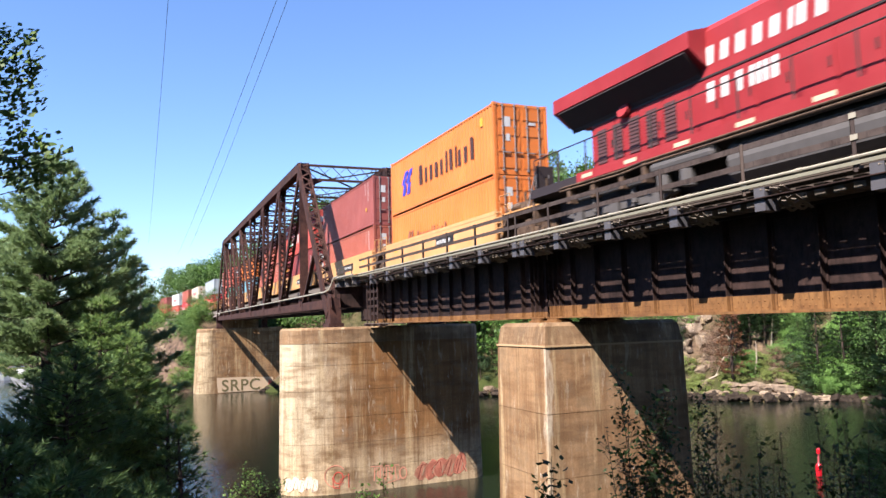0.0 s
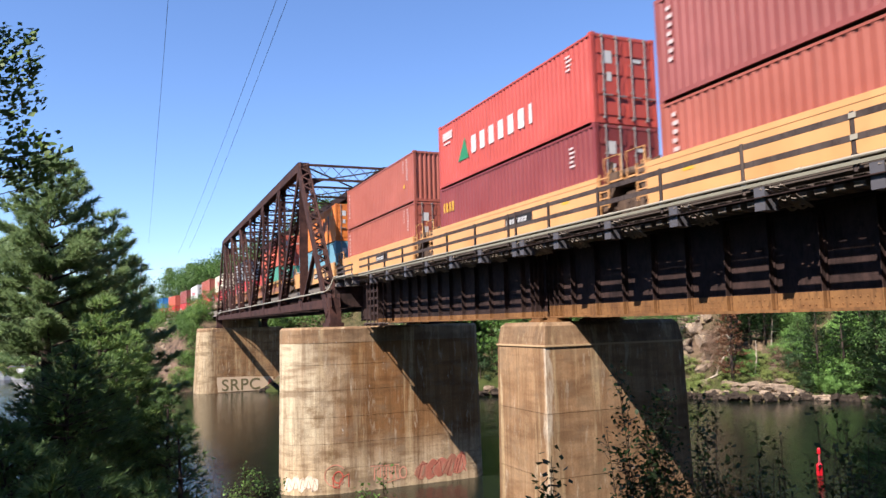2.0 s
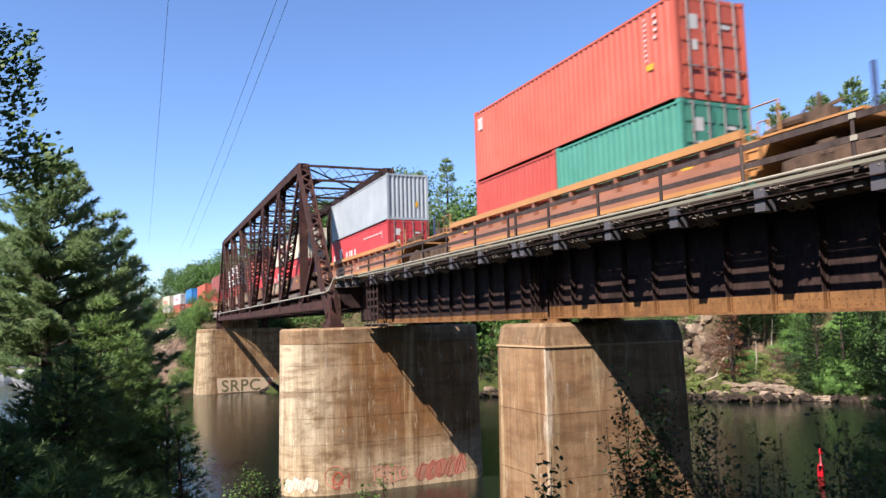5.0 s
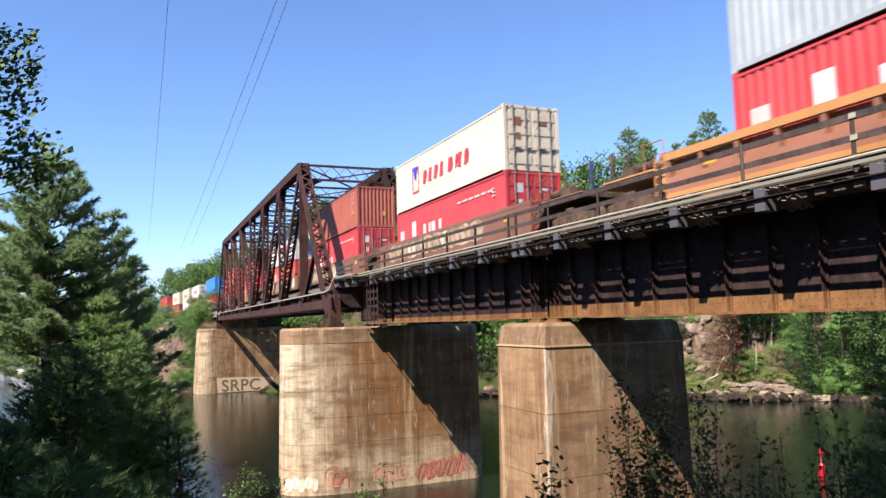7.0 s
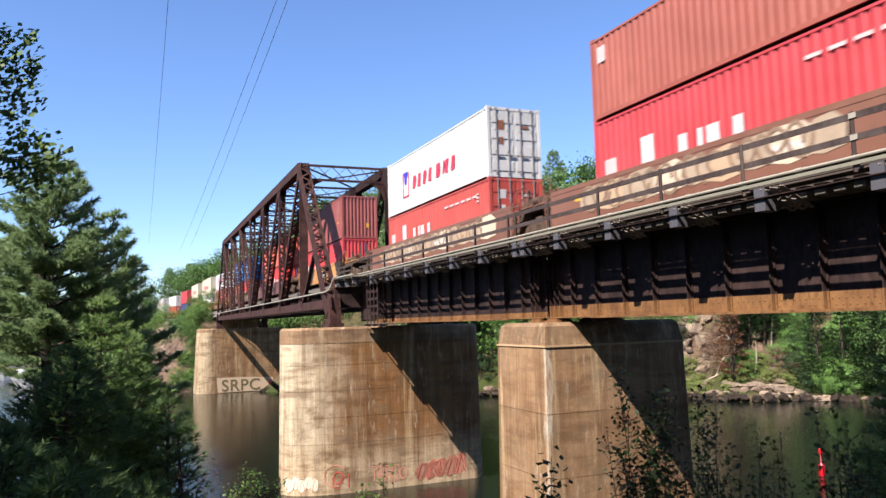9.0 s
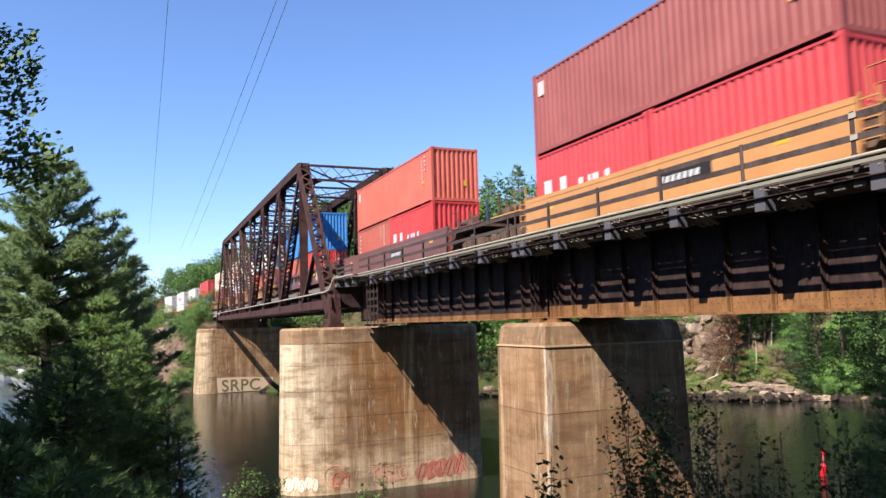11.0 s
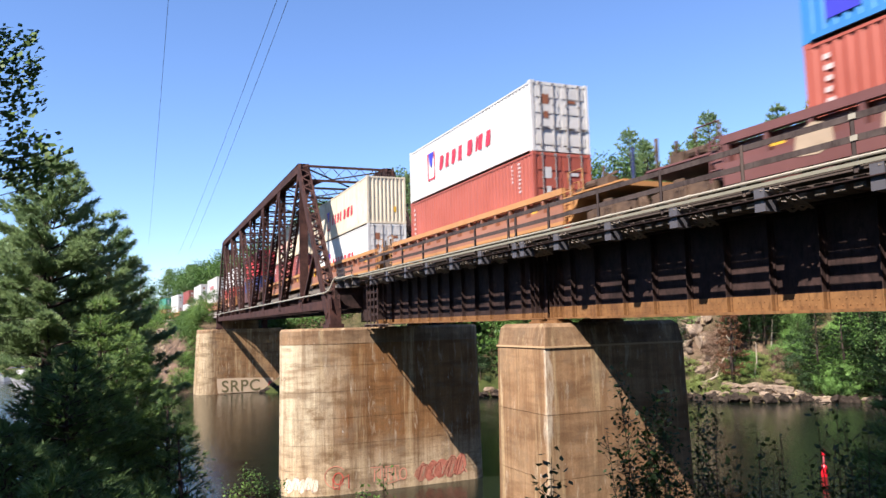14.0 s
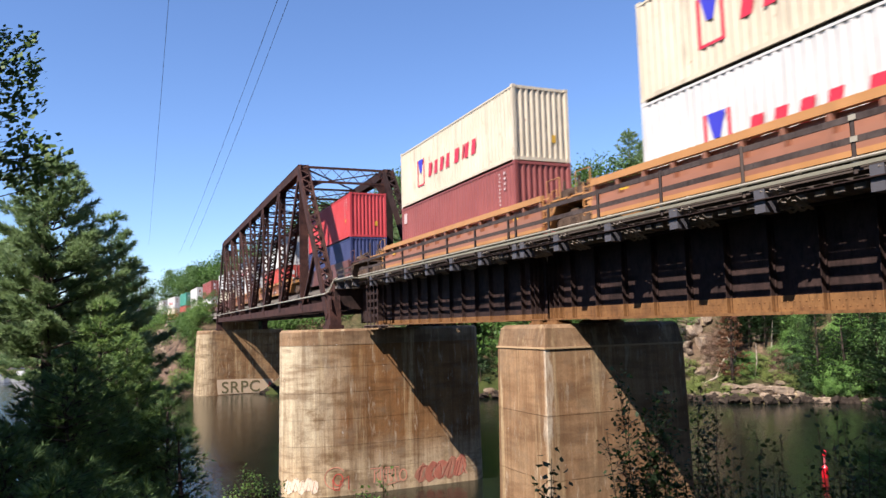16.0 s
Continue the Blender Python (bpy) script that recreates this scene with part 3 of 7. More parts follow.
    # portal and sway frames, top laterals
    for k in range(7):
        x = k * PANEL
        sh = Shape()
        deep = 1.0 if k in (0, 6) else 0.8
        for z in (HIGH + 0.16, HIGH + 0.16 - deep):
            sh.beam((x, -HALF, z), (x, HALF, z), 0.16, 0.1, (0, 0, 1))
        n = 6
        for j in range(n):
            y0, y1 = -HALF + 2 * HALF * j / n, -HALF + 2 * HALF * (j + 1) / n
            for za, zb in ((0, 1), (1, 0)):
                sh.beam((x, y0, HIGH + 0.14 - deep * za), (x, y1, HIGH + 0.14 - deep * zb), 0.07, 0.03, (1, 0, 0))
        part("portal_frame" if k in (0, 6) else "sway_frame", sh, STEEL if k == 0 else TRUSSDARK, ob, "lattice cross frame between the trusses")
        if k in (0, 6):
            kb = Shape()
            for side in (-1, 1):
                y = side * (HALF - 0.2)
                pts = [(x - 0.02, y, HIGH - 0.8), (x - 0.02, y - side * 1.5, HIGH - 0.8), (x - 0.02, y - side * 0.7, HIGH - 1.15), (x - 0.02, y - side * 0.25, HIGH - 1.7), (x - 0.02, y, HIGH - 2.6)]
                kb.extrude(pts if side > 0 else pts[::-1], (0, 0, 0), (0.04, 0, 0))
            part("knee_brace", kb, STEEL, ob, "curved plate brackets under the portal")
    lt = Shape()
    for k in range(6):
        for a, b in ((-1, 1), (1, -1)):
            lt.beam((k * PANEL, a * HALF, HIGH + 0.1), ((k + 1) * PANEL, b * HALF, HIGH + 0.1), 0.16, 0.06)
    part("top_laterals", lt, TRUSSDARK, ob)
    # floor: cross beams and stringers under the track
    for k in range(-1, 8):
        fb = Shape()
        x = k * PANEL
        fb.box(x - 0.015, x + 0.015, -HALF + 0.1, HALF - 0.1, 0.95, 2.15)
        for z in (0.95, 2.13):
            fb.box(x - 0.17, x + 0.17, -HALF + 0.1, HALF - 0.1, z, z + 0.03)
        part("floor_beam", fb, DARKSTEEL, ob)
    for y in (-1.1, 1.1):
        sg = Shape().box(x_lo, x_hi, y - 0.012, y + 0.012, 1.45, 2.28)
        sg.box(x_lo, x_hi, y - 0.15, y + 0.15, 1.45, 1.48).box(x_lo, x_hi, y - 0.15, y + 0.15, 2.25, 2.28)
        part("stringer", sg, DARKSTEEL, ob)
    lb = Shape()
    for k in range(-1, 7):
        lb.beam((k * PANEL, -HALF, 0.98), ((k + 1) * PANEL, HALF, 0.98), 0.14, 0.03)
        lb.beam((k * PANEL, HALF, 0.98), ((k + 1) * PANEL, -HALF, 0.98), 0.14, 0.03)
    part("bottom_laterals", lb, DARKSTEEL, ob)
    # pale conduit on the outer side of the lower chord (local +y faces the camera, for the truss is turned half round)
    cd = Shape().tube([(x_lo + 0.3, HALF + 0.42, 1.88), (x_hi + 0.6, HALF + 0.42, 1.88)], 0.05, 8)
    cd.tube([(x_lo + 0.3, HALF + 0.42, 1.88), (x_lo - 0.3, HALF + 0.3, 2.0), (x_lo - 0.75, HALF + 0.1, 2.66), (x_lo - 1.1, HALF, 2.72)], 0.05, 8)
    part("conduit", cd, GALV, ob, "pale galvanized cable conduit")
    for k in range(-1, 8):
        br = Shape().beam((k * PANEL + 0.3, HALF + 0.2, 1.82), (k * PANEL + 0.3, HALF + 0.5, 1.82), 0.06, 0.04, (1, 0, 0))
        part("conduit_bracket", br, STEEL, ob)
    return ob


build_truss()
# ---------------------------------------------------------------- deck: ties, rails, walkway, handrails


def build_track():
    ob = thing("track", pose(0, 0, 0), "single railway track on dark timber ties", "railway track", kind="structure")
    tie = Shape().box(-0.125, 0.125, -1.78, 1.45, -0.42, -0.17).mesh("tie", TIEWOOD)
    s = 13.8
    while s > -112.0:
        part("tie", tie, TIEWOOD, ob, "", on_track(s))
        s -= 0.44
    for y in (-0.755, 0.755):
        sh = Shape()
        pts = [s for s in np.arange(-420.0, 260.0, 6.0)]
        for a, b in zip(pts[:-1], pts[1:]):
            pa, pb = on_track(a) @ Vector((0, y, 0)), on_track(b) @ Vector((0, y, 0))
            for w, z0, z1 in ((0.07, -0.045, 0), (0.02, -0.15, -0.045), (0.14, -0.17, -0.15)):
                sh.beam(pa + Vector((0, 0, (z0 + z1) / 2)), pb + Vector((0, 0, (z0 + z1) / 2)), w, z1 - z0)
        part("rail", sh, RAILSTEEL, ob, "brown steel rail with a worn top")
    for y in (-1.32, 1.32):
        g = Shape()
        for a in np.arange(-110.0, 12.0, 6.1):
            pa, pb = on_track(a) @ Vector((0, y, -0.1)), on_track(a + 6.06) @ Vector((0, y, -0.1))
            g.beam(pa, pb, 0.2, 0.16)
        part("guard_timber", g, TIMBER, ob)
    # unseen timbers added to stop sun falling between the ties onto the piers
    for x in range(-40, 12, 4):
        part("sun_stop_timber", Shape().box(x + 0.01, x + 3.99, 13.46, 13.62, RAIL - 0.30, RAIL - 0.03), TIMBER, ob)
    return ob


build_track()
build_ballast = Shape()
for a in list(np.arange(-420.0, -110.0, 6.0)) + list(np.arange(12.5, 240.0, 6.0)):
    p, q = on_track(a), on_track(a + 6.0)
    lo = [p @ Vector((0, -3.2, -1.2)), q @ Vector((0, -3.2, -1.2)), q @ Vector((0, 3.2, -1.2)), p @ Vector((0, 3.2, -1.2))]
    hi = [p @ Vector((0, -1.9, -0.2)), q @ Vector((0, -1.9, -0.2)), q @ Vector((0, 1.9, -0.2)), p @ Vector((0, 1.9, -0.2))]
    build_ballast.hexa(lo, hi)
BALLAST = plain("ballast_stone", lin(128, 118, 108), 0.95, 0, 0.45, 12.0)
tagged(new("ballast", build_ballast.mesh("ballast", BALLAST)), "grey crushed stone ballast bed of the railway", "ballast", kind="structure")


def build_walkway(sign, x0, x1):
    """Plank walkway on steel brackets, with posts, two rails and a conduit; sign -1 is the side of the camera."""
    ob = thing("walkway", pose(0, 0, 0), "weathered plank walkway with rusty handrail beside the track", "bridge walkway", "walkways of the girder spans", "structure")
    yc = 14.54
    def Y(off):
        return yc + sign * off
    # inner planks in dark timber, their shaded undersides put into the colour
    for off, w, m in ((2.42, 0.06, PLANK), (2.21, 0.09, TIMBER), (1.91, 0.15, TIMBER), (1.75, 0.15, TIMBER), (1.59, 0.15, TIMBER)):
        x = x0
        while x < x1 - 0.1:
            e = min(x + 5.24, x1)
            sh = Shape().box(x + 0.006, e - 0.006, min(Y(off - w / 2), Y(off + w / 2)), max(Y(off - w / 2), Y(off + w / 2)), RAIL - 0.11, RAIL - 0.05)
            part("plank", sh, m, ob)
            x = e
    edge = Shape().box(x0, x1, min(Y(2.455), Y(2.505)), max(Y(2.455), Y(2.505)), RAIL - 0.125, RAIL - 0.055)
    part("edge_board", edge, PLANK, ob, "bleached edge timber")
    rail = Shape().box(x0, x1, min(Y(2.44), Y(2.545)), max(Y(2.44), Y(2.545)), RAIL - 0.385, RAIL - 0.365).box(x0, x1, min(Y(2.44), Y(2.452)), max(Y(2.44), Y(2.452)), RAIL - 0.42, RAIL - 0.385)
    part("stringer", rail, DARKSTEEL, ob, "dark angle iron under the planks")
    pipe = Shape().tube([(x0, Y(2.50), RAIL + 0.012), (x1, Y(2.50), RAIL + 0.012)], 0.034, 8)
    k = x0 + 1.9
    while k < x1:
        pipe.tube([(k - 0.08, Y(2.50), RAIL + 0.012), (k + 0.08, Y(2.50), RAIL + 0.012)], 0.045, 8)
        k += 3.05
    part("conduit", pipe, GALV, ob, "pale galvanized cable conduit with couplings")
    k, posts = -9.07, []
    while k > x0:
        k -= 2.62
    while k < x1:
        if k >= x0 + 0.1:
            posts.append(k)
        k += 2.62
    post = Shape().box(-0.045, 0.045, -0.006, 0.006, -0.25, 0.86).box(-0.045, -0.033, -0.006, 0.09, -0.25, 0.86)
    post.box(-0.06, 0.06, -0.02, 0.02, -0.02, 0.08)
    postm = post.mesh("post", HANDRAIL)
    br = Shape()
    br.extrude([(0, 0.02, -0.15), (0, 0.28, -0.15), (0, 0.44, -0.64), (0, 0.02, -0.64)], (0.28, 0, 0), (0.56, 0, 0))
    brm = br.mesh("bracket", GREYPAINT)
    arm = Shape().hexa([(0.16, 0.36, -0.60), (0.50, 0.36, -0.60), (0.66, 1.06, -0.50), (-0.06, 1.06, -0.50)], [(0.16, 0.36, -0.585), (0.50, 0.36, -0.585), (0.66, 1.06, -0.485), (-0.06, 1.06, -0.485)])
    for xx in (0.50, 0.75, 1.0):
        arm.beam((xx, 0.02, -0.20), (xx, 0.85, -0.62), 0.07, 0.02, (1, 0, 0)).beam((xx - 0.035, 0.02, -0.18), (xx - 0.035, 0.85, -0.60), 0.018, 0.07, (1, 0, 0))
    for xx in (0.625, 0.875):
        arm.lacing((xx, 0.05, -0.215), (xx, 0.85, -0.62), 0.24, (1, 0, 0), 0.11, 0.05)
    armm = arm.mesh("bracket_arm", ARMSTEEL)
    clamp = Shape().box(-0.075, 0.075, -0.012, 0.0, -0.05, 0.05).mesh("clamp", GALV)
    turn = 0 if sign < 0 else 180
    for x in posts + [-21.65]:
        part("post", postm, HANDRAIL if abs(x + 11.69) < 0.1 and sign < 0 else RAILBOARD, ob, "", pose(x, Y(2.46), RAIL, 0, 0, turn))
        part("bracket", brm, GREYPAINT, ob, "", pose(x, Y(2.5), RAIL, 0, 0, turn))
        if sign < 0:
            for z in ((0.0, 0.38, 0.78) if x > -9.5 else (0.0,)):
                part("clamp", clamp, GALV, ob, "pale bolted clamp", pose(x + 0.03, Y(2.475), RAIL + z))
        part("bracket_arm", armm, ARMSTEEL, ob, "", pose(x, Y(2.5), RAIL, 0, 0, turn))
    ends = [x0] + posts + [x1]
    for a, b in zip(ends[:-1], ends[1:]):
        for z in (0.78, 0.38):
            sh = Shape().box(a + 0.01, b - 0.01, min(Y(2.445), Y(2.42)), max(Y(2.445), Y(2.42)), RAIL + z - 0.062, RAIL + z + 0.062)
            part("rail_board", sh, RAILBOARD, ob)
    return ob


build_walkway(-1, -39.6, 12.0)
build_walkway(1, -39.6, 12.0)


def build_joint():
    """The short floor between the truss and the first girder span, with its platform on the camera's side."""
    ob = thing("bridge_joint", pose(0, 0, 0), "dark steel floor and timber platform between truss and girders", "bridge floor", kind="structure")
    for x in (-42.6, -41.6, -40.75):
        part("cross_beam", Shape().box(x - 0.02, x + 0.02, 13.1, 15.98, 9.15, 11.3).box(x - 0.14, x + 0.14, 12.2, 16.9, 11.27, 11.3).box(x - 0.14, x + 0.14, 13.1, 15.98, 9.12, 9.15), DARKSTEEL, ob)
    for y in (13.1, 15.98):
        part("side_plate", Shape().box(-42.58, -40.77, y - 0.012, y + 0.012, 9.2, 11.26), DARKSTEEL, ob)
    for k in range(7):
        y = 11.72 + k * 0.21
        part("plank", Shape().box(-43.3, -39.61, y, y + 0.17, RAIL - 0.11, RAIL - 0.05), PLANK, ob)
    part("edge_pipe", Shape().tube([(-43.4, 11.68, RAIL + 0.0), (-39.6, 11.72, RAIL + 0.0)], 0.05, 8), GALV, ob, "pale galvanized conduit")
    for x in (-43.0, -41.4, -39.9):
        part("post", Shape().box(x - 0.045, x + 0.045, 11.74, 11.77, RAIL - 0.25, RAIL + 0.6), HANDRAIL, ob)
        part("bracket", Shape().extrude([(x, 11.74, RAIL - 0.13), (x, 12.2, RAIL - 0.13), (x, 12.2, RAIL - 0.6), (x, 11.84, RAIL - 0.5)], (-0.012, 0, 0), (0.012, 0, 0)), GREYPAINT, ob)
    for z in (0.28, 0.55):
        part("rail_board", Shape().box(-43.1, -39.8, 11.775, 11.80, RAIL + z - 0.05, RAIL + z + 0.05), RAILBOARD, ob)


build_joint()


def build_access_platform():
    """A narrow plank platform hung at the girder's lower flange over the round pier, with its dark railing."""
    ob = thing("access_platform", pose(0, 0, 0), "narrow plank inspection platform with dark railing hung beside the girder", "bridge platform", kind="structure")
    x0, x1 = -39.4, -36.0
    for k in range(4):
        part("plank", Shape().box(x0, x1, 12.50 + k * 0.24, 12.735 + k * 0.24, 8.93, 8.97), TIMBER, ob)
    part("edge_pipe", Shape().tube([(x0, 12.30, 8.97), (x1, 12.30, 8.97)], 0.028, 8), HANDRAIL, ob)
    for x in (-39.05, -37.85, -36.7):
        part("clamp", Shape().box(x - 0.19, x + 0.19, 12.22, 12.52, 8.84, 8.96), DARKSTEEL, ob)
    for x in (-39.05, -38.45, -37.85, -37.25):
        part("post", Shape().box(x - 0.06, x + 0.06, 12.34, 12.37, 8.96, 11.3), DARKSTEEL, ob)
    for z in (9.5, 9.9, 10.3, 10.7):
        part("rail_board", Shape().box(-39.11, -37.19, 12.375, 12.40, z - 0.07, z + 0.07), DARKSTEEL, ob)


build_access_platform()

# ---------------------------------------------------------------- containers
ORANGE = painted("orange_container_paint", lin(244, 132, 36), 0.15, dirt=0.12)
MAROON = painted("maroon_container_paint", lin(162, 78, 68), 0.3)
REDBROWN = painted("red_brown_container_paint", lin(180, 90, 66), 0.35)
BRICK = painted("brick_red_container_paint", lin(188, 90, 66), 0.35)
HOTRED = painted("bright_red_container_paint", lin(208, 78, 60), 0.2)
DARKRED = painted("dark_red_container_paint", lin(146, 50, 46), 0.25)
CHERRY = painted("cherry_red_container_paint", lin(216, 60, 62), 0.2)
SIGNAL = painted("signal_red_container_paint", lin(226, 52, 46), 0.15)
CORAL = painted("coral_red_container_paint", lin(222, 102, 74), 0.25)
PALEBLUE = painted("pale_blue_container_paint", lin(112, 168, 186), 0.35)
TEAL = painted("teal_container_paint", lin(72, 158, 134), 0.3)
GREY = painted("grey_container_paint", lin(180, 189, 192), 0.3)
SNOW = painted("white_container_paint", lin(236, 233, 225), 0.35, dirt=0.3)
CREAM = painted("cream_container_paint", lin(240, 226, 196), 0.5, dirt=0.25)
RUSTWHITE = painted("rust_streaked_white_paint", lin(238, 222, 190), 1.0, lin(136, 88, 54), dirt=0.7)
AZURE = painted("azure_container_paint", lin(46, 140, 214), 0.3)
NAVY = painted("navy_container_paint", lin(52, 62, 112), 0.3)
RODS = plain("rod_steel", lin(176, 168, 160), 0.45, 0.5, 0.25, 6.0)
INKBLUE = plain("blue_marking", lin(66, 66, 200), 0.5, 0, 0.1)
INKDARK = plain("dark_marking", lin(70, 40, 32), 0.6, 0, 0.15)
INKRED = plain("red_marking", lin(222, 52, 72), 0.5, 0, 0.15)
FADEDWHITE = plain("faded_white_marking", lin(222, 200, 192), 0.6, 0, 0.2)
INKGREEN = plain("green_marking", lin(44, 140, 88), 0.5, 0, 0.1)
INKYELLOW = plain("yellow_marking", lin(232, 180, 44), 0.5, 0, 0.15)
INKFADED = plain("faded_marking", lin(150, 92, 60), 0.6, 0, 0.2)
LONG, SHORT, WIDE, STD, HIGH_CUBE = 12.19, 6.06, 2.44, 2.591, 2.896
_cache = {}


def cached(key, make):
    if key not in _cache:
        _cache[key] = make()
    return _cache[key]


def frame_shape(L, H):
    s = Shape()
    for x in (-L / 2, L / 2 - 0.14):
        for y in (-WIDE / 2, WIDE / 2 - 0.12):
            s.box(x, x + 0.14, y, y + 0.12, 0.118, H - 0.118)
            for z in (0, H - 0.118):
                s.box(x - 0.005 if x < 0 else x - 0.04, x + 0.18 if x < 0 else x + 0.145, y - 0.005 if y < 0 else y - 0.045, y + 0.165 if y < 0 else y + 0.125, z, z + 0.118)
        for z0, z1 in ((0.01, 0.15), (H - 0.13, H - 0.02)):
            s.box(x + 0.02, x + 0.12, -WIDE / 2 + 0.12, WIDE / 2 - 0.12, z0, z1)
    for y in (-WIDE / 2, WIDE / 2 - 0.06):
        s.box(-L / 2 + 0.14, L / 2 - 0.14, y, y + 0.06, 0.045, 0.165)
        s.box(-L / 2 + 0.14, L / 2 - 0.14, y, y + 0.06, H - 0.115, H - 0.052)
    return s.mesh("frame", None)


def corrugated(length, height, pitch, depth):
    """A trapezoid-waved sheet in x and z, with its outer folds at y = 0 and its inner ones at y = depth."""
    s = Shape()
    n = max(2, round(length / pitch))
    p = length / n
    xs, ys = [], []
    for k in range(n):
        for f, y in ((0.0, 0), (0.30, 0), (0.50, depth), (0.80, depth)):
            xs.append(-length / 2 + (k + f) * p)
            ys.append(y)
    xs.append(length / 2)
    ys.append(0)
    for x, y in zip(xs, ys):
        s.v += [(x, y, 0), (x, y, height)]
    s.f = [(2 * k, 2 * k + 2, 2 * k + 3, 2 * k + 1) for k in range(len(xs) - 1)]
    return s


def side_mesh(L, H):
    return corrugated(L - 0.28, H - 0.262, 0.276, 0.036).mesh("side_panel", None)


def end_mesh(H):
    return corrugated(WIDE - 0.24, H - 0.26, 0.25, 0.045).mesh("end_panel", None)


def door_mesh(H):
    """One door leaf in y and z, its outer face at x = 0, with pressed horizontal ribs."""
    w, h = 1.08, H - 0.27
    s = Shape().box(-0.05, 0.0, 0, w, 0, h)
    for k in range(4):
        z = h * (k + 0.5) / 4
        s.box(-0.001, 0.022, 0.07, w - 0.07, z - h * 0.075, z + h * 0.075)
    return s.mesh("door", None)


def rod_mesh(H):
    h = H - 0.2
    s = Shape().tube([(0.05, 0, -0.03), (0.05, 0, h)], 0.021, 6)
    for z in (0.02, h * 0.33, h * 0.66, h - 0.05):
        s.box(0.0, 0.06, -0.05, 0.05, z - 0.03, z + 0.03)
    s.box(0.03, 0.07, -0.02, 0.32, 0.72, 0.76)
    return s.mesh("lock_rod", None)


def roof_mesh(L):
    s = corrugated(L - 0.3, WIDE - 0.14, 0.3, 0.02)
    s.v = [(x, z - WIDE / 2 + 0.07, -y) for x, y, z in s.v]
    return s.mesh("roof", None)


def stroke_word(ob, paint, x, z, h, slots, thick, slant=0.0, y=-WIDE / 2 - 0.006):
    """Plain solid bars in the rhythm of a word, one to a slot; a negative slot is lower, a zero is a gap."""
    for w in slots:
        if w == 0:
            x += h * 0.4
            continue
        wide, top = abs(w) * h, h if w > 0 else h * 0.74
        broad = max(thick, wide * 0.62)
        bar = Shape().extrude([(x, y, z), (x + broad, y, z), (x + broad + slant * top, y, z + top), (x + slant * top, y, z + top)], (0, 0, 0), (0, 0.004, 0))
        part("letter_bar", bar, paint, ob)
        x += wide + h * 0.16
    return x


def bars(s, x, z, w, h, n, down=True, y=-WIDE / 2 - 0.006):
    """A column or row of n small bars, as unreadable stencilled codes."""
    w, h, z = (w * 0.75, h * 0.7, z) if down else (w, h * 0.75, z)
    for k in range(n):
        if down:
            s.box(x + 0.06 * w * ((k * 7) % 3), x + w * (0.72 + 0.14 * ((k * 5) % 3)), y, y + 0.004, z - k * h * 2.1 - h, z - k * h * 2.1)
        else:
            s.box(x + k * w * 1.4, x + k * w * 1.4 + w, y, y + 0.004, z - h, z)


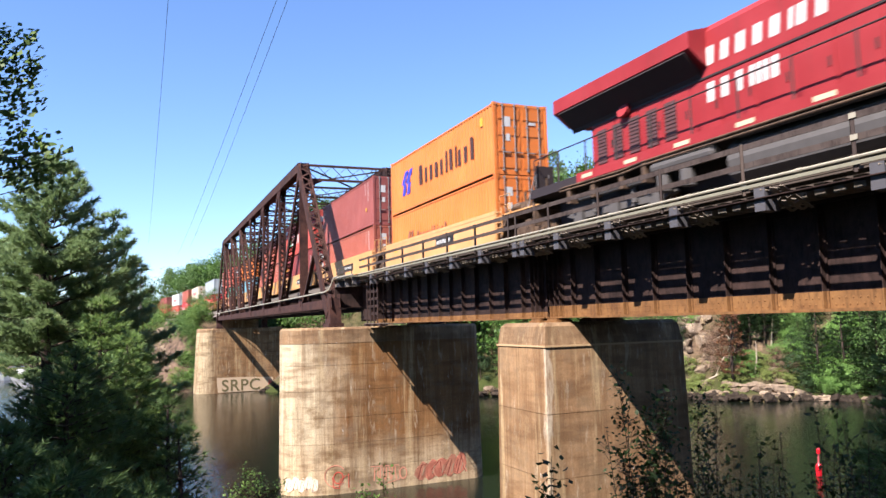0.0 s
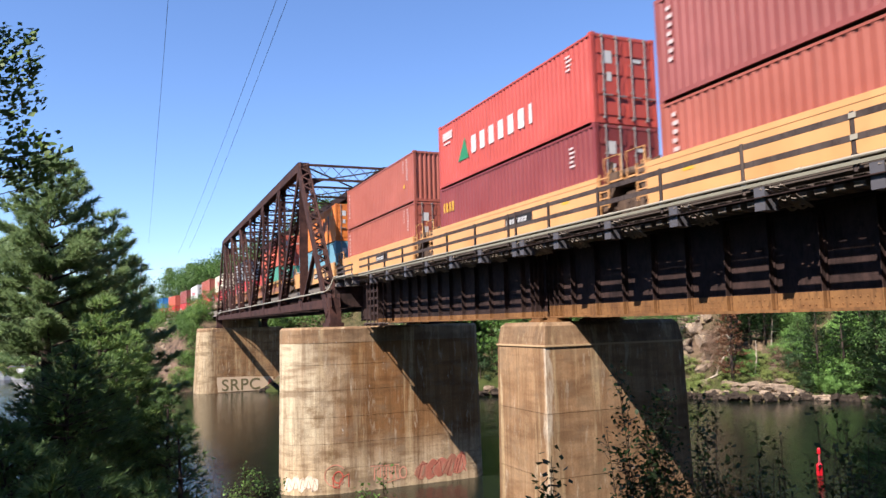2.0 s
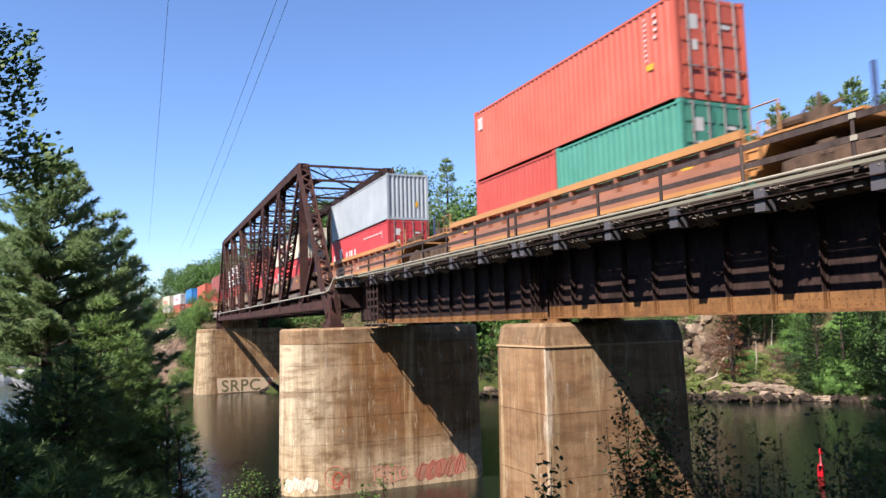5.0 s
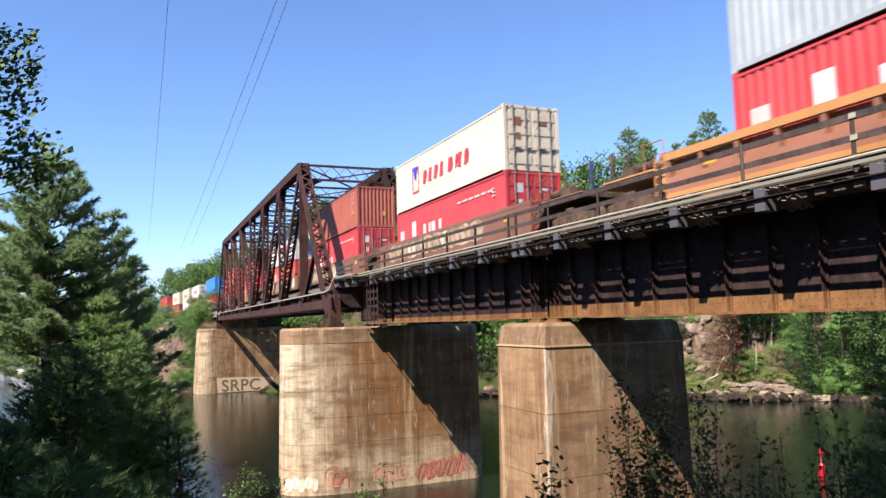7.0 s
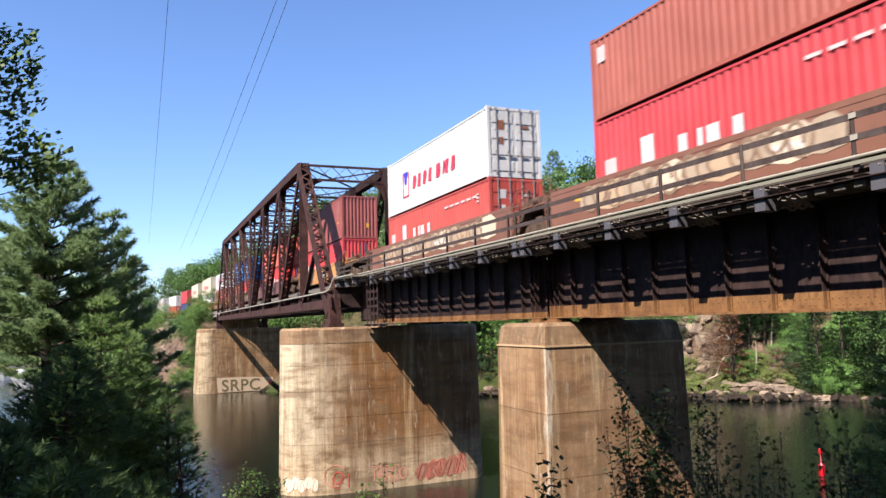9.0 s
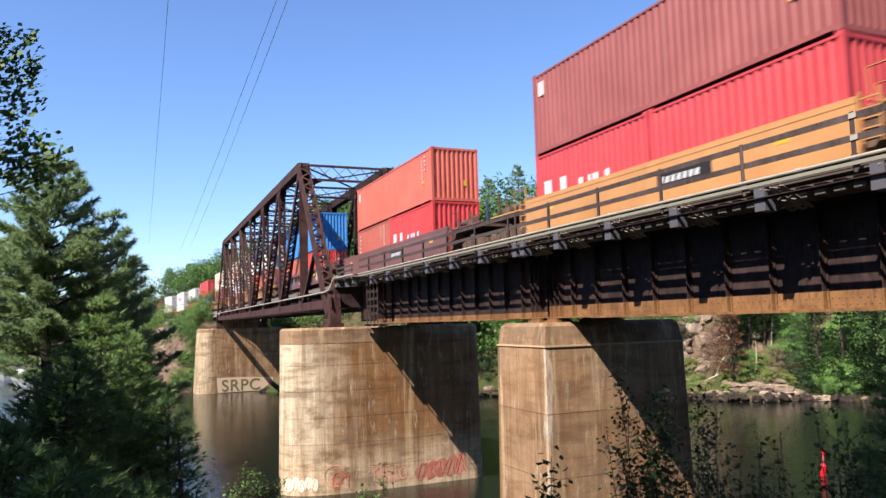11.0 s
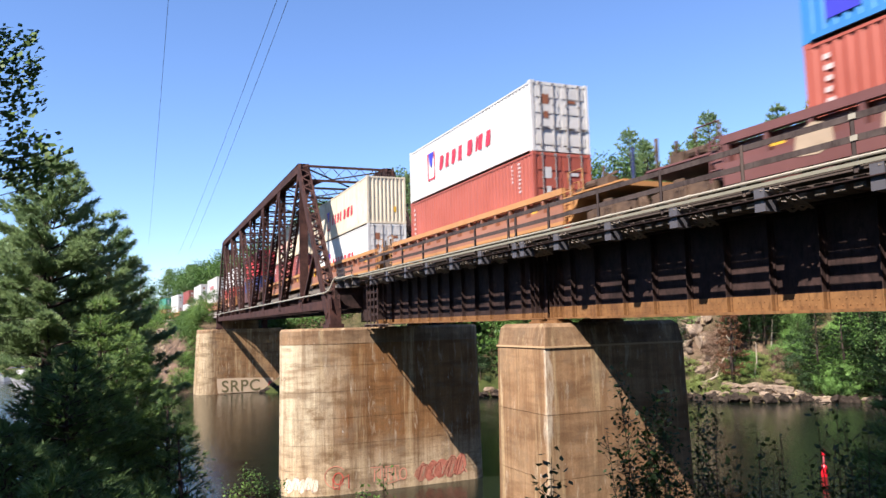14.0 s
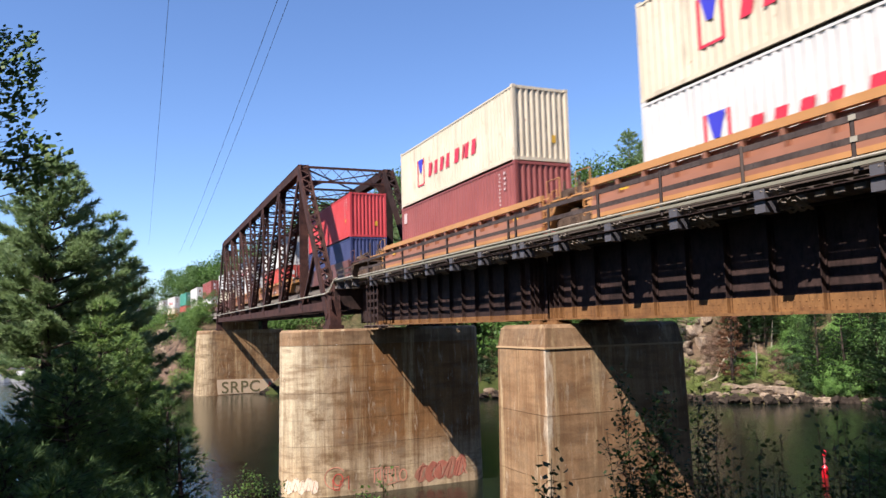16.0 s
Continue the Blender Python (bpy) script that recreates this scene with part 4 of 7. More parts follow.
def mark_side(ob, style, L, H):
    """Markings on the side that faces the camera: plain shapes in the colours and places of the real ones."""
    y = -WIDE / 2 - 0.006
    if style == "curl":          # blue emblem and a dark word
        e = Shape()
        for dx in (0, 0.62):
            e.extrude([(-4.35 + dx, y, 0.82), (-3.95 + dx, y, 0.82), (-3.72 + dx, y, 1.36), (-3.98 + dx, y, 1.40), (-3.42 + dx, y, 2.05), (-3.86 + dx, y, 2.05), (-4.42 + dx, y, 1.42), (-4.12 + dx, y, 1.36)], (0, 0, 0), (0, 0.004, 0))
        part("emblem", e, INKBLUE, ob, "blue painted emblem")
        stroke_word(ob, INKDARK, -1.95, 1.0, 0.95, [0.62, -0.5, -0.5, -0.5, -0.5, 0.3, 0.5, 0.16, -0.5, -0.5, 0.5], 0.14)
        t = Shape()
        t.box(4.9, 5.15, y, y + 0.004, H - 0.75, H - 0.4)
        part("label", t, INKYELLOW, ob)
    elif style == "curl_faded":
        e = Shape()
        for dx in (0, 0.4):
            e.extrude([(-3.9 + dx, y, 0.75), (-3.6 + dx, y, 0.75), (-3.25 + dx, y, 1.5), (-3.5 + dx, y, 1.5)], (0, 0, 0), (0, 0.004, 0))
        stroke_word(ob, INKFADED, -2.4, 0.85, 0.55, [0.62, -0.5, -0.5, -0.5, -0.5, 0.3, 0.5, 0.16, -0.5, -0.5, 0.5], 0.09)
        part("emblem", e, INKFADED, ob, "faded emblem")
    elif style == "peak":        # green triangle and a white word
        e = Shape().extrude([(-4.0, y, 0.85), (-2.95, y, 0.85), (-3.3, y, 1.75)], (0, 0, 0), (0, 0.004, 0))
        part("emblem", e, INKGREEN, ob, "green triangular emblem")
        w = Shape()
        stroke_word(ob, WHITE, -2.65, 0.95, 0.72, [0.95, 0.95, 0.95, 0.95, 0.95, 0.95, 0.3], 0.2)
        w.box(-5.6, -4.6, y, y + 0.004, 2.1, 2.45)
        w.box(-5.5, -4.8, y, y + 0.004, 1.9, 1.98)
        bars(w, 4.6, H - 0.35, 0.5, 0.1, 4)
        tagged(part("stencil_code", w, FADEDWHITE, ob, "small white stencilled lettering"), kind="stuff")
    elif style in ("red_word", "red_word_low"):     # emblem in a frame and a slanting red word
        z = 0.85 if style == "red_word" else 0.75
        e = Shape()
        for a in (-3.75, -2.95):
            e.box(a, a + 0.12, y, y + 0.004, z - 0.15, z + 1.15)
        e.box(-3.65, -2.95, y, y + 0.004, z - 0.15, z - 0.07)
        stroke_word(ob, INKRED, -2.35, z + 0.12, 0.62, [0.95, 0.95, 0.95, 0.95, 0, 1.15, 0.25, 0.95, 0.95], 0.15, 0.22)
        part("emblem_frame", e, INKRED, ob, "red frame of the emblem")
        b = Shape().extrude([(-3.62, y, z + 1.15), (-3.0, y, z + 1.15), (-3.2, y, z + 0.5), (-3.42, y, z + 0.5)], (0, 0, 0), (0, 0.004, 0))
        part("emblem", b, INKBLUE, ob, "blue funnel emblem")
    elif style == "white_word":  # a white square and a big white word low on the side
        w = Shape().box(-5.6, -5.05, y, y + 0.004, 1.1, 1.6)
        stroke_word(ob, WHITE, -3.9, 0.75, 1.15 if L > 8 else 0.9, [0.75, 0, -0.45, -0.12, -0.6, -0.45], 0.18)
        bars(w, 1.6, H - 0.55, 0.42, 0.12, 6, False)
        bars(w, 4.9, H - 0.5, 0.35, 0.1, 3)
        tagged(part("stencil_code", w, FADEDWHITE, ob, "small white stencilled lettering"), kind="stuff")
    elif style == "white_low":   # a white square and a word cut off by the wagon's side
        tagged(part("stencil_code", Shape().box(-2.5, -2.05, y, y + 0.004, 1.15, 1.6), WHITE, ob, "small white painted label"), kind="stuff")
        stroke_word(ob, WHITE, -1.5, 0.72, 0.85, [0.7, 0, -0.45, -0.12, -0.6, -0.45], 0.14)
    elif style == "column":      # small white bars running down at the rear end
        w = Shape()
        bars(w, -L / 2 + 0.45, H - 0.35, 0.3, 0.16, 7)
        bars(w, L / 2 - 1.1, H - 0.25, 0.28, 0.1, 8)
        bars(w, L / 2 - 1.6, H - 0.25, 0.16, 0.1, 5)
        tagged(part("stencil_code", w, FADEDWHITE, ob, "columns of small white stencilled codes"), kind="stuff")
        t = Shape().box(L / 2 - 1.55, L / 2 - 1.35, y, y + 0.004, H * 0.34, H * 0.405)
        part("label", t, INKYELLOW, ob)
    elif style == "yellow":
        stroke_word(ob, INKYELLOW, -5.7, H - 1.15, 0.42, [0.5, 0.7, 0.5, 0.7], 0.12)
        t = Shape()
        bars(t, 4.6, H - 0.5, 0.45, 0.1, 5)
        tagged(part("stencil_code", t, FADEDWHITE, ob, "columns of small white stencilled codes"), kind="stuff")
    elif style == "corner":
        w = Shape().box(-L / 2 + 0.35, -L / 2 + 0.75, y, y + 0.004, H - 0.85, H - 0.35)
        bars(w, L / 2 - 1.3, H - 0.3, 0.16, 0.1, 9)
        bars(w, L / 2 - 0.9, H - 0.3, 0.22, 0.14, 4)
        tagged(part("stencil_code", w, FADEDWHITE, ob, "white corner mark and small codes"), kind="stuff")
        t = Shape().box(L / 2 - 1.25, L / 2 - 0.95, y, y + 0.004, H * 0.37, H * 0.43)
        part("label", t, INKYELLOW, ob)
    elif style == "azure":
        w = Shape().box(-5.6, -5.25, y, y + 0.004, H - 0.7, H - 0.3)
        tagged(part("stencil_code", w, WHITE, ob, "small white corner mark"), kind="stuff")
        for x0, x1, z0, z1 in ((-5.5, -4.7, 0.35, 1.15), (2.9, 3.6, H - 0.75, H - 0.2)):
            part("patch", Shape().box(x0, x1, y, y + 0.004, z0, z1), INKBLUE, ob, "darker blue repainted patch")
        t = Shape().box(4.6, 4.95, y, y + 0.004, 1.0, 1.35)
        part("label", t, INKYELLOW, ob)


COLOUR_WORDS = {}
for _m, _w in ((ORANGE, "bright orange"), (MAROON, "maroon"), (REDBROWN, "red-brown"), (BRICK, "brick-red"), (HOTRED, "bright red"), (DARKRED, "dark red"),
               (CHERRY, "cherry red"), (SIGNAL, "signal red"), (CORAL, "faded coral red"), (PALEBLUE, "pale blue"), (TEAL, "teal green"), (GREY, "light grey"),
               (SNOW, "clean white"), (CREAM, "rust-streaked cream"), (RUSTWHITE, "rust-streaked dirty white"), (AZURE, "azure blue"), (NAVY, "dull navy")):
    COLOUR_WORDS[_m.name] = _w
TRAIN = []      # (thing, arc at the start, height over the rail, turned round or not)


def build_container(paint, L, H, end, style, upper):
    """A corrugated steel freight container; end is 'doors' or 'sheet' for the end that leads."""
    words = COLOUR_WORDS[paint.name]
    size = "forty-foot" if L > 8 else "twenty-foot"
    ob = thing("freight_container", pose(0, 0, 0), "%s corrugated steel %s freight container %s" % (words, size, "stacked on another container" if upper else "sunk in a well wagon"),
               "freight container", "containers on the train")
    part("frame", cached(("frame", L, H), lambda: frame_shape(L, H)), paint, ob)
    side = cached(("side", L, H), lambda: side_mesh(L, H))
    part("side_panel", side, paint, ob, "", pose(0, -WIDE / 2 + 0.008, 0.155))
    part("side_panel", side, paint, ob, "", pose(0, WIDE / 2 - 0.008, 0.155, 0, 0, 180))
    part("roof", cached(("roof", L), lambda: roof_mesh(L)), paint, ob, "", pose(0, 0, H - 0.056))
    part("floor", cached(("floor", L), lambda: Shape().box(-L / 2 + 0.15, L / 2 - 0.15, -WIDE / 2 + 0.065, WIDE / 2 - 0.065, 0.13, 0.16).mesh("floor", None)), TIMBER, ob)
    for lead in (1, -1):
        if (end == "doors") == (lead == 1):
            for k, y in enumerate((-1.09, 0.01)):
                door = part("door", cached(("door", H), lambda: door_mesh(H)), paint, ob, "", pose(L / 2 - 0.03, y, 0.14) if lead > 0 else pose(-L / 2 + 0.03, -y, 0.14, 0, 0, 180))
                for yy in (0.26, 0.80):
                    part("lock_rod", cached(("rod", H), lambda: rod_mesh(H)), RODS, door, "", pose(0, yy, 0.02))
                if lead > 0:
                    for lo, hi, za, zb in ((0.33, 0.62, 0.62, 0.76), (0.40, 0.58, 0.42, 0.52)) if k == 0 else ((0.33, 0.66, 0.66, 0.70),):
                        part("placard", Shape().box(0.023, 0.027, lo, hi, H * za, H * zb), INKFADED if paint in (SNOW, CREAM, GREY, RUSTWHITE) else WHITE, door, "small faded placard")
        else:
            part("end_panel", cached(("end", H), lambda: end_mesh(H)), paint, ob, "", pose(L / 2 - 0.03, 0, 0.14, 0, 0, 90) if lead > 0 else pose(-L / 2 + 0.03, 0, 0.14, 0, 0, -90))
    if style:
        mark_side(ob, style, L, H)
    if end == "sheet":
        t = Shape().box(L / 2 - 0.028, L / 2 - 0.024, 0.45, 0.62, 0.75, 1.05)
        part("label", t, INKYELLOW, ob)
    return ob


# ---------------------------------------------------------------- well wagons
YELLOW = painted("yellow_wagon_paint", lin(240, 176, 106), 0.3, dirt=0.25)
OCHRE = painted("ochre_wagon_paint", lin(210, 148, 80), 0.45, dirt=0.35)
OCHRESIDE = painted("dusty_ochre_side_paint", lin(174, 114, 82), 0.55, dirt=0.5)
BROWNW = painted("brown_wagon_paint", lin(140, 88, 60), 0.6, dirt=0.45)
DARKW = painted("dark_brown_wagon_paint", lin(120, 70, 62), 0.55, dirt=0.4)
WAGON_WORDS = {YELLOW.name: "dusty yellow", OCHRE.name: "dirty ochre", BROWNW.name: "rusty brown", DARKW.name: "dark brown"}


def wheelset_mesh():
    s = Shape()
    for y in (-0.755, 0.755):
        for r, a, b in ((0.42, -0.06, 0.05), (0.46, 0.05 if y < 0 else -0.08, 0.08 if y < 0 else -0.06)):
            s.tube([(0, y + a, 0.42), (0, y + b, 0.42)], r, 20)
    s.tube([(0, -0.98, 0.42), (0, 0.98, 0.42)], 0.08, 10)
    return s.mesh("wheelset", None)


def side_frame_mesh():
    s = Shape()
    out = [(-1.2, 0, 0.34), (-1.2, 0, 0.60), (-0.75, 0, 0.66), (-0.45, 0, 0.80), (0.45, 0, 0.80), (0.75, 0, 0.66), (1.2, 0, 0.60), (1.2, 0, 0.34), (0.72, 0, 0.36), (0.4, 0, 0.16), (-0.4, 0, 0.16), (-0.72, 0, 0.36)]
    s.extrude(out[::-1], (0, -0.07, 0), (0, 0.07, 0))
    for x in (-0.89, 0.89):
        s.tube([(x, -0.13, 0.42), (x, 0.1, 0.42)], 0.13, 10)
    for x in (-0.2, 0, 0.2):
        s.tube([(x, -0.1, 0.26), (x, -0.1, 0.6)], 0.085, 8)
    return s.mesh("side_frame", None)


def add_truck(ob, x):
    for dx in (-0.89, 0.89):
        part("wheelset", cached("wheels", wheelset_mesh), DIRTYIRON, ob, "", pose(x + dx, 0, 0))
    for y, r in ((-1.0, 0), (1.0, 180)):
        part("side_frame", cached("sideframe", side_frame_mesh), DIRTYIRON, ob, "", pose(x, y, 0, 0, 0, r))
    part("bolster", cached("bolster", lambda: Shape().box(-0.2, 0.2, -1.15, 1.15, 0.55, 0.85).mesh("bolster", None)), DIRTYIRON, ob, "", pose(x, 0, 0))


def loops(s, x0, x1, z0, z1, rnd, y):
    """Loose sprayed loops as a flat ribbon."""
    x = x0
    while x < x1:
        w = rnd.uniform(0.35, 0.8)
        cz, r = (z0 + z1) / 2 + rnd.uniform(-0.08, 0.08), (z1 - z0) / 2 * rnd.uniform(0.7, 1.05)
        a0, a1 = rnd.uniform(-1, 1), rnd.uniform(4, 6.5)
        pts = [(x + w / 2 * math.cos(a0 + (a1 - a0) * k / 14) + 0.25 * k / 14, cz + r * math.sin(a0 + (a1 - a0) * k / 14)) for k in range(15)]
        for (xa, za), (xb, zb) in zip(pts[:-1], pts[1:]):
            s.beam((xa, y, za), (xb, y, zb), 0.10, 0.004, Vector((0, 1, 0)).cross(Vector((xb - xa, 0, zb - za))))
        x += w * 0.85


PATCHES = {"cream": plain("cream_patch", lin(186, 164, 136), 0.8, 0, 0.4), "blue": plain("blue_patch", lin(98, 104, 128), 0.8, 0, 0.4), "teal": plain("teal_patch", lin(104, 132, 116), 0.8, 0, 0.4), "green": plain("green_patch", lin(128, 128, 80), 0.8, 0, 0.4)}
SPRAYBROWN = plain("sprayed_brown_outline", lin(150, 122, 96), 0.7, 0, 0.3)
PATCHES["tan"] = plain("tan_patch", lin(202, 172, 136), 0.8, 0, 0.3)
PATCHES["pale"] = plain("pale_patch", lin(226, 206, 176), 0.8, 0, 0.3)


def build_wagon(paint, half, ribbed, front, rear, spray, seed):
    """A container well wagon. front and rear: how far its end runs past the well; trucks are shared at joints."""
    rnd = random.Random(seed)
    ob = thing("well_wagon", pose(0, 0, 0), "%s %s steel well wagon carrying stacked containers" % (WAGON_WORDS[paint.name], "ribbed" if ribbed else "smooth-sided"),
               "railway wagon", "wagons of the train")
    top, low, y0 = (1.50, 0.30, 1.36) if ribbed else (1.43, 0.28, 1.36)
    for sgn in (-1, 1):
        worn = OCHRESIDE if ribbed and paint is OCHRE else paint

        def strip(name, ya, yb, z0, z1, coat=paint):
            return part(name, Shape().box(-half, half, *sorted((sgn * ya, sgn * yb)), z0, z1), coat, ob)
        if ribbed:
            strip("top_chord", y0 - 0.02, y0 + 0.14, top - 0.20, top)
            side = strip("side_sheet", y0 - 0.10, y0 - 0.07, 0.84, top - 0.20, worn)
            strip("lower_panel", y0 - 0.07, y0 + 0.13, low + 0.12, 0.84, worn)
            strip("bottom_chord", y0 - 0.02, y0 + 0.15, low, low + 0.12)
        else:
            strip("top_chord", y0 - 0.03, y0 + 0.13, top - 0.14, top)
            side = strip("side_sheet", y0, y0 + 0.12, low + 0.1, top - 0.14)
            strip("bottom_chord", y0 - 0.03, y0 + 0.14, low, low + 0.1)
        if ribbed:
            n = round(2 * half / 1.16)
            rib = cached(("rib", sgn, top), lambda: Shape().box(-0.055, 0.055, *sorted((sgn * (y0 - 0.08), sgn * (y0 + 0.12))), 0.84, top - 0.2).mesh("rib", None))
            for k in range(n + 1):
                part("rib", rib, worn, side, "", pose(-half + 0.1 + k * (2 * half - 0.2) / n, 0, 0))
        if sgn < 0:
            m = Shape()
            yy = -y0 - (0.136 if ribbed else 0.126)
            x = half * 0.1
            m.box(x - 0.1, x + 1.9, yy, yy + 0.004, 0.5 if ribbed else 0.62, 0.78 if ribbed else 1.02)
            if not ribbed:
                part("plate", m, BLACKIRON, side, "black reporting plate")
            za, zb = (0.55, 0.72) if ribbed else (0.7, 0.95)
            mark = cached(("mark", ribbed), lambda: Shape().extrude([(0, 0, za + 0.03), (0.13, 0, za + 0.03), (0.18, 0, zb - 0.05), (0.05, 0, zb - 0.05)], (0, 0, 0), (0, 0.003, 0)).mesh("mark", None))
            for k in range(7):
                part("mark", mark, WHITE, side, "", pose(x + k * 0.22, yy - 0.004, 0))
            if spray < 0:
                for k, (u, w, tone) in enumerate(((0.12, 1.0, "cream"), (0.24, 0.9, "cream"), (0.40, 0.8, "blue"), (0.62, 1.1, "teal"), (0.80, 0.9, "green"), (0.92, 0.7, "cream"))):
                    xx = -half + 2 * half * u
                    blot = [(xx, yy - 0.002, 0.55), (xx + w * 0.6, yy - 0.002, 0.5), (xx + w, yy - 0.002, 0.62), (xx + w * 0.95, yy - 0.002, 1.08), (xx + w * 0.5, yy - 0.002, 1.2), (xx + w * 0.1, yy - 0.002, 1.05)]
                    part("sprayed_patch", Shape().extrude(blot, (0, 0, 0), (0, 0.003, 0)), PATCHES[tone], side, "faded %s sprayed patch" % tone)
            elif spray:
                # broad filled shapes behind the loops
                xx, turn = -half * 0.8, 0
                while xx < half * spray:
                    w = rnd.uniform(0.9, 1.5)
                    lo, hi = rnd.uniform(0.40, 0.5), rnd.uniform(1.22, 1.38)
                    fill = [(xx, yy - 0.001, lo + 0.1), (xx + w * 0.5, yy - 0.001, lo), (xx + w * 1.05, yy - 0.001, lo + 0.08), (xx + w * 1.12, yy - 0.001, hi - 0.25), (xx + w * 0.8, yy - 0.001, hi), (xx + w * 0.3, yy - 0.001, hi - 0.06), (xx + w * 0.05, yy - 0.001, hi - 0.3)]
                    part("sprayed_patch", Shape().extrude(fill, (0, -0.0004 * turn, 0), (0, 0.002, 0)), PATCHES[("cream", "tan", "cream", "pale")[turn % 4]], side, "broad faded sprayed letter shape")
                    xx, turn = xx + w * 0.9, turn + 1
                g = Shape()
                loops(g, -half * 0.75, half * spray, 0.5, 1.3, rnd, yy - 0.012)
                tagged(part("graffiti", g, SPRAYBROWN, side, "brown sprayed outlines"), kind="stuff")
            for x in (half - 2.0, -half + 1.4):
                part("reflector", Shape().box(x, x + 0.4, yy, yy + 0.004, low + 0.62, low + 0.82), INKYELLOW, side, "yellow reflector strip")
    k = -half + 0.3
    while k < half:
        part("floor_beam", cached(("floorbeam", low), lambda: Shape().box(-0.12, 0.12, -y0, y0, low, low + 0.06).mesh("floor_beam", None)), DIRTYIRON, ob, "", pose(k, 0, 0))
        k += 1.5
    for sgn, run, joint in ((1, *front), (-1, *rear)):
        e = Shape()
        end = half + run
        # sloping bulkhead at the well's end, deck over the truck
        e.extrude([(sgn * half, 0, low), (sgn * (half + 0.1), 0, low), (sgn * (half + 0.62), 0, 1.05), (sgn * end, 0, 1.05), (sgn * end, 0, 1.2), (sgn * half, 0, 1.2)], (0, -1.3, 0), (0, 1.3, 0))
        part("end_deck", e, DIRTYIRON if not ribbed else paint, ob, "grimy end deck over the truck")
        for y in (-1.2, 1.2):
            gi = Shape().tube([(sgn * (half + 0.25), y, 1.2), (sgn * (half + 0.25), y, 1.62), (sgn * (half + 0.55), y, 1.62), (sgn * (half + 0.55), y, 1.2)], 0.025, 6)
            part("grab_iron", gi, paint, ob)
        ladder = Shape()
        for dx in (0.0, 0.42):
            ladder.beam((sgn * (half + 0.05 + dx), -1.44, 0.45), (sgn * (half + 0.05 + dx), -1.44, 1.5), 0.04, 0.03)
        for k in range(5):
            ladder.beam((sgn * (half + 0.05), -1.44, 0.55 + 0.2 * k), (sgn * (half + 0.47), -1.44, 0.55 + 0.2 * k), 0.03, 0.03)
        part("ladder", ladder, paint, ob, "narrow steel ladder at the wagon's corner")
        wheel = Shape()
        rim = [(sgn * (half + 1.1) + 0.26 * math.cos(a * math.pi / 6), -0.55, 1.55 + 0.26 * math.sin(a * math.pi / 6)) for a in range(13)]
        wheel.tube(rim, 0.025, 5, False)
        for a in (0, 2, 4):
            wheel.beam(rim[a], rim[a + 6], 0.03, 0.02)
        wheel.beam((sgn * (half + 1.1), -0.5, 1.2), (sgn * (half + 1.1), -0.5, 1.6), 0.07, 0.07)
        part("brake_wheel", wheel, DIRTYIRON if sgn > 0 else paint, ob, "spoked brake wheel on its stand")
        hose = Shape().tube([(sgn * (half + 0.7), -0.95, 1.25), (sgn * (half + 1.0), -1.05, 1.5), (sgn * (half + 1.5), -1.0, 1.32), (sgn * (half + 2.0), -0.9, 1.22)], 0.035, 6)
        part("air_hose", hose, BLACKIRON, ob)
        part("valve_box", Shape().box(*sorted((sgn * (half + 0.35), sgn * (half + 0.8))), -0.9, -0.2, 1.2, 1.52), DIRTYIRON, ob)
        part("air_tank", Shape().tube([(sgn * (half + 0.5), 0.3, 1.36), (sgn * (half + 1.25), 0.3, 1.36)], 0.16, 10), DIRTYIRON, ob)
        part("brake_wheel_box", Shape().box(*sorted((sgn * (half + 0.45), sgn * (half + 1.0))), 0.6, 1.1, 1.2, 1.5), paint, ob)
        board = Shape()
        for k in range(5):
            board.box(*sorted((sgn * (half + 0.3), sgn * (end - 0.1))), -1.34 + 0.085 * k, -1.28 + 0.085 * k, 1.2, 1.25)
        part("footboard", board, paint, ob, "slatted steel footboard")
        gear = Shape()
        gear.tube([(sgn * (half + 0.9), -1.1, 1.42), (sgn * (half + 1.5), -1.1, 1.42)], 0.13, 10)
        gear.beam((sgn * (half + 0.4), -1.22, 1.3), (sgn * (half + 2.3), -1.0, 1.62), 0.05, 0.07)
        gear.beam((sgn * (half + 1.9), -1.2, 1.2), (sgn * (half + 1.9), -1.2, 1.85), 0.08, 0.05)
        gear.box(*sorted((sgn * (half + 1.62), sgn * (half + 2.15))), -1.25, -0.85, 1.25, 1.5)
        part("brake_gear", gear, DIRTYIRON, ob, "rusty brake cylinder and levers")
        rail = Shape().tube([(sgn * (half + 0.2), -1.36, 1.2), (sgn * (half + 0.2), -1.36, 1.95), (sgn * (half + 1.0), -1.36, 1.95), (sgn * (half + 1.0), -1.36, 1.2)], 0.025, 6)
        part("end_rail", rail, paint, ob)
        if joint == "truck":
            add_truck(ob, sgn * (half + 1.95))
            c = Shape().box(*sorted((sgn * (end - 0.1), sgn * (end + 0.38))), -0.13, 0.13, 0.72, 1.0)
            part("coupler", c, DIRTYIRON, ob)
            for y in (-0.95, 0.95):
                part("end_post", Shape().beam((sgn * (end - 0.12), y, 1.2), (sgn * (end - 0.12), y, 2.2), 0.07, 0.07), NAVY if seed % 2 else DIRTYIRON, ob, "upright end post")
        elif joint == "shared":
            add_truck(ob, sgn * end)
    return ob


